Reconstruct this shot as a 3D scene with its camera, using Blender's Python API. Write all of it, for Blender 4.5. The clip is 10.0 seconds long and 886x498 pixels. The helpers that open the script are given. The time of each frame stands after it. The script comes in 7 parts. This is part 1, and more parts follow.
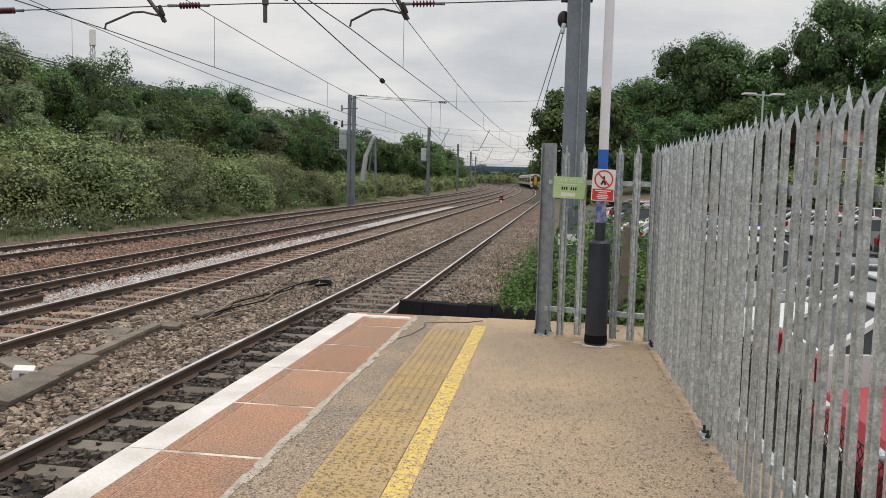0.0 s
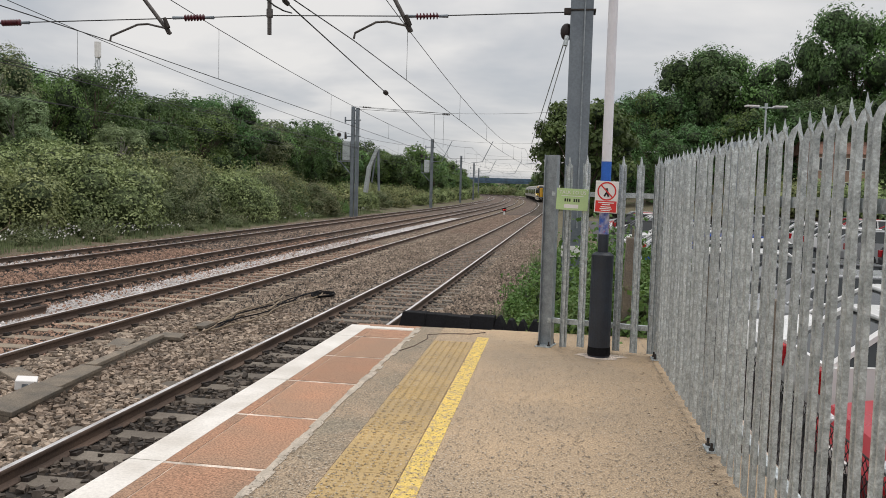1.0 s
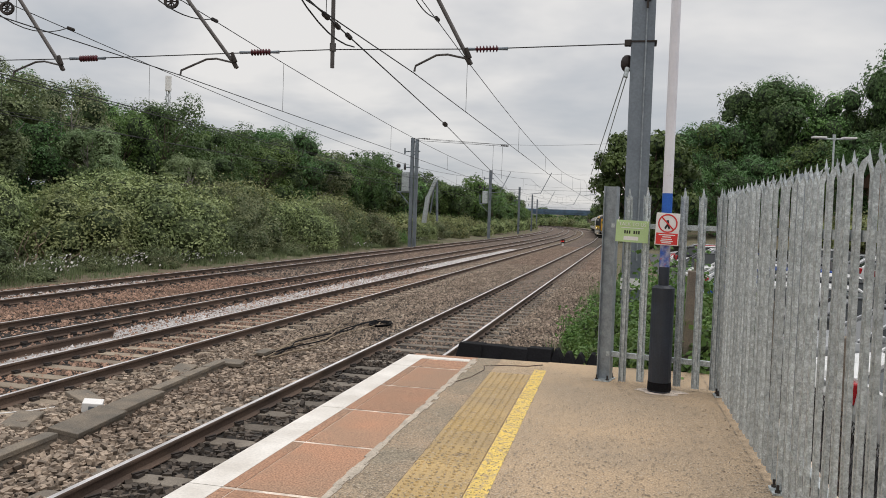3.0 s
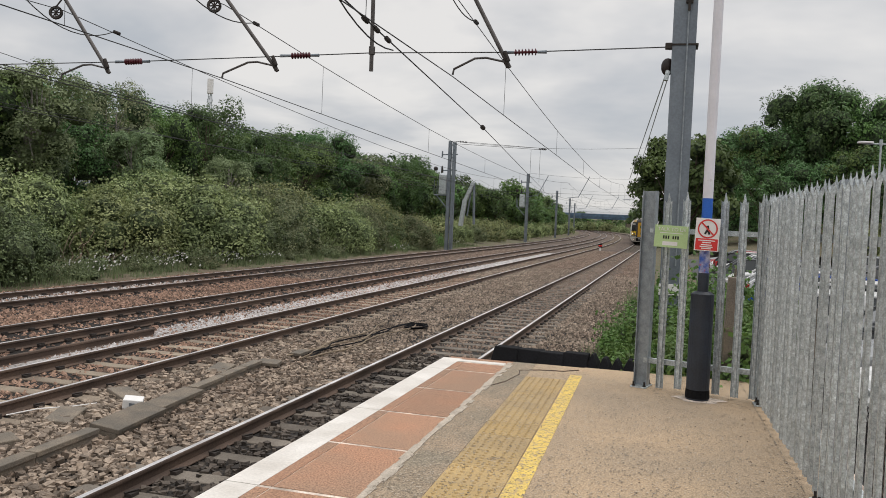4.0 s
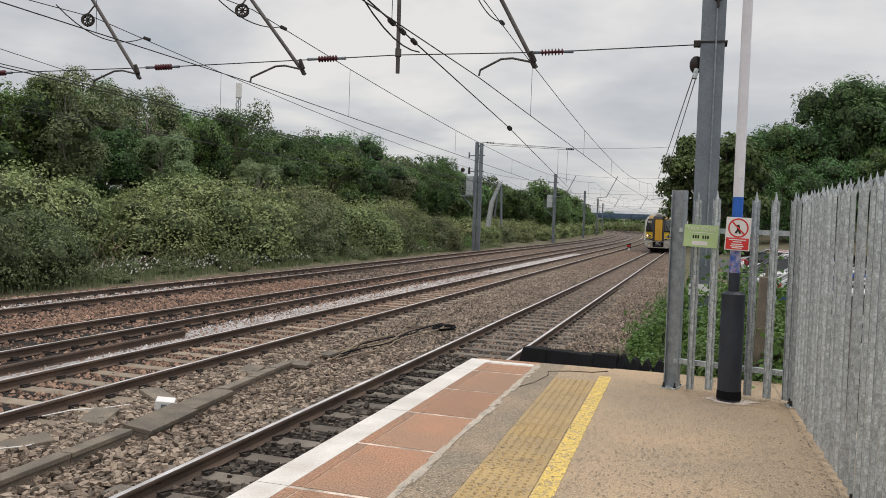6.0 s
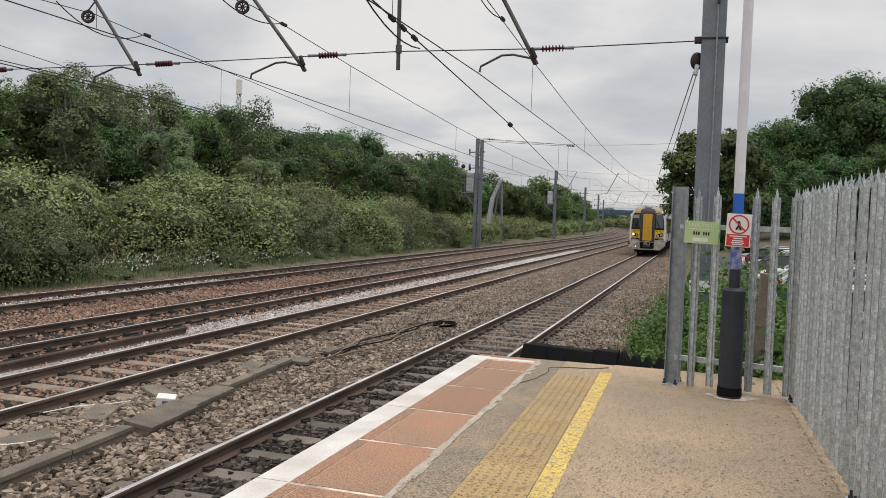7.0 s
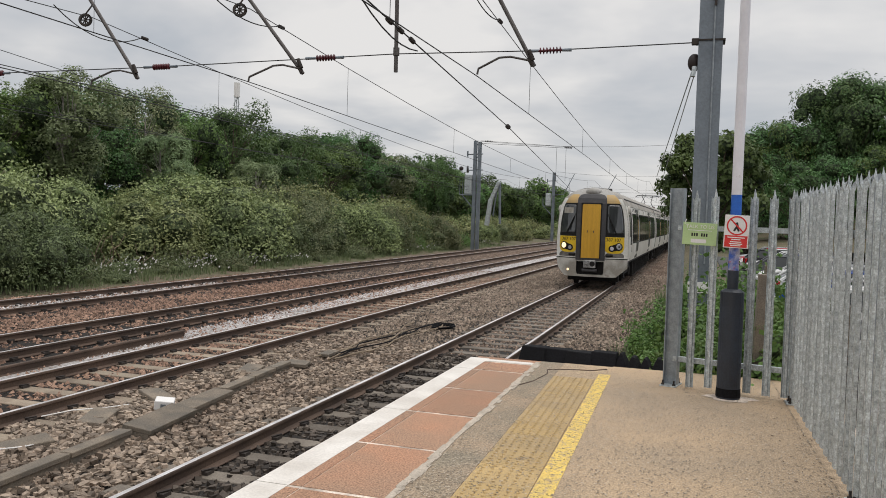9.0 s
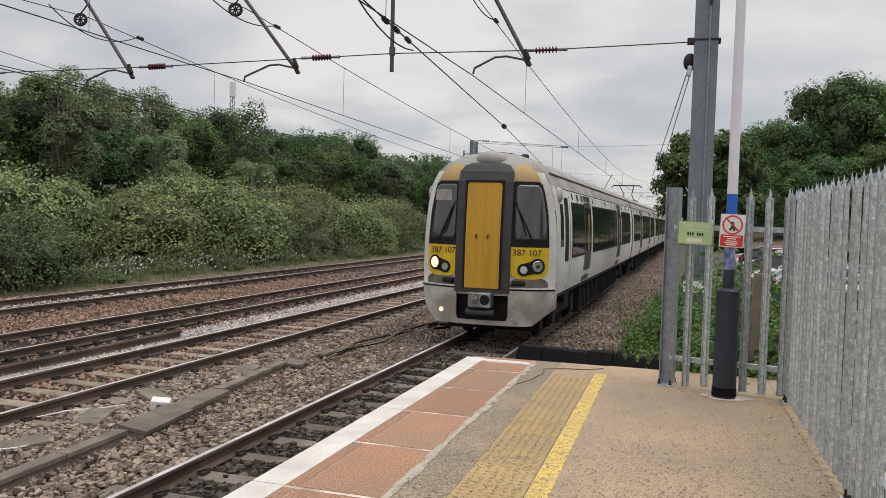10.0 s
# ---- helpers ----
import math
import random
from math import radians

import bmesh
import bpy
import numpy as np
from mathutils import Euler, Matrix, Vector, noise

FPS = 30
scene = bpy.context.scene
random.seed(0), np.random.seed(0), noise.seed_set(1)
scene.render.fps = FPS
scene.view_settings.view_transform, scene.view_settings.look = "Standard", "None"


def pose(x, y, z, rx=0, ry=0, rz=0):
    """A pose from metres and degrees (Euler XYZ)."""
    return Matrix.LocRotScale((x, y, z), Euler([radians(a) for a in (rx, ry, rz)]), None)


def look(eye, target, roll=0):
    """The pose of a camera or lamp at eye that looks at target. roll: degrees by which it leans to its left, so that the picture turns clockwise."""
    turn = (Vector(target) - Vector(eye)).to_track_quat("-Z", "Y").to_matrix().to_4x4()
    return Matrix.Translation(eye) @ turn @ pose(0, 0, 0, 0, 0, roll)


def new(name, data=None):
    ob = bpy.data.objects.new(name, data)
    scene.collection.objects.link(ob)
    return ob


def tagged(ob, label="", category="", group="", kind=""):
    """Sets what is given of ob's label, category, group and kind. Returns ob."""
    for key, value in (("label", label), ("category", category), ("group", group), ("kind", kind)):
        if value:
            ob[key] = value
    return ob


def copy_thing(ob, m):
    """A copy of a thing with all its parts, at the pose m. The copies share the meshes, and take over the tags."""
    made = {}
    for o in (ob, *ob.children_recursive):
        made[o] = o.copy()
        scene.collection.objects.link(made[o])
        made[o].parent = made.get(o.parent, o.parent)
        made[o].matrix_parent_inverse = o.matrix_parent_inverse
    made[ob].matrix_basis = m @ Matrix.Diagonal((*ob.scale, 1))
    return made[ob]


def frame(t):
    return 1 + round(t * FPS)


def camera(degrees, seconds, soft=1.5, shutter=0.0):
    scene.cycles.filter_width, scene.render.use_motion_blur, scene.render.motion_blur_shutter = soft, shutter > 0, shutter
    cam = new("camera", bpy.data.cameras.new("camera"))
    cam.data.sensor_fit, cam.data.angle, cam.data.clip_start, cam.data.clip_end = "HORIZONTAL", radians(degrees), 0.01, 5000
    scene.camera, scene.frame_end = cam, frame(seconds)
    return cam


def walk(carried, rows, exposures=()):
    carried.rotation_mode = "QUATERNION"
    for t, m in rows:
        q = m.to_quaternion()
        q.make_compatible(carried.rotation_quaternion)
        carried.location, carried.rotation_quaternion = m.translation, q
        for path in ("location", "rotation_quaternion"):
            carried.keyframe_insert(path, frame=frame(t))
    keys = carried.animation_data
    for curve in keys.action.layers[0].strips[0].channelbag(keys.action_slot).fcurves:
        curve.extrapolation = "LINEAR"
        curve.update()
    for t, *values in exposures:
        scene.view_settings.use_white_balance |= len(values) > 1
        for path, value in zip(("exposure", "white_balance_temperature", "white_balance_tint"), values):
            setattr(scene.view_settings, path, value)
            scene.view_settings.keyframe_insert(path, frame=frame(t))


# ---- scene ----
cam = camera(57.5, 10.0, soft=0.9)
PATH = [
    (0, pose(0, 0, 1.6, 84.90, -1.45, 8.84)),
    (0.5, pose(0, 0, 1.6, 85.27, -1.57, 8.98)),
    (1, pose(0, 0, 1.6, 85.71, -1.54, 9.06)),
    (1.5, pose(0, 0, 1.6, 86.38, -1.37, 9.38)),
    (2, pose(0, 0, 1.6, 87.02, -1.32, 10.23)),
    (2.5, pose(0, 0, 1.6, 87.50, -1.50, 11.57)),
    (3, pose(0, 0, 1.6, 87.76, -1.93, 13.17)),
    (4.5, pose(0, 0, 1.6, 87.93, -2.39, 16.67)),
    (5, pose(0, 0, 1.6, 88.01, -2.14, 17.29)),
    (5.5, pose(0, 0, 1.6, 88.00, -2.00, 17.62)),
    (7, pose(0, 0, 1.6, 87.65, -1.98, 17.75)),
    (7.5, pose(0, 0, 1.6, 87.64, -1.95, 17.71)),
    (8, pose(0, 0, 1.6, 87.66, -1.87, 17.68)),
    (8.5, pose(0, 0, 1.6, 87.71, -1.83, 17.67)),
    (9, pose(0, 0, 1.6, 87.81, -1.79, 17.62)),
    (9.5, pose(0, 0, 1.6, 87.81, -1.80, 17.55)),
    (10, pose(0, 0, 1.6, 87.79, -1.72, 17.35)),
]
walk(cam, PATH, exposures=[(0.0, 0.07), (2.0, 0.05), (10.0, 0.03)])

# world: overcast sky, brighter overhead, with broken cloud
world = bpy.data.worlds.new("world")
scene.world = world
world.use_nodes = True
wn, wl = world.node_tree.nodes, world.node_tree.links
wn.clear()
w_out = wn.new("ShaderNodeOutputWorld")
w_bg = wn.new("ShaderNodeBackground")
w_sky = wn.new("ShaderNodeTexSky")
w_sky.sky_type = "NISHITA"
w_sky.sun_disc = False
w_sky.sun_elevation = radians(72)
w_sky.sun_rotation = radians(60)
w_co = wn.new("ShaderNodeTexCoord")
w_sep = wn.new("ShaderNodeSeparateXYZ")
wl.new(w_co.outputs["Generated"], w_sep.inputs[0])
# project the direction on a flat cloud deck
w_z = wn.new("ShaderNodeMath"); w_z.operation = "MAXIMUM"; w_z.inputs[1].default_value = 0.0
wl.new(w_sep.outputs[2], w_z.inputs[0])
w_za = wn.new("ShaderNodeMath"); w_za.operation = "ADD"; w_za.inputs[1].default_value = 0.16
wl.new(w_z.outputs[0], w_za.inputs[0])
w_div = wn.new("ShaderNodeVectorMath"); w_div.operation = "DIVIDE"
wl.new(w_co.outputs["Generated"], w_div.inputs[0]); 
w_cmb = wn.new("ShaderNodeCombineXYZ")
for i in range(3):
    wl.new(w_za.outputs[0], w_cmb.inputs[i])
wl.new(w_cmb.outputs[0], w_div.inputs[1])
w_n = wn.new("ShaderNodeTexNoise"); w_n.inputs["Scale"].default_value = 0.85; w_n.inputs["Detail"].default_value = 5
w_n.inputs["Roughness"].default_value = 0.52; w_n.inputs["Distortion"].default_value = 0.25
w_off = wn.new("ShaderNodeVectorMath"); w_off.operation = "ADD"; w_off.inputs[1].default_value = (2.7, 1.1, 0.0)
wl.new(w_div.outputs[0], w_off.inputs[0])
wl.new(w_off.outputs[0], w_n.inputs["Vector"])
w_r = wn.new("ShaderNodeValToRGB")
e = w_r.color_ramp.elements
e[0].position, e[0].color = 0.34, (0.41, 0.445, 0.49, 1)
e[1].position, e[1].color = 0.64, (0.785, 0.765, 0.745, 1)
m = e.new(0.5); m.color = (0.585, 0.59, 0.605, 1)
wl.new(w_n.outputs[0], w_r.inputs[0])
# an overcast dome: even above the horizon, brightest overhead
w_gr = wn.new("ShaderNodeValToRGB")
w_gr.color_ramp.interpolation = "EASE"
ge = w_gr.color_ramp.elements
ge[0].position, ge[0].color = 0.0, (0.34, 0.34, 0.34, 1)
ge[1].position, ge[1].color = 1.0, (0.72, 0.72, 0.72, 1)
for at_z, g_v in ((0.10, 0.375), (0.30, 0.38), (0.55, 0.52)):
    q = ge.new(at_z); q.color = (g_v, g_v, g_v, 1)
wl.new(w_z.outputs[0], w_gr.inputs[0])
w_g = wn.new("ShaderNodeMath"); w_g.operation = "MULTIPLY"; w_g.inputs[1].default_value = 2.86
wl.new(w_gr.outputs[0], w_g.inputs[0])
w_m = wn.new("ShaderNodeVectorMath"); w_m.operation = "SCALE"
wl.new(w_r.outputs[0], w_m.inputs[0]); wl.new(w_g.outputs[0], w_m.inputs["Scale"])
w_s = wn.new("ShaderNodeVectorMath"); w_s.operation = "SCALE"; w_s.inputs["Scale"].default_value = 0.06
wl.new(w_sky.outputs[0], w_s.inputs[0])
w_mix = wn.new("ShaderNodeMix"); w_mix.data_type = "RGBA"; w_mix.inputs[0].default_value = 0.88
wl.new(w_s.outputs[0], w_mix.inputs[6]); wl.new(w_m.outputs[0], w_mix.inputs[7])
wl.new(w_mix.outputs[2], w_bg.inputs[0])
w_bg.inputs[1].default_value = 1.0
wl.new(w_bg.outputs[0], w_out.inputs[0])

sun = new("sun", bpy.data.lights.new("sun", "SUN"))
sun.data.energy = 1.35
sun.data.angle = radians(45)
sun.data.color = (1.0, 0.95, 0.88)
sun.matrix_world = look((9, 5, 32), (0, 0, 0))


# ---------- materials ----------
def mat(name, base, rough=0.7, metal=0.0, var=0.25, scale=3.0, fine=60.0, bump=0.2, tint=None, spots=None, island=0.0, obj=0.0, dist=0.01, coords="Object", spec=0.5):
    """A principled material: base colour varied at two scales, an optional second colour in stains, fine relief."""
    m = bpy.data.materials.new(name)
    m.use_nodes = True
    n, l = m.node_tree.nodes, m.node_tree.links
    p = n["Principled BSDF"]
    p.inputs["Roughness"].default_value = rough
    p.inputs["Metallic"].default_value = metal
    p.inputs["Specular IOR Level"].default_value = spec
    co = n.new("ShaderNodeTexCoord")
    big = n.new("ShaderNodeTexNoise"); big.inputs["Scale"].default_value = scale; big.inputs["Detail"].default_value = 6
    sm = n.new("ShaderNodeTexNoise"); sm.inputs["Scale"].default_value = fine; sm.inputs["Detail"].default_value = 5; sm.inputs["Roughness"].default_value = 0.68
    where = co.outputs[coords]
    if obj:      # alike pieces carry different stretches of the pattern
        oi = n.new("ShaderNodeObjectInfo")
        far = n.new("ShaderNodeMath"); far.operation = "MULTIPLY"; far.inputs[1].default_value = 61.0
        l.new(oi.outputs["Random"], far.inputs[0])
        shift = n.new("ShaderNodeVectorMath"); shift.operation = "ADD"
        l.new(where, shift.inputs[0]); l.new(far.outputs[0], shift.inputs[1])
        where = shift.outputs[0]
    for t in (big, sm):
        l.new(where, t.inputs["Vector"])
    ramp = n.new("ShaderNodeValToRGB")
    second = tint or tuple(c * 0.55 for c in base)
    ramp.color_ramp.elements[0].position, ramp.color_ramp.elements[0].color = 0.36, (*second, 1)
    ramp.color_ramp.elements[1].position, ramp.color_ramp.elements[1].color = 0.64, (*base, 1)
    l.new(big.outputs[0], ramp.inputs[0])
    val = n.new("ShaderNodeMath"); val.operation = "MULTIPLY_ADD"; val.inputs[1].default_value = var * 2; val.inputs[2].default_value = 1 - var
    mr = n.new("ShaderNodeMapRange"); mr.inputs[1].default_value = 0.34; mr.inputs[2].default_value = 0.66
    l.new(sm.outputs[0], mr.inputs[0])
    l.new(mr.outputs[0], val.inputs[0])
    last = val
    if island or obj:
        g = n.new("ShaderNodeNewGeometry") if island else n.new("ShaderNodeObjectInfo")
        k = island or obj
        a = n.new("ShaderNodeMath"); a.operation = "MULTIPLY_ADD"; a.inputs[1].default_value = k * 2; a.inputs[2].default_value = 1 - k
        l.new(g.outputs["Random Per Island" if island else "Random"], a.inputs[0])
        b = n.new("ShaderNodeMath"); b.operation = "MULTIPLY"
        l.new(a.outputs[0], b.inputs[0]); l.new(val.outputs[0], b.inputs[1])
        last = b
    sc = n.new("ShaderNodeVectorMath"); sc.operation = "SCALE"
    l.new(ramp.outputs[0], sc.inputs[0]); l.new(last.outputs[0], sc.inputs["Scale"])
    colour = sc.outputs[0]
    if spots:
        sp_col, sp_scale, sp_at = spots
        v = n.new("ShaderNodeTexNoise"); v.inputs["Scale"].default_value = sp_scale; v.inputs["Detail"].default_value = 5
        v.inputs["Roughness"].default_value = 0.65
        l.new(where, v.inputs["Vector"])
        r = n.new("ShaderNodeValToRGB")
        r.color_ramp.elements[0].position, r.color_ramp.elements[1].position = sp_at, min(1.0, sp_at + 0.08)
        l.new(v.outputs[0], r.inputs[0])
        mx = n.new("ShaderNodeMix"); mx.data_type = "RGBA"
        l.new(r.outputs[0], mx.inputs[0]); l.new(colour, mx.inputs[6]); mx.inputs[7].default_value = (*sp_col, 1)
        colour = mx.outputs[2]
    l.new(colour, p.inputs["Base Color"])
    if bump:
        bp = n.new("ShaderNodeBump"); bp.inputs["Strength"].default_value = bump; bp.inputs["Distance"].default_value = dist
        l.new(sm.outputs[0], bp.inputs["Height"])
        l.new(bp.outputs[0], p.inputs["Normal"])
    rr = n.new("ShaderNodeMath"); rr.operation = "MULTIPLY_ADD"; rr.inputs[1].default_value = 0.25; rr.inputs[2].default_value = max(0.03, rough - 0.12)
    l.new(big.outputs[0], rr.inputs[0]); l.new(rr.outputs[0], p.inputs["Roughness"])
    return m


def leafmat(name, dark, light, random_source="island"):
    """Foliage: colour drawn per leaf and per plant, a little light passing through."""
    m = bpy.data.materials.new(name)
    m.use_nodes = True
    n, l = m.node_tree.nodes, m.node_tree.links
    p = n["Principled BSDF"]
    p.inputs["Roughness"].default_value = 0.55
    p.inputs["Specular IOR Level"].default_value = 0.3
    g = n.new("ShaderNodeNewGeometry")
    oi = n.new("ShaderNodeObjectInfo")
    co = n.new("ShaderNodeTexCoord")
    nz = n.new("ShaderNodeTexNoise"); nz.inputs["Scale"].default_value = 0.9; nz.inputs["Detail"].default_value = 3
    l.new(co.outputs["Object"], nz.inputs["Vector"])
    a = n.new("ShaderNodeMath"); a.operation = "MULTIPLY_ADD"; a.inputs[1].default_value = 0.22
    l.new(g.outputs["Random Per Island"], a.inputs[0])
    b = n.new("ShaderNodeMath"); b.operation = "MULTIPLY_ADD"; b.inputs[1].default_value = 1.5; b.inputs[2].default_value = -0.36
    l.new(nz.outputs[0], b.inputs[0]); l.new(b.outputs[0], a.inputs[2])
    r = n.new("ShaderNodeValToRGB")
    r.color_ramp.elements[0].position, r.color_ramp.elements[0].color = 0.1, (*dark, 1)
    r.color_ramp.elements[1].position, r.color_ramp.elements[1].color = 0.95, (*light, 1)
    l.new(a.outputs[0], r.inputs[0])
    h = n.new("ShaderNodeHueSaturation")
    hv = n.new("ShaderNodeMath"); hv.operation = "MULTIPLY_ADD"; hv.inputs[1].default_value = 0.05; hv.inputs[2].default_value = 0.475
    l.new(oi.outputs["Random"], hv.inputs[0]); l.new(hv.outputs[0], h.inputs["Hue"])
    vv = n.new("ShaderNodeMath"); vv.operation = "MULTIPLY_ADD"; vv.inputs[1].default_value = 0.5; vv.inputs[2].default_value = 0.75
    l.new(oi.outputs["Random"], vv.inputs[0]); l.new(vv.outputs[0], h.inputs["Value"])
    l.new(r.outputs[0], h.inputs["Color"])
    l.new(h.outputs[0], p.inputs["Base Color"])
    tr = n.new("ShaderNodeBsdfTranslucent")
    l.new(h.outputs[0], tr.inputs[0])
    mx = n.new("ShaderNodeMixShader"); mx.inputs[0].default_value = 0.22
    l.new(p.outputs[0], mx.inputs[1]); l.new(tr.outputs[0], mx.inputs[2])
    l.new(mx.outputs[0], n["Material Output"].inputs[0])
    return m


def glow(name, colour, strength):
    m = bpy.data.materials.new(name)
    m.use_nodes = True
    p = m.node_tree.nodes["Principled BSDF"]
    p.inputs["Base Color"].default_value = (*colour, 1)
    p.inputs["Emission Color"].default_value = (*colour, 1)
    p.inputs["Emission Strength"].default_value = strength
    return m


def glassmat(name, tint, rough=0.06, spec=0.6):
    """Dark coach glass: a glossy, nearly black pane."""
    m = bpy.data.materials.new(name)
    m.use_nodes = True
    p = m.node_tree.nodes["Principled BSDF"]
    p.inputs["Base Color"].default_value = (*tint, 1)
    p.inputs["Roughness"].default_value = rough
    p.inputs["Specular IOR Level"].default_value = spec
    return m


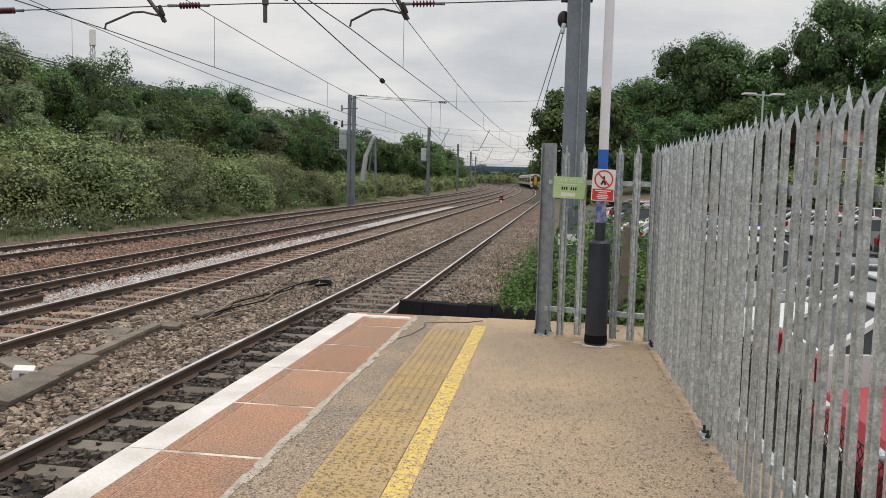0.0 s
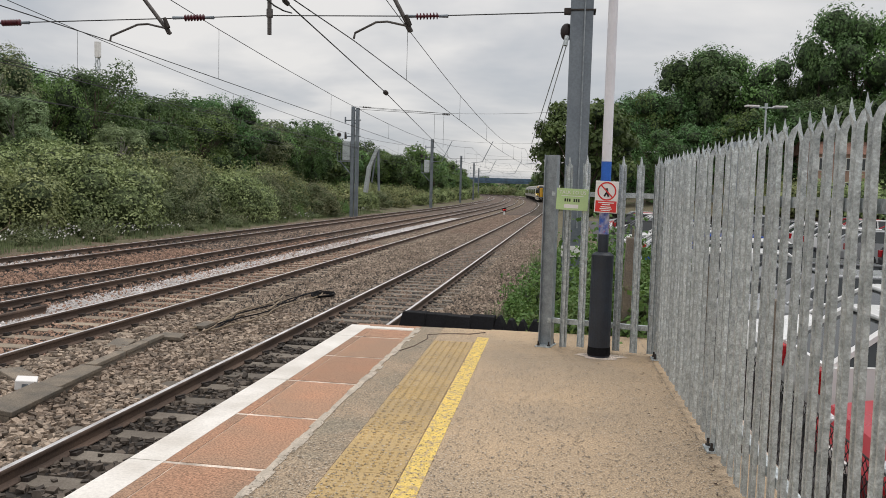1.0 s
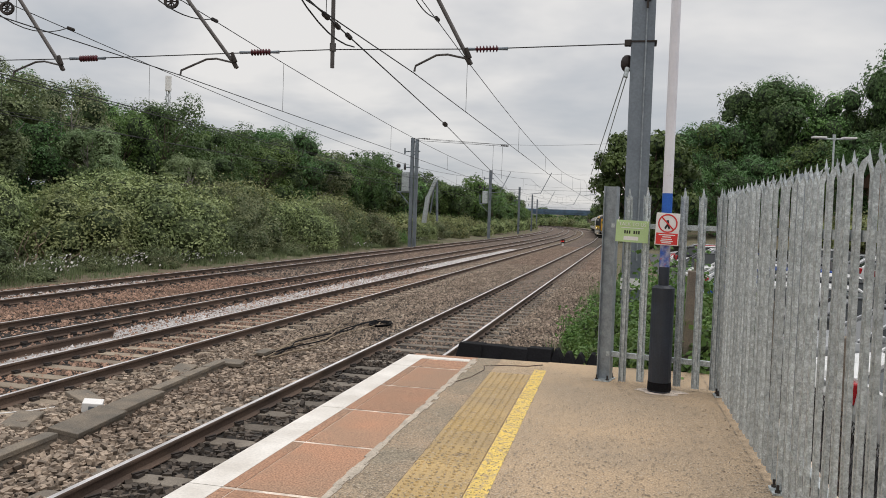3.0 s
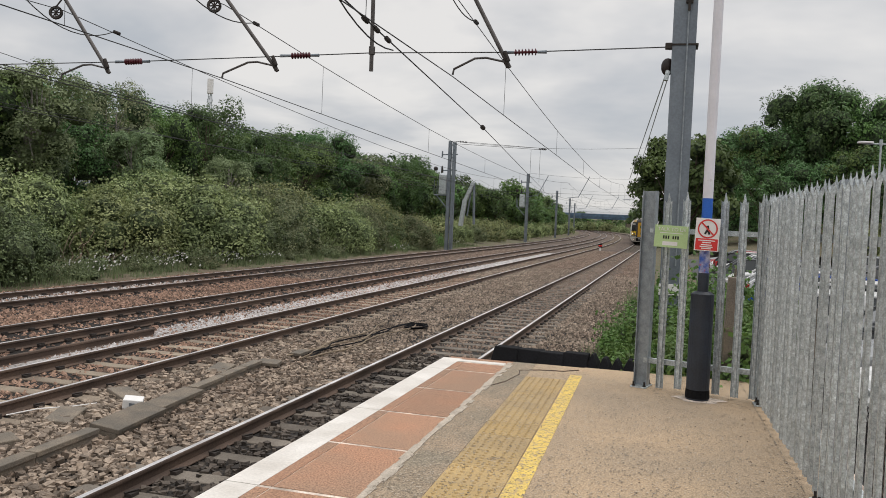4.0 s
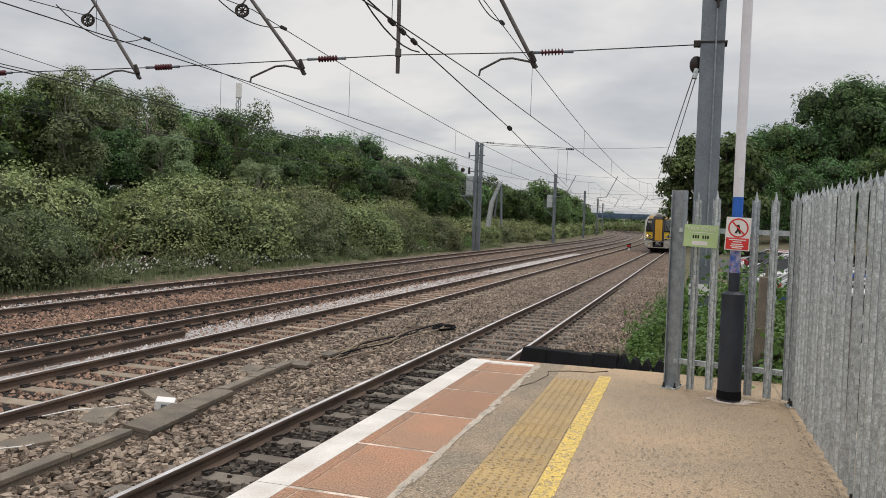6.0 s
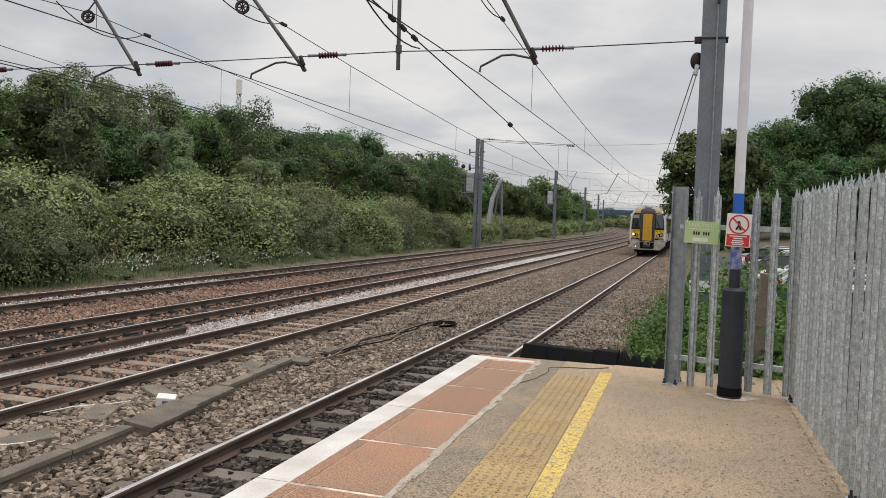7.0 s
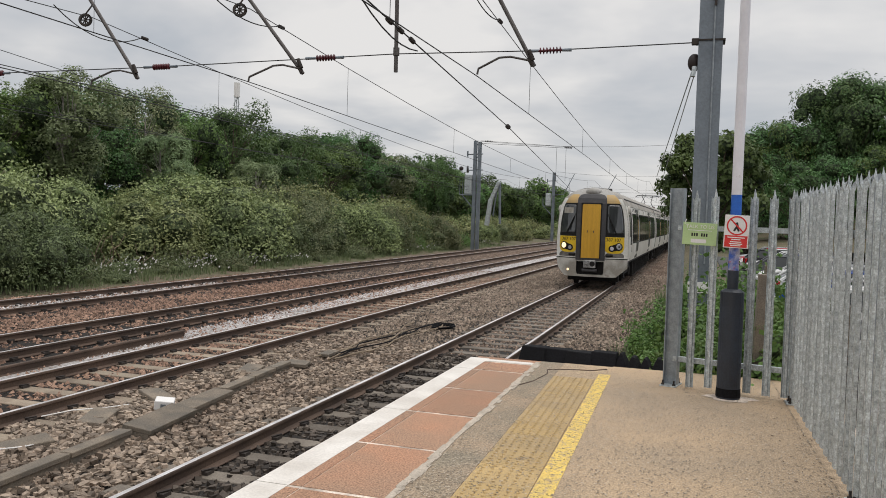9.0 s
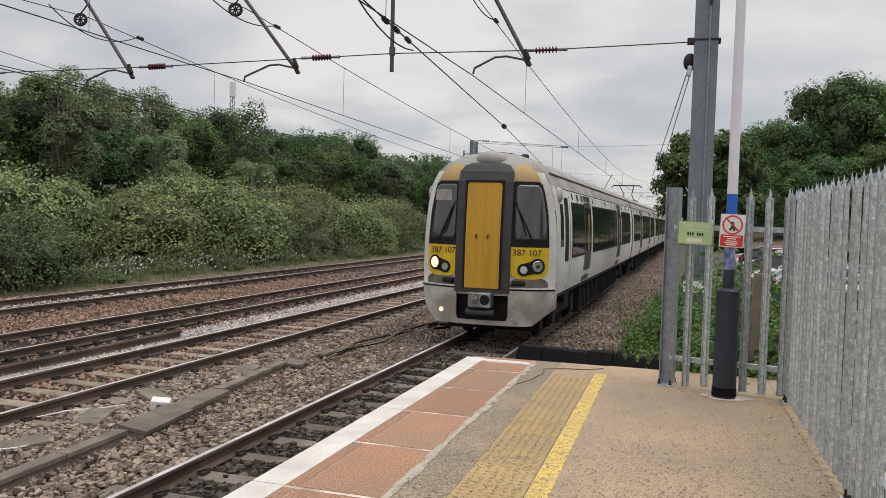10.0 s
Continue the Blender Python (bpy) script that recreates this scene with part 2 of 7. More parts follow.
M = dict(
    ground=mat("ground", (0.10, 0.105, 0.052), 0.95, tint=(0.14, 0.105, 0.07), var=0.5, scale=0.6, fine=14, bump=0.8, dist=0.08),
    # near-black bed: the shade in the gaps between stones is its colour
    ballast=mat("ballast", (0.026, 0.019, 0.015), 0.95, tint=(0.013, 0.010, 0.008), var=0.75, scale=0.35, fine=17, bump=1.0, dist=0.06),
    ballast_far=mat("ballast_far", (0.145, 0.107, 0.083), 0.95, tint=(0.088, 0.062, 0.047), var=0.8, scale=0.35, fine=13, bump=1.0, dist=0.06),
    # oily bed, darkened further to hold the shade between its stones
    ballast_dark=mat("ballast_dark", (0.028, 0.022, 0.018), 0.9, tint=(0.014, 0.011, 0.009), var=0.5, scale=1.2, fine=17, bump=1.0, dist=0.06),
    ballast_pale=mat("ballast_pale", (0.50, 0.47, 0.46), 0.95, tint=(0.36, 0.33, 0.31), var=0.5, scale=1.2, fine=17, bump=1.0, dist=0.06),
    stone=mat("stone", (0.295, 0.235, 0.183), 0.9, tint=(0.205, 0.155, 0.118), var=0.25, scale=0.9, fine=40, bump=0.4, island=0.6),
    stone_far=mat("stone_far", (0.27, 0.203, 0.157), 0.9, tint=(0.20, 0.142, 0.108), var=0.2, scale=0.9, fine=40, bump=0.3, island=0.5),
    stone_pale=mat("stone_pale", (0.60, 0.57, 0.56), 0.9, tint=(0.46, 0.43, 0.42), var=0.2, scale=0.5, fine=40, bump=0.3, island=0.35),
    # oily stones; shade beside the platform edge is also put into this colour
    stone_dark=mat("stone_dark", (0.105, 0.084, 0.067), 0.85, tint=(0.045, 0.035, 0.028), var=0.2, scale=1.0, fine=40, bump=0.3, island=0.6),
    stone_rust=mat("stone_rust", (0.32, 0.205, 0.148), 0.9, tint=(0.22, 0.135, 0.097), var=0.2, scale=0.5, fine=40, bump=0.3, island=0.6),
    sleeper=mat("sleeper", (0.195, 0.168, 0.138), 0.9, tint=(0.105, 0.086, 0.068), scale=2, fine=50, bump=0.4, obj=0.25),
    sleeper_tan=mat("sleeper_tan", (0.32, 0.26, 0.195), 0.9, tint=(0.20, 0.155, 0.115), scale=2, fine=50, bump=0.4, obj=0.25),
    rail=mat("rail", (0.128, 0.086, 0.064), 0.8, tint=(0.072, 0.049, 0.038), scale=1.2, fine=50, bump=0.3, spec=0.4),
    rail_top=mat("rail_top", (0.90, 0.86, 0.84), 0.42, metal=0.9, var=0.1, tint=(0.66, 0.62, 0.60), scale=1.5, fine=60, bump=0.05),
    clip=mat("clip", (0.045, 0.035, 0.03), 0.8, scale=8, fine=80),
    platform=mat("platform", (0.465, 0.340, 0.218), 0.92, tint=(0.355, 0.273, 0.188), var=0.5, scale=0.75, fine=85, bump=0.3, dist=0.005, spots=((0.60, 0.50, 0.38), 62, 0.60)),
    strip=mat("strip", (0.365, 0.272, 0.187), 0.95, tint=(0.255, 0.213, 0.155), var=0.6, scale=1.6, fine=75, bump=0.5, dist=0.006, spots=((0.48, 0.42, 0.33), 60, 0.60)),
    coping=mat("coping", (0.385, 0.205, 0.125), 0.85, tint=(0.30, 0.185, 0.12), var=0.6, scale=1.4, fine=80, bump=0.4, dist=0.004, obj=0.14, spots=((0.52, 0.38, 0.29), 62, 0.63)),
    mortar=mat("mortar", (0.78, 0.66, 0.56), 0.95, tint=(0.36, 0.30, 0.25), scale=6, fine=80, bump=0.4),
    fillet=mat("fillet", (0.52, 0.45, 0.37), 0.95, tint=(0.38, 0.33, 0.27), scale=8, fine=80, bump=0.4),
    tube=mat("tube", (0.12, 0.11, 0.105), 0.6, metal=0.3, tint=(0.08, 0.07, 0.066), scale=3, fine=25, bump=0.1),
    seam=mat("seam", (0.10, 0.06, 0.045), 0.95, scale=6, fine=80),
    white_paint=mat("white_paint", (0.76, 0.72, 0.67), 0.6, tint=(0.60, 0.555, 0.50), var=0.10, scale=2.5, fine=50, bump=0.2, spots=((0.42, 0.35, 0.28), 9, 0.66)),
    yellow_paint=mat("yellow_paint", (0.80, 0.57, 0.13), 0.7, tint=(0.70, 0.50, 0.14), var=0.25, scale=3, fine=90, bump=0.3, spots=((0.46, 0.33, 0.17), 19, 0.52)),
    tactile=mat("tactile", (0.48, 0.335, 0.15), 0.85, tint=(0.37, 0.27, 0.145), var=0.2, scale=0.9, fine=110, bump=0.35, obj=0.09, dist=0.004, spots=((0.27, 0.20, 0.12), 2.6, 0.63)),
    galv=mat("galv", (0.60, 0.645, 0.655), 0.48, metal=0.35, tint=(0.37, 0.405, 0.415), var=0.30, scale=24, fine=90, bump=0.12, obj=0.14, spots=((0.72, 0.74, 0.73), 34, 0.69)),
    galv_dull=mat("galv_dull", (0.335, 0.37, 0.395), 0.5, metal=0.35, tint=(0.235, 0.26, 0.28), var=0.15, scale=12, fine=70, bump=0.1),
    steel_grey=mat("steel_grey", (0.225, 0.255, 0.285), 0.5, metal=0.4, tint=(0.155, 0.178, 0.205), var=0.12, scale=1.5, fine=25, bump=0.1),
    white_post=mat("white_post", (0.78, 0.77, 0.81), 0.5, tint=(0.71, 0.70, 0.74), var=0.03, scale=3, fine=30, bump=0.05, spots=((0.35, 0.27, 0.22), 5, 0.76)),
    navy=mat("navy", (0.026, 0.035, 0.052), 0.5, tint=(0.019, 0.024, 0.034), var=0.2, scale=5, fine=60, bump=0.15, spots=((0.10, 0.10, 0.10), 9, 0.72)),
    blue=mat("blue", (0.02, 0.13, 0.55), 0.5, var=0.1, tint=(0.02, 0.10, 0.42), scale=6),
    sticker=mat("sticker", (0.04, 0.10, 0.40), 0.6, tint=(0.50, 0.46, 0.50), scale=11, fine=60, bump=0.1, spots=((0.50, 0.10, 0.07), 12, 0.56)),
    sign_green=mat("sign_green", (0.50, 0.66, 0.32), 0.5, tint=(0.45, 0.61, 0.28), var=0.05, scale=4, bump=0.0),
    sign_white=mat("sign_white", (0.82, 0.80, 0.78), 0.45, tint=(0.76, 0.74, 0.72), var=0.04, scale=4, bump=0.0),
    sign_red=mat("sign_red", (0.68, 0.035, 0.03), 0.45, tint=(0.60, 0.03, 0.03), var=0.05, scale=4, bump=0.0),
    ink=mat("ink", (0.015, 0.015, 0.015), 0.5, var=0.05, bump=0.0),
    rubber=mat("rubber", (0.010, 0.010, 0.012), 0.85, tint=(0.006, 0.006, 0.007), var=0.3, scale=5, fine=50, bump=0.3, spec=0.15),
    concrete=mat("concrete", (0.225, 0.185, 0.142), 0.92, tint=(0.14, 0.122, 0.10), var=0.3, scale=3, fine=60, bump=0.4, obj=0.15),
    asphalt=mat("asphalt", (0.075, 0.075, 0.075), 0.9, tint=(0.055, 0.055, 0.057), scale=0.8, fine=60, bump=0.4),
    bark=mat("bark", (0.13, 0.10, 0.075), 0.95, scale=4, fine=30, bump=0.6),
    birch=mat("birch", (0.45, 0.42, 0.38), 0.9, tint=(0.18, 0.16, 0.14), scale=5, fine=30, bump=0.3),
    insulator=mat("insulator", (0.10, 0.014, 0.022), 0.4, tint=(0.075, 0.012, 0.017), scale=6),
    wire=mat("wire", (0.05, 0.05, 0.05), 0.6, metal=0.4, scale=2),
    leaf_tree=leafmat("leaf_tree", (0.028, 0.060, 0.020), (0.150, 0.255, 0.080)),
    leaf_bright=leafmat("leaf_bright", (0.05, 0.10, 0.026), (0.20, 0.31, 0.085)),
    leaf_near=leafmat("leaf_near", (0.034, 0.068, 0.020), (0.145, 0.23, 0.066)),
    leaf_bush=leafmat("leaf_bush", (0.075, 0.108, 0.040), (0.46, 0.51, 0.225)),
    leaf_grey=leafmat("leaf_grey", (0.075, 0.10, 0.048), (0.31, 0.345, 0.175)),
    leaf_ivy=leafmat("leaf_ivy", (0.05, 0.092, 0.024), (0.19, 0.29, 0.072)),
    leaf_birch=leafmat("leaf_birch", (0.10, 0.142, 0.064), (0.33, 0.41, 0.205)),
    leaf_shade=leafmat("leaf_shade", (0.040, 0.068, 0.030), (0.27, 0.34, 0.15)),
    grass=leafmat("grass", (0.065, 0.088, 0.038), (0.25, 0.285, 0.14)),
    # solid crown cores: the shade deep in the foliage is put into their green
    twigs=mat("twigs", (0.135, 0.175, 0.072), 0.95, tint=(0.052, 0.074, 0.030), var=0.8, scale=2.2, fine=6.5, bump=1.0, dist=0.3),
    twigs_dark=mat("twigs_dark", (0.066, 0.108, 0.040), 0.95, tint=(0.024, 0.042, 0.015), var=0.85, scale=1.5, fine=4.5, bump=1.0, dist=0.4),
    flower=mat("flower", (0.72, 0.70, 0.66), 0.8, var=0.2, bump=0.0),
    dry=mat("dry", (0.30, 0.24, 0.17), 0.9, tint=(0.20, 0.15, 0.10), scale=3, bump=0.2),
)


# ---------- geometry helpers ----------
def box(bm, x0, x1, y0, y1, z0, z1, m=None, bev=0.0):
    r = bmesh.ops.create_cube(bm, size=1)
    vs = r["verts"]
    t = Matrix.LocRotScale(((x0 + x1) / 2, (y0 + y1) / 2, (z0 + z1) / 2), None, (abs(x1 - x0), abs(y1 - y0), abs(z1 - z0)))
    bmesh.ops.transform(bm, matrix=(m @ t) if m else t, verts=vs)
    if bev:
        es = list({e for v in vs for e in v.link_edges})
        bmesh.ops.bevel(bm, geom=es, offset=bev, segments=2, affect="EDGES", profile=0.5)
    return bm


def isection(bm, w, d, flange, web, z0, z1):
    """An upright rolled I-section, half sizes w and d."""
    e = d - flange
    ring = ((-w, -d), (w, -d), (w, -e), (web, -e), (web, e), (w, e), (w, d), (-w, d), (-w, e), (-web, e), (-web, -e), (-w, -e))
    lo = [bm.verts.new((x, y, z0)) for x, y in ring]
    hi = [bm.verts.new((x, y, z1)) for x, y in ring]
    for i in range(12):
        j = (i + 1) % 12
        bm.faces.new((lo[i], lo[j], hi[j], hi[i]))
    for v in (lo[::-1], hi):
        n = len(v)
        a = v if v is hi else lo
        quads = ((0, 1, 2, 11), (11, 2, 3, 10), (10, 3, 4, 9), (9, 4, 5, 8), (8, 5, 6, 7))
        for q in quads:
            f = [a[k] for k in q]
            bm.faces.new(f if v is hi else f[::-1])
    return bm


def rod(bm, a, b, r0, r1=None, n=8, caps=True):
    a, b = Vector(a), Vector(b)
    v = b - a
    if v.length < 1e-6:
        return bm
    r = bmesh.ops.create_cone(bm, cap_ends=caps, segments=n, radius1=r0, radius2=r0 if r1 is None else r1, depth=v.length)
    m = Matrix.Translation((a + b) / 2) @ v.to_track_quat("Z", "Y").to_matrix().to_4x4()
    bmesh.ops.transform(bm, matrix=m, verts=r["verts"])
    return bm


def chain(bm, pts, r, n=6):
    """A connected tube along the points."""
    pts = [Vector(p) for p in pts]
    rings = []
    for i, p in enumerate(pts):
        d = (pts[min(i + 1, len(pts) - 1)] - pts[max(i - 1, 0)]).normalized()
        q = d.to_track_quat("Z", "Y").to_matrix()
        rings.append([bm.verts.new(p + q @ Vector((r * math.cos(6.2832 * k / n), r * math.sin(6.2832 * k / n), 0))) for k in range(n)])
    for a, b in zip(rings, rings[1:]):
        for k in range(n):
            bm.faces.new((a[k], a[(k + 1) % n], b[(k + 1) % n], b[k]))
    bm.faces.new(rings[0][::-1])
    bm.faces.new(rings[-1])
    return bm


def ball(bm, c, r, seg=10, squash=(1, 1, 1)):
    q = bmesh.ops.create_uvsphere(bm, u_segments=seg, v_segments=max(5, seg // 2), radius=r)
    bmesh.ops.transform(bm, matrix=Matrix.LocRotScale(c, None, squash), verts=q["verts"])
    return bm


def mesh_of(name, bm, material, smooth=False):
    me = bpy.data.meshes.new(name)
    bm.to_mesh(me)
    bm.free()
    for k in (material if isinstance(material, (list, tuple)) else [material]):
        me.materials.append(k)
    if smooth:
        me.shade_smooth()
    return me


def part(name, bm, material, parent, label="", smooth=False):
    ob = new(name, mesh_of(name, bm, material, smooth))
    ob.parent = parent
    if label:
        ob["label"] = label
    return ob


def piece(name, me, parent, m):
    ob = new(name, me)
    ob.parent = parent
    ob.matrix_local = m
    return ob


def thing(name, label, category, group="", kind="", at=None):
    ob = new(name)
    ob.empty_display_size = 0.1
    tagged(ob, label, category, group, kind)
    if at is not None:
        ob.matrix_world = at
    return ob


def solo(name, bm, material, label, category, group="", kind="", at=None, smooth=False):
    ob = new(name, mesh_of(name, bm, material, smooth))
    tagged(ob, label, category, group, kind)
    if at is not None:
        ob.matrix_world = at
    return ob


def raw(name, verts, faces, material, smooth=False):
    me = bpy.data.meshes.new(name)
    me.from_pydata(verts, [], faces)
    for k in (material if isinstance(material, (list, tuple)) else [material]):
        me.materials.append(k)
    if smooth:
        me.shade_smooth()
    return me


# the line of the railway: straight, then a left-hand curve
Y0, RAD = 86.0, 1700.0


def way(s, u):
    """The point at distance s along the railway and u to its right, and the heading in degrees."""
    if s <= Y0:
        return u, s, 0.0
    a = (s - Y0) / RAD
    return -RAD + (RAD + u) * math.cos(a), Y0 + (RAD + u) * math.sin(a), math.degrees(a)


def sweep(profile, stations, close=True):
    """Verts and faces of a profile of (u, z) carried along the railway."""
    verts, faces, k = [], [], len(profile)
    for s in stations:
        for u, z in profile:
            x, y, _ = way(s, u)
            verts.append((x, y, z))
    for i in range(len(stations) - 1):
        for j in range(k if close else k - 1):
            a, b = i * k + j, i * k + (j + 1) % k
            faces.append((a, b, b + k, a + k))
    return verts, faces


# ---------- ground ----------
def stations(a, b, near=2.0, far=12.0):
    out, s = [], a
    while s < b:
        out.append(s)
        s += near if s < 60 else (far if s < 500 else 60)
    out.append(b)
    return out


GP = [(-1500, 6), (-300, 6), (-90, 4.5), (-60, 3.5), (-44, 1.6), (-36, 0.4), (-28, -0.6), (-23, -0.95), (-19.5, -1.12), (-18.8, -1.2), (-2.6, -1.2),
      (-1.4, -1.12), (0.3, -1.0), (1.3, -1.1), (2, -1.12), (60, -1.12), (75, 2.0), (110, 9), (300, 12), (1500, 12)]
gv, gf = sweep(GP, [-80.0] + stations(-20, 1500), close=False)
ground = tagged(new("ground", raw("ground", gv, gf, M["ground"], True)), "rough earth and grass along the railway", "ground", kind="structure")

# ballast bed, with darker and paler lengths; near-black ones carry shade between the stones
BZ = -1.075
def bed(profile, s0, s1, material, label):
    v, f = sweep(profile, stations(s0, s1), close=False)
    return tagged(new("ballast", raw("ballast", v, f, material)), label, "ballast", kind="structure")


WEST = [(-19.2, BZ - 0.14), (-18.6, BZ), (-10.75, BZ)]
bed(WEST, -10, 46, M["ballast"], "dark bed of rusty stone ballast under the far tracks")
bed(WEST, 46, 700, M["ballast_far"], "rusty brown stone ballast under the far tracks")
bed([(-10.75, BZ), (-10.5, BZ + 0.03), (-9.55, BZ + 0.03), (-9.3, BZ)], -10, 72, M["ballast_pale"], "strip of pale fresh stone ballast between tracks")
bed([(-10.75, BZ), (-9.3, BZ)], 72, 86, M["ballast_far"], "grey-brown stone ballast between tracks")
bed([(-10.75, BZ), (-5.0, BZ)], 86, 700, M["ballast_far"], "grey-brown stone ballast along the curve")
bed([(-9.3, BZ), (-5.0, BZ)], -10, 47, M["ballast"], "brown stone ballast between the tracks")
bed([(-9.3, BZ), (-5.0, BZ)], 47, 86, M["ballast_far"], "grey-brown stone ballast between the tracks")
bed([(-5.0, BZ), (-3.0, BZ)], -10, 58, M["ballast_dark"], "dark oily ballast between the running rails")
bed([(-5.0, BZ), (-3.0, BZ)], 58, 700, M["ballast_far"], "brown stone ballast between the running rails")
SHOULDER = [(-3.0, BZ), (-1.6, BZ - 0.02), (-1.2, BZ - 0.16)]
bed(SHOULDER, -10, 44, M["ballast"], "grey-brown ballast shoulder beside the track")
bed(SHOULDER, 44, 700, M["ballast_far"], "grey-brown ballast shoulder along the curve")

# ---------- tracks ----------
RT = -0.90   # top of the rails
HEAD = [(-0.035, -0.012), (-0.028, 0.0), (0.028, 0.0), (0.035, -0.012), (0.035, -0.035), (0.009, -0.05), (0.009, -0.125), (0.07, -0.148), (0.07, -0.158), (-0.07, -0.158), (-0.07, -0.148), (-0.009, -0.125), (-0.009, -0.05), (-0.035, -0.035)]


def rail(parent, u, s0, s1, bright=True, drop=0.0):
    v, f = sweep([(u + a, RT + z - drop) for a, z in HEAD], stations(s0, s1, 6.0, 10.0))
    me = raw("rail", v, f, [M["rail"], M["rail_top"]])
    k = len(HEAD)
    if bright:
        for i, p in enumerate(me.polygons):
            if i % k == 1:
                p.material_index = 1
    ob = new("rail", me)
    ob.parent = parent
    return ob


def sleeper_mesh(material):
    bm = bmesh.new()
    box(bm, -1.25, 1.25, -0.13, 0.13, -0.18, 0.0, bev=0.012)
    for v in bm.verts:                       # the middle is a little lower
        if v.co.z > -0.05 and abs(v.co.x) < 0.3:
            v.co.z -= 0.02
    return mesh_of("sleeper", bm, material)


SLEEPER = {k: sleeper_mesh(M[k]) for k in ("sleeper", "sleeper_tan")}
ST = RT - 0.158
PITCH = 0.70


def clips(parent, centre, s0, s1):
    bm = bmesh.new()
    s = s0
    while s < s1:
        for g in (-0.7525, 0.7525):
            for side in (-1, 1):
                x = centre + g + side * 0.10
                box(bm, x - 0.035, x + 0.035, s - 0.06, s + 0.06, ST - 0.004, ST + 0.035)
                rod(bm, (x - side * 0.03, s - 0.07, ST + 0.045), (x + side * 0.03, s + 0.06, ST + 0.05), 0.011, n=5)
        s += PITCH
    ob = part("rail_fastening", bm, M["clip"], parent)
    ob["kind"] = "stuff"


def track(centre, label, near_from, near_to, drop=0.0, kind="sleeper"):
    t = thing("railway_track", label, "railway track", "running lines")
    for g in (-0.7525, 0.7525):
        rail(t, centre + g, -10.0, 600.0)
    i, s = 0, near_from
    while s < near_to:
        piece("sleeper", SLEEPER[kind], t, pose(centre + random.uniform(-0.02, 0.02), s, ST - drop, 0, 0, random.uniform(-0.8, 0.8)))
        s += PITCH
    far = []
    while s < 260:
        far.append(s)
        s += PITCH
    vs, fs = [], []
    for s in far:
        x, y, h = way(s, centre)
        m = pose(x, y, ST - drop, 0, 0, h)
        b = len(vs)
        for dx, dy, dz in ((-1.25, -0.13, 0), (1.25, -0.13, 0), (1.25, 0.13, 0), (-1.25, 0.13, 0), (-1.25, -0.13, -0.1), (1.25, -0.13, -0.1)):
            vs.append(m @ Vector((dx, dy, dz)))
        fs += [(b, b + 1, b + 2, b + 3), (b, b + 4, b + 5, b + 1)]
    ob = new("sleepers_beyond", raw("sleepers_beyond", vs, fs, M[kind]))
    ob.parent = t
    ob["kind"] = "stuff"
    clips(t, centre, near_from, min(near_to, 34))
    return t


TRACKS = (-3.98, -8.61, -11.94, -16.5)
track(TRACKS[0], "rusty steel rails on concrete sleepers in dark ballast", -9.8, 55.0)
track(TRACKS[1], "rusty steel rails on worn concrete sleepers in brown ballast", -9.6, 50.0, 0.0, "sleeper_tan")
track(TRACKS[2], "rusty steel rails beside pale fresh ballast", -9.4, 50.0, 0.03)
track(TRACKS[3], "rusty steel rails beside the weedy verge", -9.6, 50.0, 0.05)
spare = thing("spare_rail", "dark rusty spare rail lying on ballast beside the track", "rail")
rail(spare, -10.17, -8.0, 14.4, False, 0.0)

# ---------- platform ----------
PE = -2.46
plat = thing("platform", "tan concrete station platform with red coping slabs", "platform", kind="structure")


def lin(a, b):
    return lambda y: a + b * y


x_in, x_tac, x_yl, x_yr, x_fence = lin(-1.575, -0.0114), lin(-1.215, -0.020), lin(-0.80, -0.0175), lin(-0.665, -0.0185), lin(1.062, -0.0247)


def slab(bm, xa, xb, y0, y1, z0, z1):
    """A flat piece between two lines x(y)."""
    vs = [bm.verts.new((f(y), y, z)) for z in (z0, z1) for f, y in ((xa, y0), (xb, y0), (xb, y1), (xa, y1))]
    for q in ((3, 2, 1, 0), (4, 5, 6, 7), (0, 1, 5, 4), (1, 2, 6, 5), (2, 3, 7, 6), (3, 0, 4, 7)):
        bm.faces.new([vs[i] for i in q])
    return bm


k0 = lambda y: PE + 0.05
bm = bmesh.new()
slab(bm, k0, lin(1.30, 0), -12, 9.0, -1.25, -0.03)
part("platform_body", bm, M["mortar"], plat)
bm = bmesh.new()
slab(bm, lambda y: x_yr(y) - 0.02, lambda y: x_fence(y) + 0.22, -12, 9.15, -0.03, 0.0)
slab(bm, lambda y: x_tac(y), lambda y: x_yr(y) - 0.02, -12, 9.15, -0.03, -0.006)
part("platform_surface", bm, M["platform"], plat)
bm = bmesh.new()
slab(bm, lambda y: x_in(y) + 0.02, lambda y: x_tac(y), -12, 9.12, -0.03, -0.003)
part("platform_strip", bm, M["strip"], plat)
JY = 6.255
bm = bmesh.new()
slab(bm, lin(-2.245, 0), lambda y: x_in(y), -12, 8.95, -0.03, -0.0035)
part("mortar_bed", bm, M["mortar"], plat)
for i in range(-17, 3):
    y0, y1 = JY + 1.02 * i, JY + 1.02 * (i + 1)
    y1 = min(y1, 8.80)
    bm = bmesh.new()
    slab(bm, lin(-2.155, 0), lambda y: x_in(y) - 0.018, y0 + 0.020, y1 - 0.020, -0.03, 0.0 - 0.001 * (i % 2))
    part("coping_slab", bm, M["coping"], plat)
    bm = bmesh.new()
    slab(bm, lin(-2.245, 0), lin(-2.163, 0), y0 + 0.020, y1 - 0.020, -0.03, 0.0)
    part("coping_strip", bm, M["coping"], plat)
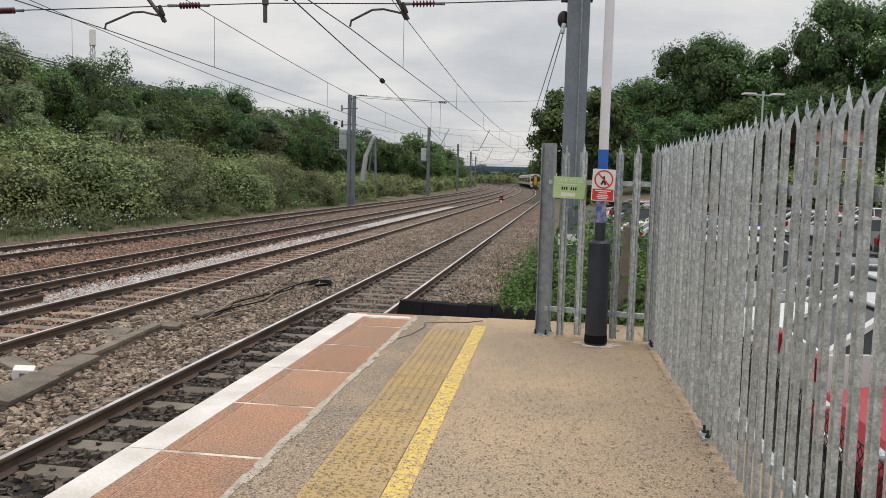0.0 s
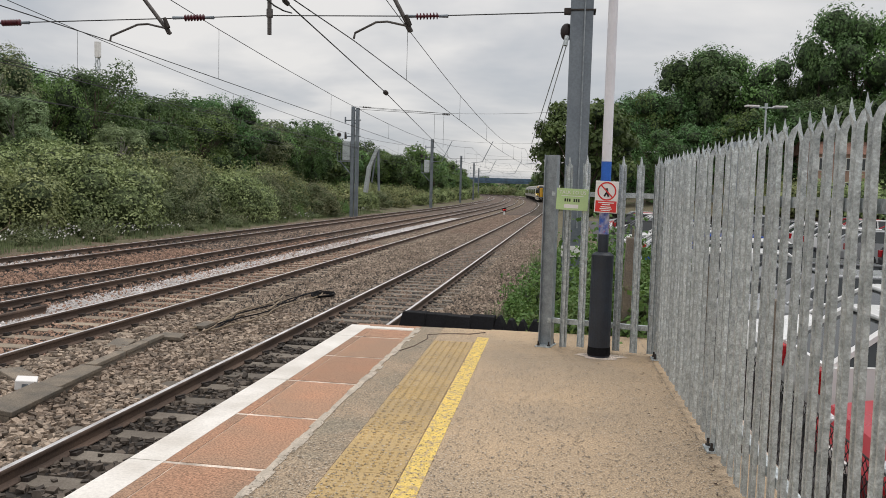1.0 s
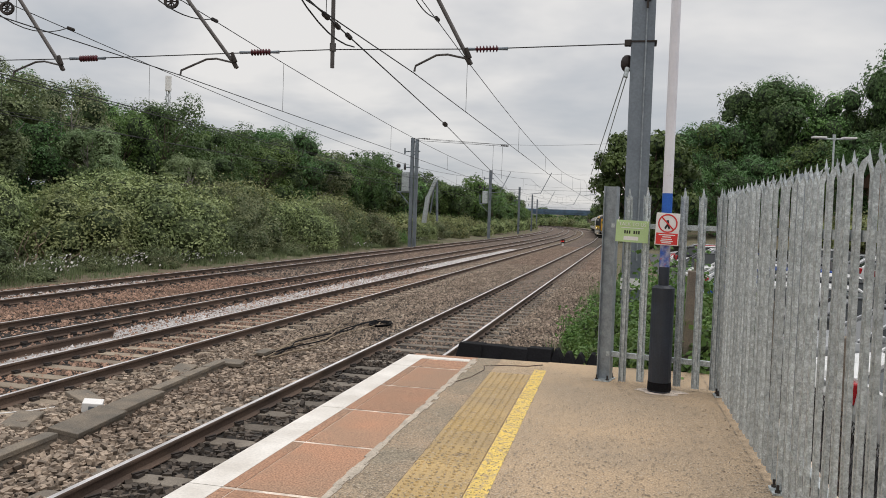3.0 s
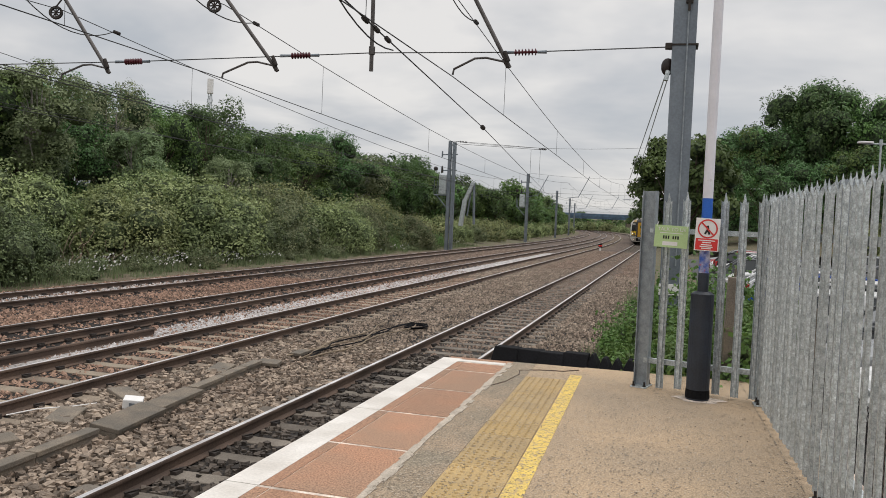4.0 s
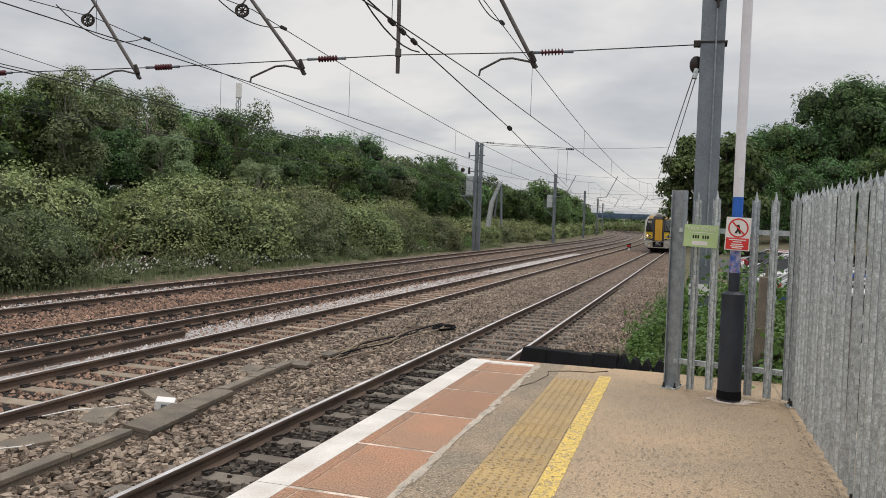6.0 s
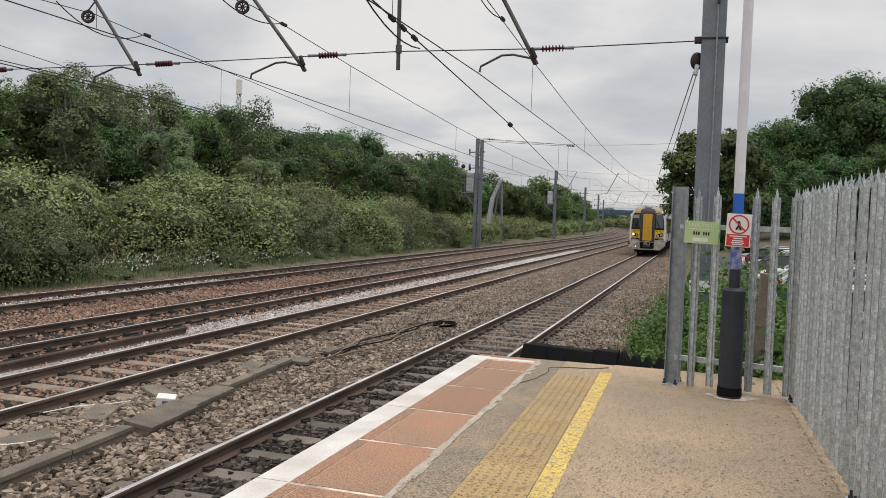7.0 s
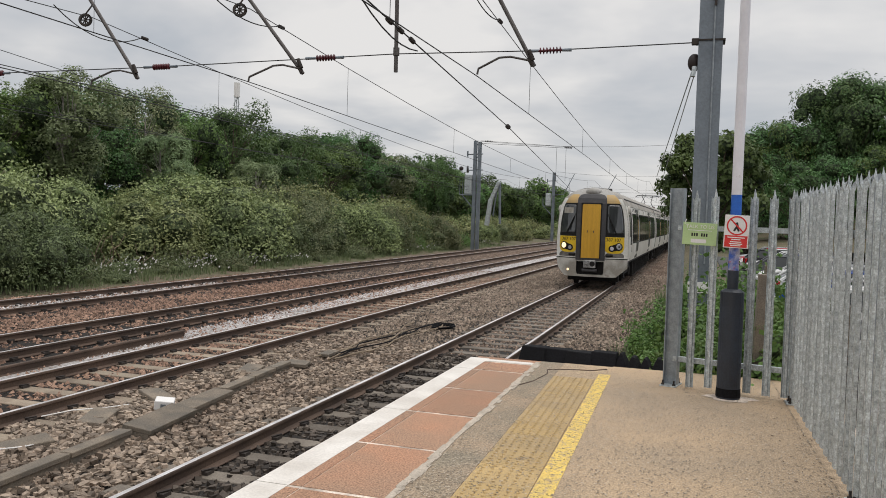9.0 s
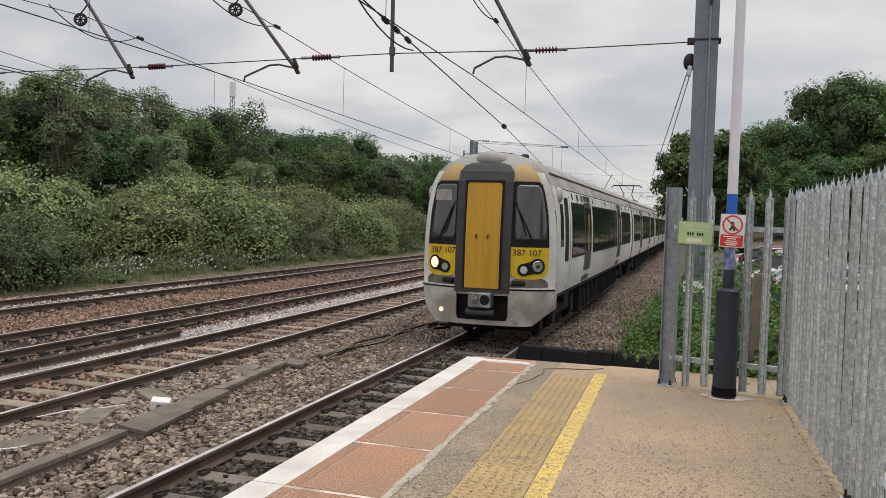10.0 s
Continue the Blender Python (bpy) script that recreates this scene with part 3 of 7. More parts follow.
for i in range(-9, 2):
    y0, y1 = JY + 2.04 * i, JY + 2.04 * (i + 1)
    y1 = min(y1, 9.0)
    if y1 - y0 < 0.1:
        continue
    bm = bmesh.new()
    slab(bm, lin(PE, 0), lin(-2.245, 0), y0 + 0.004, y1 - 0.004, -0.18, 0.002)
    part("white_edge", bm, M["white_paint"], plat, "white painted platform edge")
bm = bmesh.new()
slab(bm, lin(-2.245, 0), lin(-1.72, 0), 8.83, 8.95, -0.03, 0.002)
part("white_edge", bm, M["white_paint"], plat, "white painted platform edge")
bm = bmesh.new()
slab(bm, lin(-2.40, 0), lambda y: x_in(y) + 0.02, 8.955, 9.12, -0.12, -0.004)
part("end_kerb", bm, M["coping"], plat)
# rough mortar fillet along the inner side of the slabs
bm = bmesh.new()
y = -12.0
while y < 8.9:
    a, b, c = x_in(y) - 0.018 + random.uniform(-0.012, 0.006), x_in(y) + 0.03 + random.uniform(-0.012, 0.025), y + 0.12
    slab(bm, lin(a, 0), lin(b, 0), y, c + 0.005, -0.02, 0.0025 + random.uniform(0, 0.002))
    y = c
part("mortar_joint", bm, M["fillet"], plat)
# yellow line
bm = bmesh.new()
slab(bm, x_yl, x_yr, -12, 8.62, -0.02, 0.003)
part("yellow_line", bm, M["yellow_paint"], plat, "worn yellow painted line")
# crack across the end of the strip
bm = bmesh.new()
pts = [(-1.66, 7.55), (-1.52, 7.95), (-1.46, 8.4), (-1.5, 8.62), (-1.30, 8.75), (-1.05, 8.80), (-0.9, 8.95)]
for (ax, ay), (bx, by) in zip(pts, pts[1:]):
    rod(bm, (ax, ay, -0.001), (bx, by, -0.001), 0.0055, n=4)
part("crack", bm, M["seam"], plat)


def tactile_mesh():
    bm = bmesh.new()
    box(bm, 0.002, 0.412, 0.002, 0.398, -0.03, 0.0)
    for i in range(6):
        for j in range(6):
            x = 0.045 + 0.062 * i
            y = 0.045 + 0.062 * j
            r = bmesh.ops.create_cone(bm, cap_ends=True, segments=7, radius1=0.0125, radius2=0.008, depth=0.007)
            bmesh.ops.translate(bm, vec=(x, y, 0.004), verts=r["verts"])
    return mesh_of("tactile_tile", bm, M["tactile"])


TILE = tactile_mesh()
for i in range(50):
    y = 8.30 - 0.4 * (i + 1)
    piece("tactile_tile", TILE, plat, pose(x_tac(y) + 0.006, y, 0.0015 + random.uniform(-0.001, 0.001), 0, 0, 1.1))

# ---------- palisade fences ----------
def pale_mesh(height, curl):
    """A W-section pale with three splayed points; curl bends the top outwards."""
    prof = [(-0.037, 0.012), (-0.029, -0.007), (-0.013, -0.006), (-0.007, 0.012), (0.007, 0.012), (0.013, -0.006), (0.029, -0.007), (0.037, 0.012)]
    levels = [0.02, 0.9, height - 0.24, height - 0.12]
    vs, fs = [], []
    k = len(prof)
    for z in levels:
        for x, y in prof:
            vs.append((x, y, z))
    if curl:    # one horn up and inwards, the other side folded outwards
        top = [(-0.01, -0.022), (-0.06, -0.012), (-0.095, 0.0), (-0.10, 0.0), (-0.10, 0.0), (-0.095, 0.0), (-0.065, 0.008), (-0.03, 0.022)]
        wide = 1.15
    else:       # a spear point with two low shoulders
        top = [(-0.075, 0.012), (-0.095, 0.0), (-0.07, 0.0), (0.0, 0.0), (0.0, 0.0), (-0.07, 0.0), (-0.095, 0.0), (-0.075, 0.012)]
        wide = 1.0
    for j, ((x, y), (dz, dy)) in enumerate(zip(prof, top)):
        w = 0.25 if (not curl and j in (3, 4)) else wide
        vs.append((x * w, y + dy, height + dz))
    for i in range(len(levels)):
        for j in range(k - 1):
            a = i * k + j
            fs.append((a, a + 1, a + 1 + k, a + k))
    me = raw("pale", vs, fs, M["galv"])
    bm = bmesh.new()
    bm.from_mesh(me)
    bmesh.ops.solidify(bm, geom=bm.faces[:], thickness=0.003)
    bm.to_mesh(me)
    bm.free()
    return me


PALE = pale_mesh(1.96, 0.0)
PALE_CURL = pale_mesh(1.965, 0.06)
side = thing("palisade_fence", "galvanised steel palisade fence with spiked curled pale tops", "fence")


def fence_post(parent, x, y, h, turn, w=0.125, d=0.076):
    bm = bmesh.new()
    isection(bm, w / 2, d / 2 + 0.004, 0.008, 0.004, 0.0, h)
    ob = part("post", bm, M["galv_dull"], parent)
    ob.matrix_local = pose(x, y, 0, 0, 0, turn)
    bm = bmesh.new()
    box(bm, -0.12, 0.12, -0.08, 0.08, 0.0, 0.012)
    pl = part("base_plate", bm, M["galv"], parent)
    pl.matrix_local = pose(x, y, 0.001, 0, 0, turn)
    for dx, dy in ((-0.09, -0.055), (0.09, -0.055), (-0.09, 0.055), (0.09, 0.055)):
        bm = bmesh.new()
        rod(bm, (dx, dy, 0.012), (dx, dy, 0.06), 0.009, n=6)
        rod(bm, (dx, dy, 0.012), (dx, dy, 0.026), 0.017, n=6)
        o = part("bolt", bm, M["clip"], parent)
        o.matrix_local = pose(x, y, 0.0, 0, 0, turn)


def fence_rail(parent, a, b, z):
    bm = bmesh.new()
    d = Vector((b[0] - a[0], b[1] - a[1]))
    m = Matrix.Translation((a[0], a[1], z)) @ Matrix.Rotation(math.atan2(d.y, d.x), 4, "Z")
    box(bm, 0, d.length, -0.003, 0.003, -0.025, 0.025, m)
    box(bm, 0, d.length, 0.003, 0.045, 0.019, 0.025, m)
    return part("rail", bm, M["galv"], parent)


FT = 90 + 1.415
y = 8.02
while y > -11.0:
    o = piece("pale", PALE_CURL, side, pose(x_fence(y), y, random.uniform(-0.008, 0.008), random.uniform(-0.4, 0.4), 0, FT + 180 + random.uniform(-1, 1)))
    y -= 0.1655
for a in (7.98, 5.20, 2.45, -0.30, -3.05, -5.80, -8.55):
    fence_post(side, x_fence(a) + 0.075, a, 1.93, 1.4)
for z in (0.28, 1.58):
    fence_rail(side, (x_fence(8.05) + 0.018, 8.05), (x_fence(-11.0) + 0.018, -11.0), z)

endf = thing("palisade_fence", "short galvanised palisade fence closing the platform end", "fence")
A, B = (-0.20, 8.34), (0.89, 8.10)
ang = math.degrees(math.atan2(B[1] - A[1], B[0] - A[0]))
for t in (0.155, 0.315, 0.475, 0.635, 0.79, 0.94):
    piece("pale", PALE, endf, pose(A[0] + (B[0] - A[0]) * t, A[1] + (B[1] - A[1]) * t - 0.012, random.uniform(-0.01, 0.01), 0, 0, ang + 180))
for z in (0.27, 1.58):
    fence_rail(endf, (A[0], A[1] + 0.012), (B[0], B[1] + 0.012), z)
fence_post(endf, A[0] - 0.01, A[1] + 0.03, 1.97, 76, 0.115, 0.125)


# ---------- vegetation ----------
def leaves(rng, centres, radii, count, size, droop=0.0, flat=1.4, four=False):
    """Leaf-shaped quads spread over the outer part of ellipsoid clumps."""
    centres, radii = np.array(centres, float), np.array(radii, float)
    area = (radii[:, 0] * radii[:, 2])
    pick = rng.choice(len(centres), count, p=area / area.sum())
    d = rng.normal(size=(count, 3))
    d /= np.linalg.norm(d, axis=1, keepdims=True)
    d[:, 2] = np.where(d[:, 2] < -0.35, -d[:, 2], d[:, 2])
    rr = 0.80 + 0.28 * rng.random((count, 1)) ** 1.3
    wob = 1 + 0.16 * np.sin(d[:, :1] * 7 + centres[pick][:, :1] * 3) * np.cos(d[:, 1:2] * 6 + centres[pick][:, 2:] * 2)
    pos = centres[pick] + d * radii[pick] * rr * wob
    nrm = d * flat + rng.normal(size=(count, 3)) * 0.5
    nrm[:, 2] += 0.35
    nrm /= np.linalg.norm(nrm, axis=1, keepdims=True)
    t = rng.normal(size=(count, 3))
    t[:, 2] -= droop
    t -= nrm * (t * nrm).sum(1, keepdims=True)
    t /= np.linalg.norm(t, axis=1, keepdims=True)
    b = np.cross(nrm, t)
    s = size * rng.uniform(0.6, 1.35, (count, 1))
    L, W = t * s, b * s * 0.42
    v = np.stack([pos - L * 0.5, pos + W - nrm * s * 0.08, pos + L * 0.6 - nrm * s * 0.15, pos - W - nrm * s * 0.08], 1).reshape(-1, 3)
    if four:
        return v, np.arange(count * 4).reshape(-1, 4)
    v = v.reshape(-1, 4, 3)
    v[:, 1] += W * 0.35
    v[:, 3] -= W * 0.35
    return v[:, 1:].reshape(-1, 3), np.arange(count * 3).reshape(-1, 3)


def crown_lobes(rng, height, width, base, n, lob=1.0):
    c, r = [], []
    for i in range(n):
        k = rng.uniform(0, 1)
        z = base + (height - base) * (0.12 + 0.78 * k)
        reach = width * (1.2 - 0.2 * lob) * (0.62 * math.sin(math.pi * min(1.0, 0.22 + 0.78 * (1 - k))) + 0.05)
        a = rng.uniform(0, 2 * math.pi)
        q = reach * math.sqrt(rng.uniform(0.1, 1))
        s = width * rng.uniform(0.20, 0.36) * lob
        c.append((q * math.cos(a), q * math.sin(a), min(z, height - s * 0.8)))
        r.append((s * rng.uniform(0.9, 1.2), s * rng.uniform(0.9, 1.2), s * rng.uniform(0.85, 1.2)))
    return c, r


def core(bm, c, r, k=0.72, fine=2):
    """Inner foliage lumps that close the crown, with shade put into their dark colour."""
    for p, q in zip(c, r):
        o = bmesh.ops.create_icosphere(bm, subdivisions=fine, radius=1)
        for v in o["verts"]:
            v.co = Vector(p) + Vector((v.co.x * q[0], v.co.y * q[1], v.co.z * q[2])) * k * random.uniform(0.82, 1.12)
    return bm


def tree(seed, height, width, base, lobes, count, size, leaf, bark, droop=0.0, label="", category="tree", group="", stems=1, four=False, lob=0.88, inner=0.64, inner_mat="twigs_dark"):
    rng = np.random.default_rng(seed)
    t = thing("tree", label, category, group)
    c, r = crown_lobes(rng, height, width, base, lobes, lob)
    bm = bmesh.new()
    for s in range(stems):
        off = Vector((rng.uniform(-0.4, 0.4), rng.uniform(-0.4, 0.4), 0)) * (stems > 1)
        tip = Vector((rng.uniform(-0.3, 0.3), rng.uniform(-0.3, 0.3), height * 0.82)) + off * 2
        mid = off + (tip - off) * 0.5 + Vector((rng.uniform(-0.2, 0.2), rng.uniform(-0.2, 0.2), 0))
        rod(bm, off + Vector((0, 0, -0.3)), mid, 0.022 * height, 0.014 * height, 8)
        rod(bm, mid, tip, 0.014 * height, 0.004 * height, 7)
    for p, q in zip(c, r):
        k = max(0.25, min(0.75, p[2] / height * 0.7))
        rod(bm, (0, 0, height * k * 0.85), p, 0.007 * height, 0.002 * height, 5, False)
    part("trunk", bm, bark, t)
    v, f = leaves(rng, c, r, count, size, droop, four=four)
    ob = new("crown", raw("crown", v.tolist(), f.tolist(), leaf))
    ob.parent = t
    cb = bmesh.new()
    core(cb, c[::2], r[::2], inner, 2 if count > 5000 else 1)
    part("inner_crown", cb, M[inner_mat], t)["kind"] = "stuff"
    return t


def bush(seed, height, width, count, size, leaf, label, group="", lobes=9, four=False):
    rng = np.random.default_rng(seed)
    t = thing("bush", label, "bush", group)
    c, r = [], []
    for i in range(lobes):
        a, q = rng.uniform(0, 2 * math.pi), width * 0.5 * math.sqrt(rng.uniform(0, 1)) * 0.75
        s = width * rng.uniform(0.13, 0.25)
        hz = height * (1 - 0.45 * (q / (width * 0.5))) * rng.uniform(0.55, 1.0)
        c.append((q * math.cos(a), q * math.sin(a), max(0.35 * s, hz - s * 0.75)))
        r.append((s, s, min(s * 0.95, height * 0.45)))
        c.append((q * math.cos(a) * 1.05, q * math.sin(a) * 1.05, max(0.3 * s, (hz - s) * 0.4)))
        r.append((s * 1.05, s * 1.05, max(0.4, hz * 0.4)))
    bm = bmesh.new()
    for p in c[::2]:
        rod(bm, (p[0] * 0.15, p[1] * 0.15, -0.2), p, 0.035, 0.012, 5, False)
    part("branchwork", bm, M["bark"], t)["kind"] = "stuff"
    v, f = leaves(rng, c, r, count, size, four=four)
    # long shoots that break the outline
    k = count // 9
    d = rng.normal(size=(k, 3)); d[:, 2] = np.abs(d[:, 2]) + 0.4
    d /= np.linalg.norm(d, axis=1, keepdims=True)
    cc, rr = np.array(c), np.array(r)
    pick = rng.integers(0, len(c), k)
    base = cc[pick] + d * rr[pick]
    out = base + d * rng.uniform(0.05, 0.42, (k, 1)) * np.array([0.8, 0.8, 1.5])
    v2, f2 = leaves(rng, out, np.full((k, 3), 0.05), k * 2, size * 0.9, four=four)
    n1 = len(v)
    ob = new("foliage", raw("foliage", v.tolist() + v2.tolist(), f.tolist() + (f2 + n1).tolist(), leaf))
    ob.parent = t
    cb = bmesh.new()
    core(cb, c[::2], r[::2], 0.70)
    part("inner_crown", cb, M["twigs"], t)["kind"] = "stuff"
    return t


def scaled(m, s):
    return m @ Matrix.Diagonal((s[0], s[1], s[2], 1))


def plant(src, x, y, z, turn, s):
    """A copy of a plant, turned and scaled."""
    o = copy_thing(src, pose(x, y, z, 0, 0, turn))
    o.scale = s
    return o


def gz(u):
    for (a, za), (b, zb) in zip(GP, GP[1:]):
        if a <= u <= b:
            return za + (zb - za) * (u - a) / (b - a)
    return 0.0


rt = random.Random(5)
TREES = [
    tree(1, 9.5, 4.6, 1.0, 44, 12000, 0.18, M["leaf_tree"], M["bark"], label="dense dark green deciduous tree on the embankment", group="lineside trees"),
    tree(2, 8.5, 4.2, 0.8, 40, 11000, 0.175, M["leaf_tree"], M["bark"], label="dense dark green deciduous tree on the embankment", group="lineside trees"),
    tree(3, 9.0, 3.8, 1.2, 40, 11000, 0.165, M["leaf_grey"], M["birch"], droop=1.2, label="pale-stemmed birch with drooping grey-green foliage", group="lineside trees", stems=2),
    tree(4, 8.8, 4.4, 0.8, 40, 11000, 0.175, M["leaf_bright"], M["bark"], label="fresh green broadleaf tree on the embankment", group="lineside trees"),
]
BUSHES = [
    bush(11, 5.3, 6.4, 12500, 0.15, M["leaf_bush"], "grey-green leafy shrub beside the railway", "lineside shrubs", 17),
    bush(12, 4.5, 5.4, 10500, 0.145, M["leaf_bush"], "grey-green leafy shrub beside the railway", "lineside shrubs", 14),
    bush(13, 2.6, 4.0, 7000, 0.13, M["leaf_bright"], "fresh green bramble bush beside the railway", "lineside shrubs", 8),
    bush(14, 4.1, 5.2, 10000, 0.14, M["leaf_grey"], "dull green tangled shrub beside the railway", "lineside shrubs", 14),
    bush(16, 5.0, 6.0, 12000, 0.14, M["leaf_shade"], "dark green dense shrub close to the track", "lineside shrubs", 17),
]
FAR_TREES = [
    tree(5, 9.0, 4.6, 0.6, 26, 2700, 0.38, M["leaf_tree"], M["bark"], label="dark green tree farther along the line", group="distant trees"),
    tree(6, 8.5, 4.4, 0.6, 26, 2700, 0.38, M["leaf_bright"], M["bark"], label="fresh green tree farther along the line", group="distant trees"),
]
FAR_BUSH = bush(15, 3.4, 5.4, 2600, 0.28, M["leaf_bush"], "grey-green shrub farther along the railway", "distant shrubs", 9)
used = set()


def put(src, s, u, size, turn=None, dz=0.0, tall=1.0):
    x, y, h = way(s, u)
    turn = rt.uniform(0, 360) if turn is None else turn
    sc = (size * rt.uniform(0.88, 1.14), size * rt.uniform(0.88, 1.14), size * tall * rt.uniform(0.9, 1.08))
    if src not in used:
        used.add(src)
        src.matrix_world = pose(x, y, gz(u) + dz, 0, 0, turn)
        src.scale = sc
        return src
    return plant(src, x, y, gz(u) + dz, turn, sc)


# trees on the bank, in two rows, then farther along the curve
s = 18.0
k = 0
while s < 330:
    near = s < 150
    far = 0.90 if s < 45 else 0.96 if s < 80 else 1.03 if s < 122 else 1.0
    put(TREES[(0, 1, 0, 3, 1, 0, 2, 3)[k % 8]] if s < 110 else FAR_TREES[k % 2], s, -36 + rt.uniform(-1.5, 1.5) - (0 if near else 6), far * rt.uniform(0.92, 1.14), dz=-0.8)
    if near or k % 2:
        put(TREES[(1, 0, 2, 0, 3)[k % 5]] if s < 66 else FAR_TREES[(k + 1) % 2], s + 2.5, -43 + rt.uniform(-2, 2), far * rt.uniform(1.0, 1.2), dz=-0.8)
    s += rt.uniform(4.2, 5.6) if near else rt.uniform(8, 11)
    k += 1
# shrubs in front of them, uneven in height and depth
s, k = 11.0, 0
while s < 140:
    wave = 0.5 + 0.5 * math.sin(s * 0.33 + 1.0)
    for u0 in (-24.5, -29.0):
        if u0 == -24.5 and (s > 60 and k % 3 or wave < 0.18):
            continue
        size = (0.6 + 0.5 * wave if u0 == -24.5 else rt.uniform(0.85, 1.1)) * (1.0 if s < 70 else 0.8)
        put(FAR_BUSH if s > (72 if u0 == -24.5 else 56) else BUSHES[(0, 1, 3, 0, 2, 1)[(k + int(-u0)) % 6]], s + rt.uniform(-1.2, 1.2), u0 + rt.uniform(-1.4, 1.4), size)
    s += rt.uniform(3.6, 5.0)
    k += 1
for s, u, sz, b in ((44, -22.9, 0.75, 3), (52, -22.6, 0.8, 0), (58, -22.8, 0.85, 3), (61, -22.0, 0.6, 2), (66, -21.8, 0.8, 3), (74, -22, 0.6, 2), (83, -21.5, 0.55, 1), (92, -22, 0.6, 3), (101, -21.5, 0.5, 2), (118, -22, 0.7, 1), (128, -22.5, 0.8, 3),
                    (140, -23, 0.9, 0), (152, -23, 0.9, 1), (165, -24, 1.0, 3), (180, -24, 1.0, 0), (196, -25, 1.1, 1), (215, -25, 1.1, 3), (235, -26, 1.2, 0), (260, -26, 1.3, 1)):
    put(BUSHES[b] if s < 100 else FAR_BUSH, s, u, sz)
for s, u, sz, b in ((18.7, -21.2, 0.62, 4), (21.5, -21.2, 0.58, 4), (15.5, -21.6, 0.62, 4), (24.2, -23.2, 0.50, 4), (21.0, -25.6, 0.78, 0), (25.0, -26.2, 0.78, 0), (29.0, -27.0, 0.80, 0), (31.6, -24.0, 0.90, 1), (35.6, -23.2, 0.42, 2), (38.5, -23.4, 0.72, 4), (42.0, -23.6, 0.72, 4), (47, -24.0, 0.9, 3), (57, -22.6, 0.66, 4), (63, -22.2, 0.6, 4)):
    put(BUSHES[b], s, u, sz)
birch = tree(7, 9.6, 3.3, 2.2, 34, 18000, 0.15, M["leaf_birch"], M["birch"], droop=1.8, inner=0.6, inner_mat="twigs", label="tall birch with pale slender stems and drooping foliage", group="lineside birches", stems=3)
birch.matrix_world = pose(-32.2, 35.2, gz(-32.2) - 0.3, 0, 0, 20)
plant(birch, -32.6, 44.0, gz(-32.6) - 0.6, 130, (0.75, 0.75, 0.78))
plant(birch, -32.0, 53.5, gz(-32.0) - 0.6, 250, (0.70, 0.70, 0.68))
# the woods go on along both sides of the curve
for k in range(34):
    s = 150 + 9.5 * k
    put(FAR_TREES[k % 2], s, -29 + rt.uniform(-2, 2), rt.uniform(0.95, 1.25), dz=-0.5)
    if k % 2:
        put(FAR_BUSH, s + 4, -23.5 + rt.uniform(-1, 1), rt.uniform(0.8, 1.2))
for k in range(20):
    put(FAR_TREES[k % 2], 150 + 11 * k, -24.5 + rt.uniform(-0.8, 0.8) - 0.004 * k * k, rt.uniform(0.62, 0.82), dz=-0.4)
for k in range(22):
    put(FAR_TREES[k % 2], 455 + rt.uniform(-8, 8), -70 + 6 * k, rt.uniform(0.95, 1.25), dz=-1.0)
for k in range(24):
    put(FAR_BUSH, 436 + rt.uniform(-4, 4), -66 + 5 * k, rt.uniform(1.4, 1.9), dz=-0.5)
for k in range(16):
    put(FAR_BUSH, 150 + 18 * k, 3.0 + rt.uniform(0, 1.5), rt.uniform(0.7, 1.0))


# ---------- overhead line ----------
HY = 13.8


def sagline(a, b, sag, n=14):
    a, b = Vector(a), Vector(b)
    out = []
    for i in range(n + 1):
        k = i / n
        p = a.lerp(b, k)
        p.z -= sag * 4 * k * (1 - k)
        out.append(p)
    return out


def insulator(bm, p, axis, length=0.42, r=0.062, discs=7):
    axis = Vector(axis).normalized()
    q = axis.to_track_quat("Z", "Y").to_matrix()
    step = length / discs
    prof = [(-length / 2, 0.022)]
    for i in range(discs):
        z = -length / 2 + step * i
        prof += [(z + step * 0.25, 0.022), (z + step * 0.38, r), (z + step * 0.62, r * 0.72), (z + step * 0.72, 0.022)]
    prof.append((length / 2, 0.022))
    n = 12
    rings = [[bm.verts.new(Vector(p) + q @ Vector((w * math.cos(6.2832 * k / n), w * math.sin(6.2832 * k / n), z))) for k in range(n)] for z, w in prof]
    for u, v in zip(rings, rings[1:]):
        for k in range(n):
            bm.faces.new((u[k], u[(k + 1) % n], v[(k + 1) % n], v[k]))
    bm.faces.new(rings[0][::-1])
    bm.faces.new(rings[-1])
    return bm


mast = thing("line_mast", "tall grey galvanised steel overhead line mast behind the fence", "mast")
bm = bmesh.new()
isection(bm, 0.185, 0.17, 0.02, 0.012, -1.2, 9.5)
o = part("column", bm, M["steel_grey"], mast)
o.matrix_local = pose(0.05, HY, 0)
bm = bmesh.new()
rod(bm, (0.10, HY - 0.19, 1.0), (0.10, HY - 0.19, 5.25), 0.014)
part("earth_cable", bm, M["galv_dull"], mast)
bm = bmesh.new()
box(bm, 0.05, 0.16, HY - 0.215, HY - 0.172, 5.22, 5.40, bev=0.008)
box(bm, 0.085, 0.125, HY - 0.235, HY - 0.205, 5.10, 5.27)
part("cable_clamp", bm, M["clip"], mast)
bm = bmesh.new()
box(bm, -0.175, 0.275, HY - 0.19, HY + 0.19, 4.56, 4.585)
box(bm, -0.24, -0.13, HY - 0.20, HY - 0.10, 4.50, 4.60, bev=0.01)
part("span_bracket", bm, M["clip"], mast)
bm = bmesh.new()
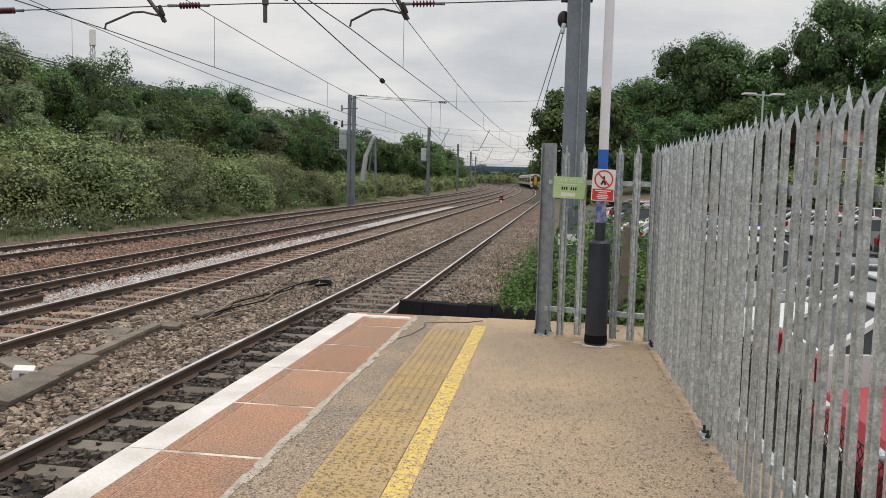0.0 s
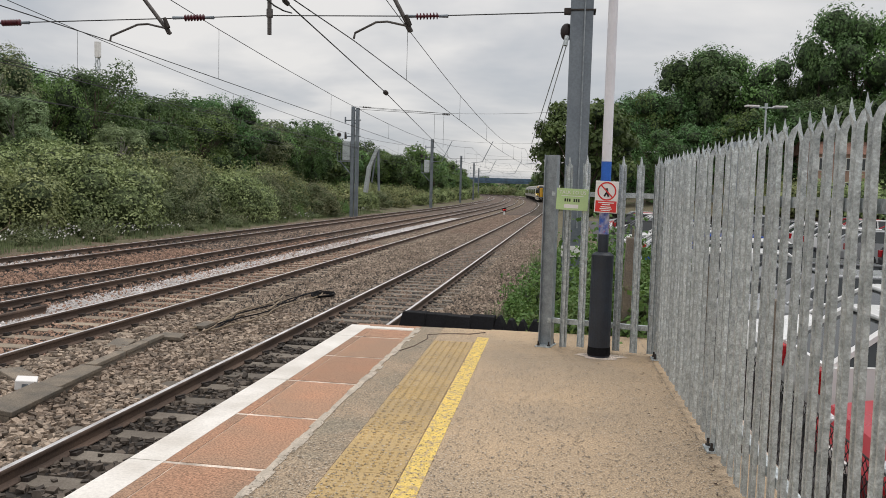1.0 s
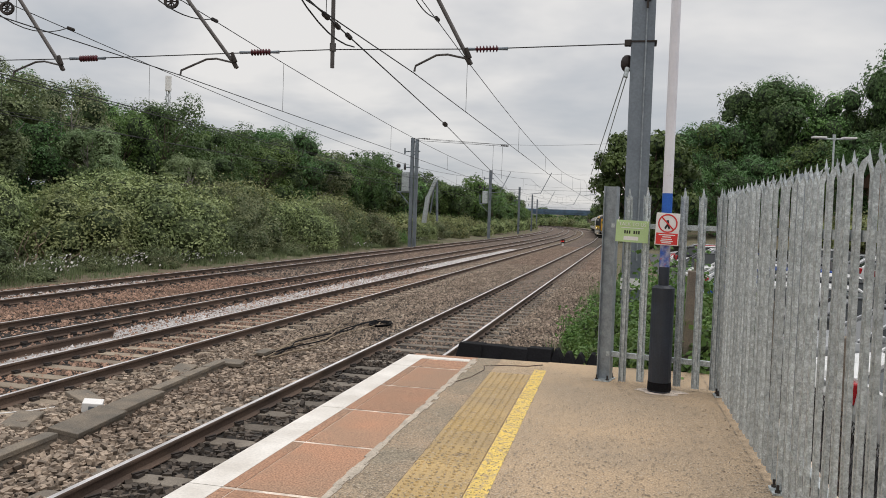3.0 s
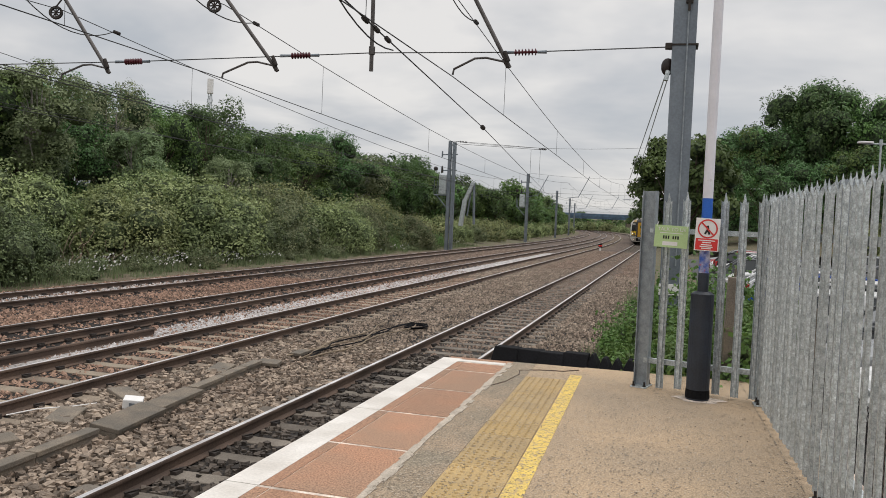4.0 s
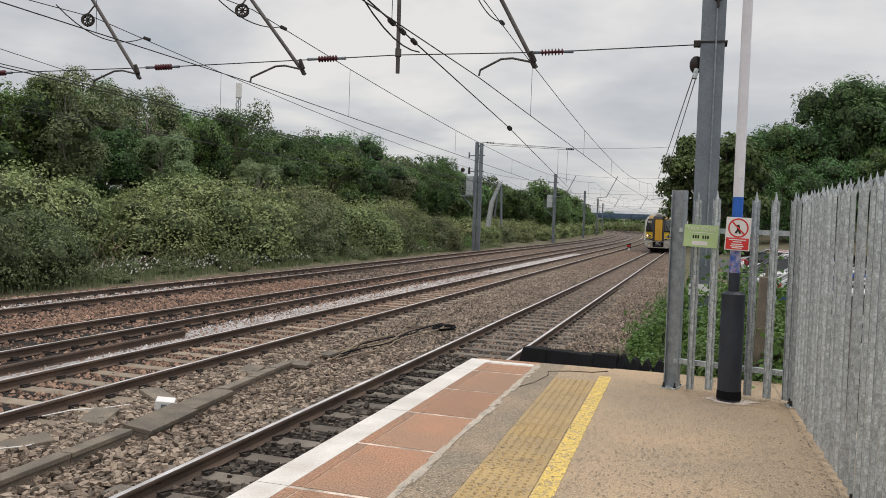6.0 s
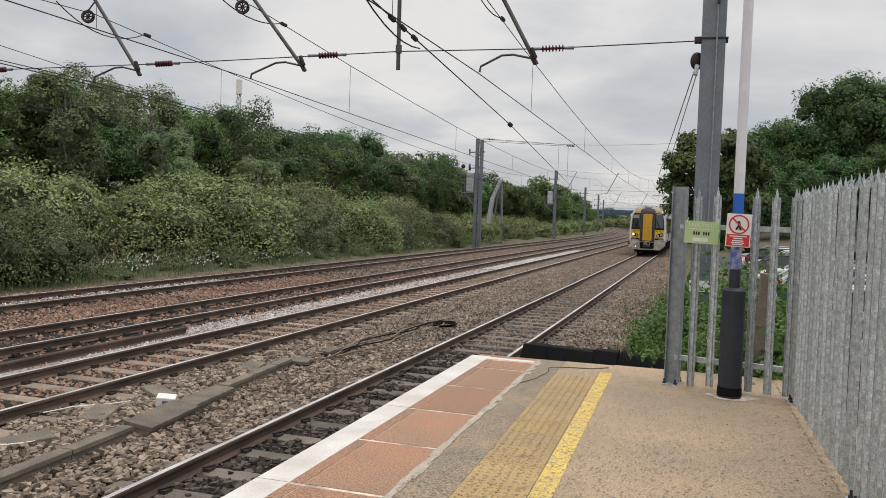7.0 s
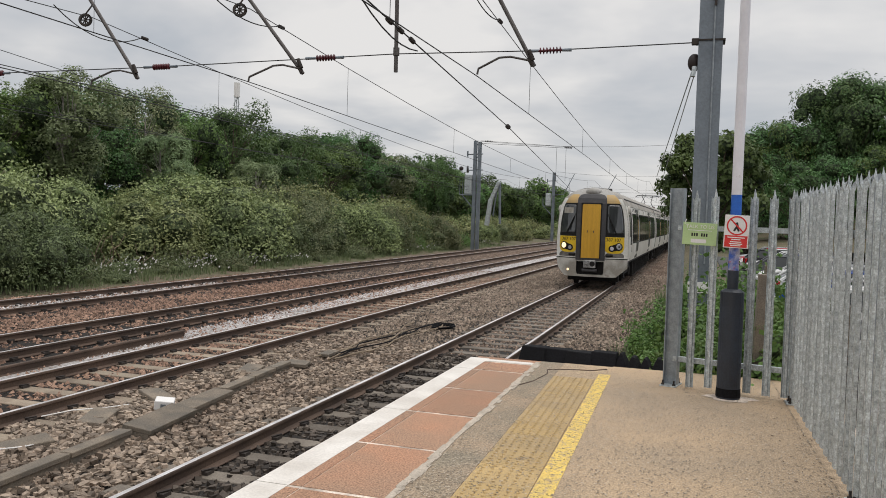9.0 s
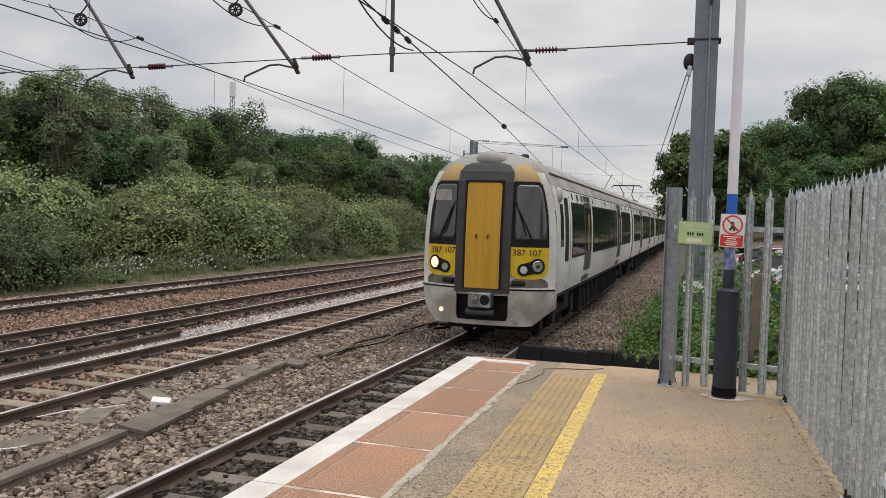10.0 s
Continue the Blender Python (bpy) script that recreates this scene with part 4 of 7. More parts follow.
ball(bm, (-0.19, HY + 0.02, 4.25), 0.125, 14, (0.85, 0.9, 1.15))
part("weight_pulley", bm, mat("rust_dark", (0.030, 0.018, 0.016), 0.6, bump=0.3), mast, smooth=True)
bm = bmesh.new()
rod(bm, (-0.20, HY - 0.22, 4.12), (-1.40, 27.5, 3.2), 0.010)
rod(bm, (-0.15, HY - 0.22, 4.12), (-1.22, 27.5, 3.1), 0.009)
rod(bm, (-0.20, HY - 0.25, 3.98), (-0.18, HY - 0.22, 4.14), 0.035)
part("stay_wire", bm, M["galv"], mast)
bm = bmesh.new()
box(bm, -0.145, 0.245, HY - 0.196, HY - 0.176, 0.52, 0.70, bev=0.004)
part("number_plate_blank", bm, M["sign_white"], mast, "small white drilled plate")

span = thing("headspan", "headspan wires with red insulators across the tracks", "overhead wire")
bm = bmesh.new()
pts = [(-0.18, HY, 4.57), (-2.2, HY, 4.53), (-2.55, HY, 4.52), (-5.37, HY, 4.55), (-6.77, HY, 4.52), (-10.39, HY, 4.45), (-15, HY, 4.42), (-19.4, HY, 4.45)]
chain(bm, pts, 0.010)
part("span_wire", bm, M["wire"], span)
bm = bmesh.new()
up = sagline((0.0, HY, 8.6), (-19.4, HY, 8.6), 1.6)
chain(bm, up, 0.012)
part("span_wire", bm, M["wire"], span)
for x, z in ((-2.55, 4.52), (-6.77, 4.52), (-10.39, 4.45), (-14.6, 4.42)):
    bm = bmesh.new()
    insulator(bm, (x, HY, z), (1, 0, 0.02), 0.40, 0.062)
    io = part("insulator", bm, M["insulator"], span, "ribbed dark red insulator")
    bm = bmesh.new()
    rod(bm, (x - 0.42, HY, z), (x - 0.2, HY, z), 0.03, 0.024)
    part("clamp", bm, M["steel_grey"], span)
    bm = bmesh.new()
    rod(bm, (x + 0.2, HY, z), (x + 0.36, HY, z), 0.024, 0.03)
    part("clamp", bm, M["steel_grey"], span)
for (tx, tz), (bx, bz), ax, az in (((-3.49, 5.47), (-2.82, 4.26), -3.83, 4.14), ((-8.46, 5.73), (-7.24, 4.24), -8.40, 4.10), ((-12.18, 5.90), (-10.95, 4.23), -12.09, 4.11), ((-16.3, 5.9), (-15.15, 4.22), -16.3, 4.1)):
    k = (7.1 - bz) / (tz - bz)
    hx = bx + (tx - bx) * k
    bm = bmesh.new()
    rod(bm, (hx, HY, 7.1), (bx, HY, bz), 0.036, n=10)
    part("registration_tube", bm, M["tube"], span)
    bm = bmesh.new()
    chain(bm, [(bx - 0.06, HY - 0.02, bz + 0.09), (bx - 0.42, HY - 0.02, bz + 0.17), (bx - 0.62, HY - 0.02, bz + 0.16), (ax + 0.02, HY - 0.02, az + 0.10), (ax, HY - 0.02, az)], 0.02)
    part("registration_arm", bm, M["tube"], span)
    bm = bmesh.new()
    rod(bm, (bx - 0.10, HY - 0.03, bz + 0.27), (bx - 0.02, HY - 0.03, bz + 0.10), 0.038, 0.038, 8)
    rod(bm, (bx - 0.02, HY, bz + 0.01), (bx - 0.10, HY, bz + 0.15), 0.044, 0.044, 8)
    part("tube_clamp", bm, M["clip"], span)
for x, z in ((-12.20, 5.44), (-8.58, 5.47)):
    bm = bmesh.new()
    r = bmesh.ops.create_cone(bm, cap_ends=False, segments=20, radius1=0.135, radius2=0.135, depth=0.05)
    bmesh.ops.transform(bm, matrix=pose(x, HY - 0.08, z, 80, 0, 20), verts=r["verts"])
    bmesh.ops.solidify(bm, geom=bm.faces[:], thickness=0.045)
    for a in range(4):
        d = Vector((math.cos(a * math.pi / 4), 0, math.sin(a * math.pi / 4))) * 0.14
        rod(bm, Vector((x, HY - 0.08, z)) - d, Vector((x, HY - 0.08, z)) + d, 0.014, n=5)
    rod(bm, (x, HY - 0.08, z + 0.12), (x + 0.10, HY, z + 0.32), 0.015)
    part("pulley_wheel", bm, M["clip"], span)
bm = bmesh.new()
rod(bm, (-5.37, HY, 4.22), (-5.40, HY, 7.2), 0.038, n=10)
rod(bm, (-5.37, HY, 4.52), (-5.37, HY, 4.66), 0.06)
part("drop_tube", bm, M["tube"], span)

SUP = [HY, 69.0, 112.0, 157.0, 200.0, 245.0]


def bow(parent, u0, zc, zm, droppers, stagger=0.15, back=True):
    """Contact and catenary wires of one track from support to support."""
    cbm, mbm = bmesh.new(), bmesh.new()
    sup = ([HY - 50] if back else []) + SUP
    all_c, all_m = [], []
    for i, (a, b) in enumerate(zip(sup, sup[1:])):
        n = 12
        pts_c, pts_m = [], []
        for j in range(n + 1):
            k = j / n
            s = a + (b - a) * k
            u = u0 + stagger * (1 - 2 * k) * (1 if i % 2 else -1)
            x, y, _ = way(s, u)
            drop = 0.36 * min(1.0, max(0.0, (s - HY) / 30))
            pts_c.append((x, y, zc - drop))
            pts_m.append((x, y, zm - drop - 0.75 * 4 * k * (1 - k)))
        all_c += pts_c[1 if all_c else 0:]
        all_m += pts_m[1 if all_m else 0:]
        if s < 130:
            for j in range(1, n, 2):
                if pts_m[j][2] - pts_c[j][2] > 0.12:
                    one = bmesh.new(); rod(one, pts_m[j], pts_c[j], 0.005, n=4); part("dropper", one, M["wire"], parent)
    chain(cbm, all_c, 0.009, 5)
    chain(mbm, all_m, 0.009, 5)
    part("contact_wire", cbm, M["wire"], parent)
    part("catenary_wire", mbm, M["wire"], parent)


for u, st in zip((-3.95, -8.5, -12.05, -16.4), (0.12, 0.1, -0.04, -0.12)):
    w = thing("overhead_line", "thin dark contact and catenary wires over the track", "overhead wire", "overhead lines")
    bow(w, u, 4.11, 5.5, True, st)
w = thing("crossover_wire", "dark insulated wire slanting over between two tracks", "overhead wire")
bm = bmesh.new()
chain(bm, sagline((-3.3, 0.0, 5.6), (-4.3, 9.6, 4.47), 0.02) + [(-5.6, 23.8, 4.4), (-9.4, 58.5, 4.35), (-10.6, 69, 4.35)], 0.012)
part("wire", bm, M["wire"], w)
bm = bmesh.new()
insulator(bm, (-5.6, 23.8, 4.4), (-0.1, 1, 0), 0.3, 0.07, 4)
part("insulator", bm, M["clip"], w)
for a in (11.0, 11.6, 12.3):
    bm = bmesh.new()
    rod(bm, (-4.3 - (a - 9.6) * 0.092, a, 4.46), (-4.3 - (a - 9.3) * 0.092, a + 0.22, 4.46), 0.04)
    part("clamp", bm, M["clip"], w)
bm = bmesh.new()
chain(bm, sagline((-4.2, 8.6, 4.75), (-4.75, 13.2, 4.46), 0.28, 8), 0.012)
part("jumper_cable", bm, M["wire"], w)
for (a, b, sg) in (((-8.5, 12.4, 5.55), (-8.5, 15.1, 5.48), 0.22), ((-12.05, 12.7, 5.48), (-12.05, 15.3, 5.42), 0.33), ((-3.9, 12.9, 5.75), (-3.9, 15.5, 5.5), 0.2)):
    w = thing("jumper_cable", "slack dark electrical jumper cable hanging from the wires", "cable")
    bm = bmesh.new()
    chain(bm, sagline(a, b, sg, 10), 0.011)
    part("cable", bm, M["wire"], w)
    bm = bmesh.new()
    rod(bm, b, (b[0], b[1] + 0.18, b[2]), 0.04)
    part("clamp", bm, M["clip"], w)
w = thing("feeder_wire", "bare feeder wire along the tree side of the line", "overhead wire")
bm = bmesh.new()
chain(bm, [(-19.5, -20, 4.4), (-19.5, 69, 4.4), (-19.7, 112, 4.4), (-21, 157, 4.4)], 0.013)
chain(bm, [(-12.6, -20, 4.35), (-12.6, 13.8, 4.15), (-16, 69, 4.3)], 0.011)
part("wire", bm, M["wire"], w)


def far_mast(s, u, h, box_side, twin=False):
    x, y, hd = way(s, u)
    t = thing("line_mast", "grey steel overhead line mast beside the far track", "mast", "lineside masts", at=pose(x, y, 0, 0, 0, hd))
    bm = bmesh.new()
    if twin:
        box(bm, -0.34, -0.06, -0.15, 0.15, -1.3, h)
        box(bm, 0.06, 0.34, -0.15, 0.15, -1.3, h - 0.1)
        z = 0.4
        while z < h:
            box(bm, -0.08, 0.08, -0.03, 0.03, z, z + 0.12)
            z += 1.1
    else:
        isection(bm, 0.19, 0.16, 0.03, 0.02, -1.3, h)
    part("column", bm, M["steel_grey"], t)
    if box_side:
        bm = bmesh.new()
        box(bm, -1.02, -0.36, -0.4, 0.4, 3.8, 5.5, bev=0.05)
        part("equipment_box", bm, M["galv"], t, "grey equipment box on brackets")
        bm = bmesh.new()
        rod(bm, (-1.3, 0, 3.7), (-0.3, 0, 2.6), 0.05)
        rod(bm, (-1.4, -0.3, 3.72), (-0.3, -0.3, 3.72), 0.05)
        rod(bm, (-1.4, -0.45, 3.72), (-1.4, -0.45, 5.0), 0.025)
        rod(bm, (-1.4, 0.45, 3.72), (-1.4, 0.45, 5.0), 0.025)
        part("bracket", bm, M["steel_grey"], t)
        bm = bmesh.new()
        ball(bm, (-1.45, 0, 6.05), 0.2, 10)
        rod(bm, (-0.85, 0, 5.7), (-0.85, 0, 6.3), 0.12, 0.05)
        part("lamp_head", bm, M["clip"], t)
    bm = bmesh.new()
    for z in (h - 1.2, h - 2.6):
        rod(bm, (-0.9, 0, z), (0.5, 0, z + 0.05), 0.05)
        rod(bm, (-0.9, 0, z - 0.2), (-0.9, 0, z + 0.3), 0.07)
    part("bracket", bm, M["steel_grey"], t)
    return t


far_mast(69, -18.9, 8.5, True, True)
far_mast(112, -19.3, 8.4, True)
for s, u in ((157, -20.0), (200, -20.3), (245, -20.6)):
    far_mast(s, u, 8.0, False)
for s in SUP[1:]:
    hw = thing("headspan", "distant headspan wires and inclined registration tubes", "overhead wire", "distant headspans")
    bm = bmesh.new()
    a, b = Vector((*way(s, -19.0)[:2], 7.6)), Vector((*way(s, 0.5)[:2], 7.6))
    a.z, b.z = 8.5, 8.4
    chain(bm, sagline(a, b, 0.45, 8), 0.012, 5)
    part("span_wire", bm, M["wire"], hw)
    bm = bmesh.new()
    a.z, b.z = 4.3, 4.2
    chain(bm, sagline(a, b, 0.05, 4), 0.010, 5)
    part("span_wire", bm, M["wire"], hw)
    for u in ((-3.1, -7.7, -11.2) if s < 150 else ()):
        bm = bmesh.new()
        x, y, _ = way(s, u)
        rod(bm, (x + 0.9, y, 5.7), (x, y, 3.9), 0.028, n=6)
        rod(bm, (x, y, 3.95), (x - 0.9, y, 3.85), 0.022, n=6)
        part("registration_tube", bm, M["steel_grey"], hw)
    bm = bmesh.new()
    x, y, _ = way(s, 0.9)
    rod(bm, (x, y, -1), (x, y, 8.3), 0.18, n=6)
    part("column", bm, M["steel_grey"], hw)

bm_span = thing("cross_span", "pair of dark cross-span wires tied to the far mast", "overhead wire")
for z0, z1 in ((8.50, 7.98), (8.28, 7.86)):
    bm = bmesh.new(); rod(bm, (-18.6, 69, z0), (-10.6, 69, z1), 0.016, n=6); part("span_wire", bm, M["wire"], bm_span)
for x in (-17.9, -10.9):
    bm = bmesh.new(); insulator(bm, (x, 69, 8.45 if x < -15 else 7.93), (1, 0, -0.06), 0.7, 0.09, 5); part("insulator", bm, M["clip"], bm_span)
for x in (-11.9, -11.1):
    bm = bmesh.new(); rod(bm, (x, 69, 7.95), (x, 69, 5.1), 0.012, n=4); part("dropper", bm, M["wire"], bm_span)

# ---------- lamp post and signs at the platform end ----------
lp = thing("lamp_post", "white painted post with navy base and blue band", "lamp post")
LX, LY = 0.318, 7.97
bm = bmesh.new(); rod(bm, (LX, LY, 1.90), (LX + 0.005, LY, 5.6), 0.047, 0.042, 20); part("pole", bm, M["white_post"], lp, smooth=False)
bm = bmesh.new(); rod(bm, (LX, LY, 1.66), (LX, LY, 1.90), 0.048, n=20); part("band", bm, M["blue"], lp, "blue painted band")
bm = bmesh.new(); rod(bm, (LX, LY, 1.18), (LX, LY, 1.66), 0.0475, n=20); part("band", bm, M["sticker"], lp, "torn blue and red stickers on the post")
bm = bmesh.new(); rod(bm, (LX, LY, 1.0), (LX, LY, 1.20), 0.05, n=20); part("band", bm, M["navy"], lp)
bm = bmesh.new()
rod(bm, (LX, LY, 0.0), (LX, LY, 1.0), 0.106, n=24)
rod(bm, (LX, LY, 1.0), (LX, LY, 1.025), 0.106, 0.07, 24)
part("base", bm, M["navy"], lp, "dark navy base tube")
bm = bmesh.new(); rod(bm, (LX, LY, 0.02), (LX, LY, 0.10), 0.112, 0.109, 24); part("collar", bm, M["rubber"], lp)
bm = bmesh.new()
r = bmesh.ops.create_circle(bm, cap_ends=True, segments=18, radius=1)
for v in r["verts"]:
    a = math.atan2(v.co.y, v.co.x)
    v.co = Vector((LX + 0.02 + math.cos(a) * (0.21 + 0.05 * math.sin(3 * a) + 0.03 * math.sin(7 * a)), LY - 0.03 + math.sin(a) * (0.17 + 0.03 * math.cos(2 * a)), 0.004))
part("mortar_patch", bm, M["mortar"], lp)


def text(s, size, m, material, parent, depth=0.002):
    cu = bpy.data.curves.new("lettering", "FONT")
    cu.body, cu.size, cu.align_x, cu.align_y, cu.extrude = s, size, "CENTER", "CENTER", depth
    tmp = bpy.data.objects.new("lettering", cu)
    me = bpy.data.meshes.new_from_object(tmp)
    bpy.data.objects.remove(tmp)
    me.materials.clear()
    me.materials.append(material)
    ob = new("lettering", me)
    ob.parent = parent
    ob.matrix_local = m
    return ob


def plate(bm, x0, x1, z0, z1, y, t=0.004, bev=0.0):
    return box(bm, x0, x1, y, y + t, z0, z1, bev=bev)


sg = thing("talk_sign", "pale green notice with white lettering tied on the fence", "sign", at=pose(0.005, 8.16, 1.525, 0, 2.0, -2) @ Matrix.Scale(0.91, 4))
bm = bmesh.new(); plate(bm, -0.172, 0.172, -0.118, 0.118, 0, bev=0.0015); part("panel", bm, M["sign_green"], sg)
text("TALK TO US", 0.052, pose(0, -0.003, 0.075, 90, 0, 0), M["sign_white"], sg)
for i in range(7):
    if i != 3:
        bm = bmesh.new(); plate(bm, -0.083 + i * 0.0245, -0.067 + i * 0.0245, -0.026, 0.008, -0.002, 0.003); part("bar", bm, M["ink"], sg)
for x0, x1, z0, z1 in ((-0.12, 0.12, 0.034, 0.040), (-0.085, 0.07, -0.095, -0.055)):
    bm = bmesh.new(); plate(bm, x0, x1, z0, z1, -0.001, 0.002); part("line_of_writing", bm, M["sign_white"], sg)
for x in (-0.155, 0.155):
    bm = bmesh.new()
    rod(bm, (x, -0.002, 0.10), (x + 0.01, 0.02, 0.15), 0.004, n=5)
    part("cable_tie", bm, M["sign_white"], sg)

ns = thing("prohibition_sign", "white and red no-entry notice fixed on the post", "sign", at=pose(0.327, 7.895, 1.56, 0, 2.0, -3) @ Matrix.Scale(0.88, 4))
bm = bmesh.new(); plate(bm, -0.123, 0.123, -0.173, 0.173, 0, 0.006, bev=0.002); part("panel", bm, M["sign_white"], ns)
bm = bmesh.new(); plate(bm, -0.112, 0.112, -0.163, -0.042, -0.003, 0.003); part("red_panel", bm, M["sign_red"], ns)
bm = bmesh.new()
for i in range(40):
    a0, a1 = 2 * math.pi * i / 40, 2 * math.pi * (i + 1) / 40
    q = [bm.verts.new((r * math.cos(a), -0.003, 0.062 + r * math.sin(a))) for r, a in ((0.086, a0), (0.101, a0), (0.101, a1), (0.086, a1))]
    bm.faces.new(q)
part("ring", bm, M["sign_red"], ns)
bm = bmesh.new(); box(bm, -0.088, 0.088, -0.0045, -0.0025, -0.0075, 0.0075, pose(0, 0, 0.062, 0, 45, 0)); part("slash", bm, M["sign_red"], ns)
bm = bmesh.new()
box(bm, -0.014, 0.014, -0.0035, -0.002, -0.028, 0.026, pose(0.0, 0, 0.070, 0, -12, 0))
box(bm, -0.010, 0.010, -0.0035, -0.002, -0.045, 0.0, pose(-0.004, 0, 0.045, 0, 28, 0))
box(bm, -0.010, 0.010, -0.0035, -0.002, -0.045, 0.0, pose(0.004, 0, 0.045, 0, -24, 0))
part("symbol", bm, M["ink"], ns)
for z, w in ((-0.062, 0.085), (-0.083, 0.045), (-0.108, 0.055), (-0.128, 0.065), (-0.146, 0.050)):
    bm = bmesh.new(); plate(bm, -w, w, z - 0.005, z + 0.005, -0.005, 0.002); part("line_of_writing", bm, M["sign_white"], ns)

# rubber trespass guards past the platform end
for i in range(8):
    f = i / 7
    g = thing("trespass_guard", "black rubber anti-trespass wedge at the platform end", "trespass guard", "trespass guards")
    w = 0.31 if i < 4 else 0.16
    x = -1.97 + (i * 0.272 if i < 4 else 1.10 + (i - 4) * 0.138)
    y = 9.26 + 0.05 * math.sin(i * 2.1) - 0.06 * f
    z0, hgt = -0.06, 0.185 - 0.02 * f + 0.012 * math.sin(i * 5)
    bm = bmesh.new()
    tops = (0.0, w) if i < 4 else (w * 0.22, w * (0.60 + 0.08 * math.sin(i * 3)))
    vs = [bm.verts.new(p) for p in ((x, y, z0), (x + w, y, z0), (x + w, y + 0.5, z0), (x, y + 0.5, z0), (x + tops[0] + 0.03, y + 0.10, z0 + hgt), (x + tops[1], y + 0.10, z0 + hgt - 0.01), (x + tops[1], y + 0.42, z0 + hgt - 0.03), (x + tops[0] + 0.03, y + 0.42, z0 + hgt - 0.03))]
    for q in ((3, 2, 1, 0), (4, 5, 6, 7), (0, 1, 5, 4), (1, 2, 6, 5), (2, 3, 7, 6), (3, 0, 4, 7)):
        bm.faces.new([vs[k] for k in q])
    bmesh.ops.bevel(bm, geom=bm.edges[:], offset=0.008, segments=1, affect="EDGES")
    part("wedge", bm, M["rubber"], g)

# ---------- lineside clutter ----------
def trough(x, y, l, turn, z=-0.98, tilt=0.0, w=0.36, deep=False):
    g = thing("trough_lid", "weathered concrete cable trough lid on the ballast", "trough lid", "cable trough")
    bm = bmesh.new()
    box(bm, -w / 2, w / 2, 0, l - 0.008, -0.045, 0.012, bev=0.008)
    part("lid", bm, M["concrete"], g)
    if deep:
        bm = bmesh.new()
        box(bm, -w / 2 + 0.02, w / 2 - 0.02, 0, l, -0.20, -0.046)
        part("trough_body", bm, M["concrete"], g, "dark concrete cable trough")
    g.matrix_world = pose(x, y, z, 0, tilt, turn)


y = 3.0
while y < 8.0:
    trough(-6.12 + 0.05 * (7.7 - y), y - 0.35, 0.99, 3, -0.925, 0, 0.16, True)
    y += 1.0
trough(-6.07, 7.72, 1.12, 7, -0.925, 9, 0.36, True)
trough(-6.22, 8.82, 1.12, 6, -0.93, 4, 0.30, True)
for x, y, l in ((-6.39, 9.97, 0.9), (-6.48, 10.9, 0.75), (-6.56, 11.68, 0.6)):
    trough(x, y, l, 5, -0.925, 0, 0.16, True)
trough(-6.46, 12.28, 0.42, 14, -0.97, 3, 0.36)
trough(-6.62, 12.3, 0.4, -10, -0.99, 4, 0.3)
trough(-6.43, 13.3, 0.52, 2, -0.95, 2, 0.2)
g = thing("junction_box", "small white plastic box on a trough lid", "box", at=pose(-6.54, 8.86, -0.985, 6, 6, 30))
bm = bmesh.new(); box(bm, -0.12, 0.12, -0.10, 0.10, 0.0, 0.125, bev=0.012); part("body", bm, M["sign_white"], g)
bm = bmesh.new(); box(bm, -0.04, 0.03, -0.105, -0.098, 0.04, 0.085); part("label", bm, M["steel_grey"], g)
rc = random.Random(8)
for k in range(5):
    g = thing("lineside_cable", "loose dark cable lying along the ballast", "cable", "loose cables")
    bm = bmesh.new()
    x, y = -6.5 + 0.12 * k, 13.4 + rc.uniform(-0.5, 0.5)
    pts = []
    for i in range(14):
        pts.append((x + 0.10 * math.sin(i * 0.9 + k) , y, -0.99 + 0.03 * rc.random()))
        y += 0.42
        x += rc.uniform(-0.03, 0.07)
    chain(bm, pts, 0.014, 6)
    part("cable", bm, M["rubber"] if k % 2 else M["dry"], g)
g = thing("cable_coil", "heap of black cable coils on the ballast", "cable")
bm = bmesh.new()
chain(bm, [(-5.75 + (0.20 + 0.0015 * i) * math.cos(i * 0.42) + 0.02 * math.sin(i), 18.4 + (0.36 + 0.003 * i) * math.sin(i * 0.42), -1.02 + 0.0011 * i) for i in range(46)], 0.017, 6)
part("coil", bm, M["rubber"], g)
for x, y, r in ((-7.1, 8.3, 20), (-7.0, 7.0, -30), (-7.2, 9.6, 60), (-7.05, 11.8, 10)):
    g = thing("concrete_slab", "broken pale concrete slab lying in ballast", "slab", "loose slabs", at=pose(x, y, -1.03, 4, 3, r))
    bm = bmesh.new(); box(bm, -0.16, 0.16, -0.3, 0.3, -0.06, 0.03, bev=0.015); part("slab", bm, M["concrete"], g)
for k in (0, 2):
    g = thing("white_cable", "thin white cable offcut on the ballast", "cable", "white cable ends")
    bm = bmesh.new()
    x, y = (-7.3 - 1.2 * (k // 3) - 0.2 * k, 6.2 + 0.9 * k)
    chain(bm, [(x, y, -1.02), (x + 0.25, y + 0.25, -0.97), (x + 0.45, y + 0.65, -1.0), (x + 0.5, y + 1.0, -1.03)], 0.008)
    part("cable", bm, M["sign_white"], g)
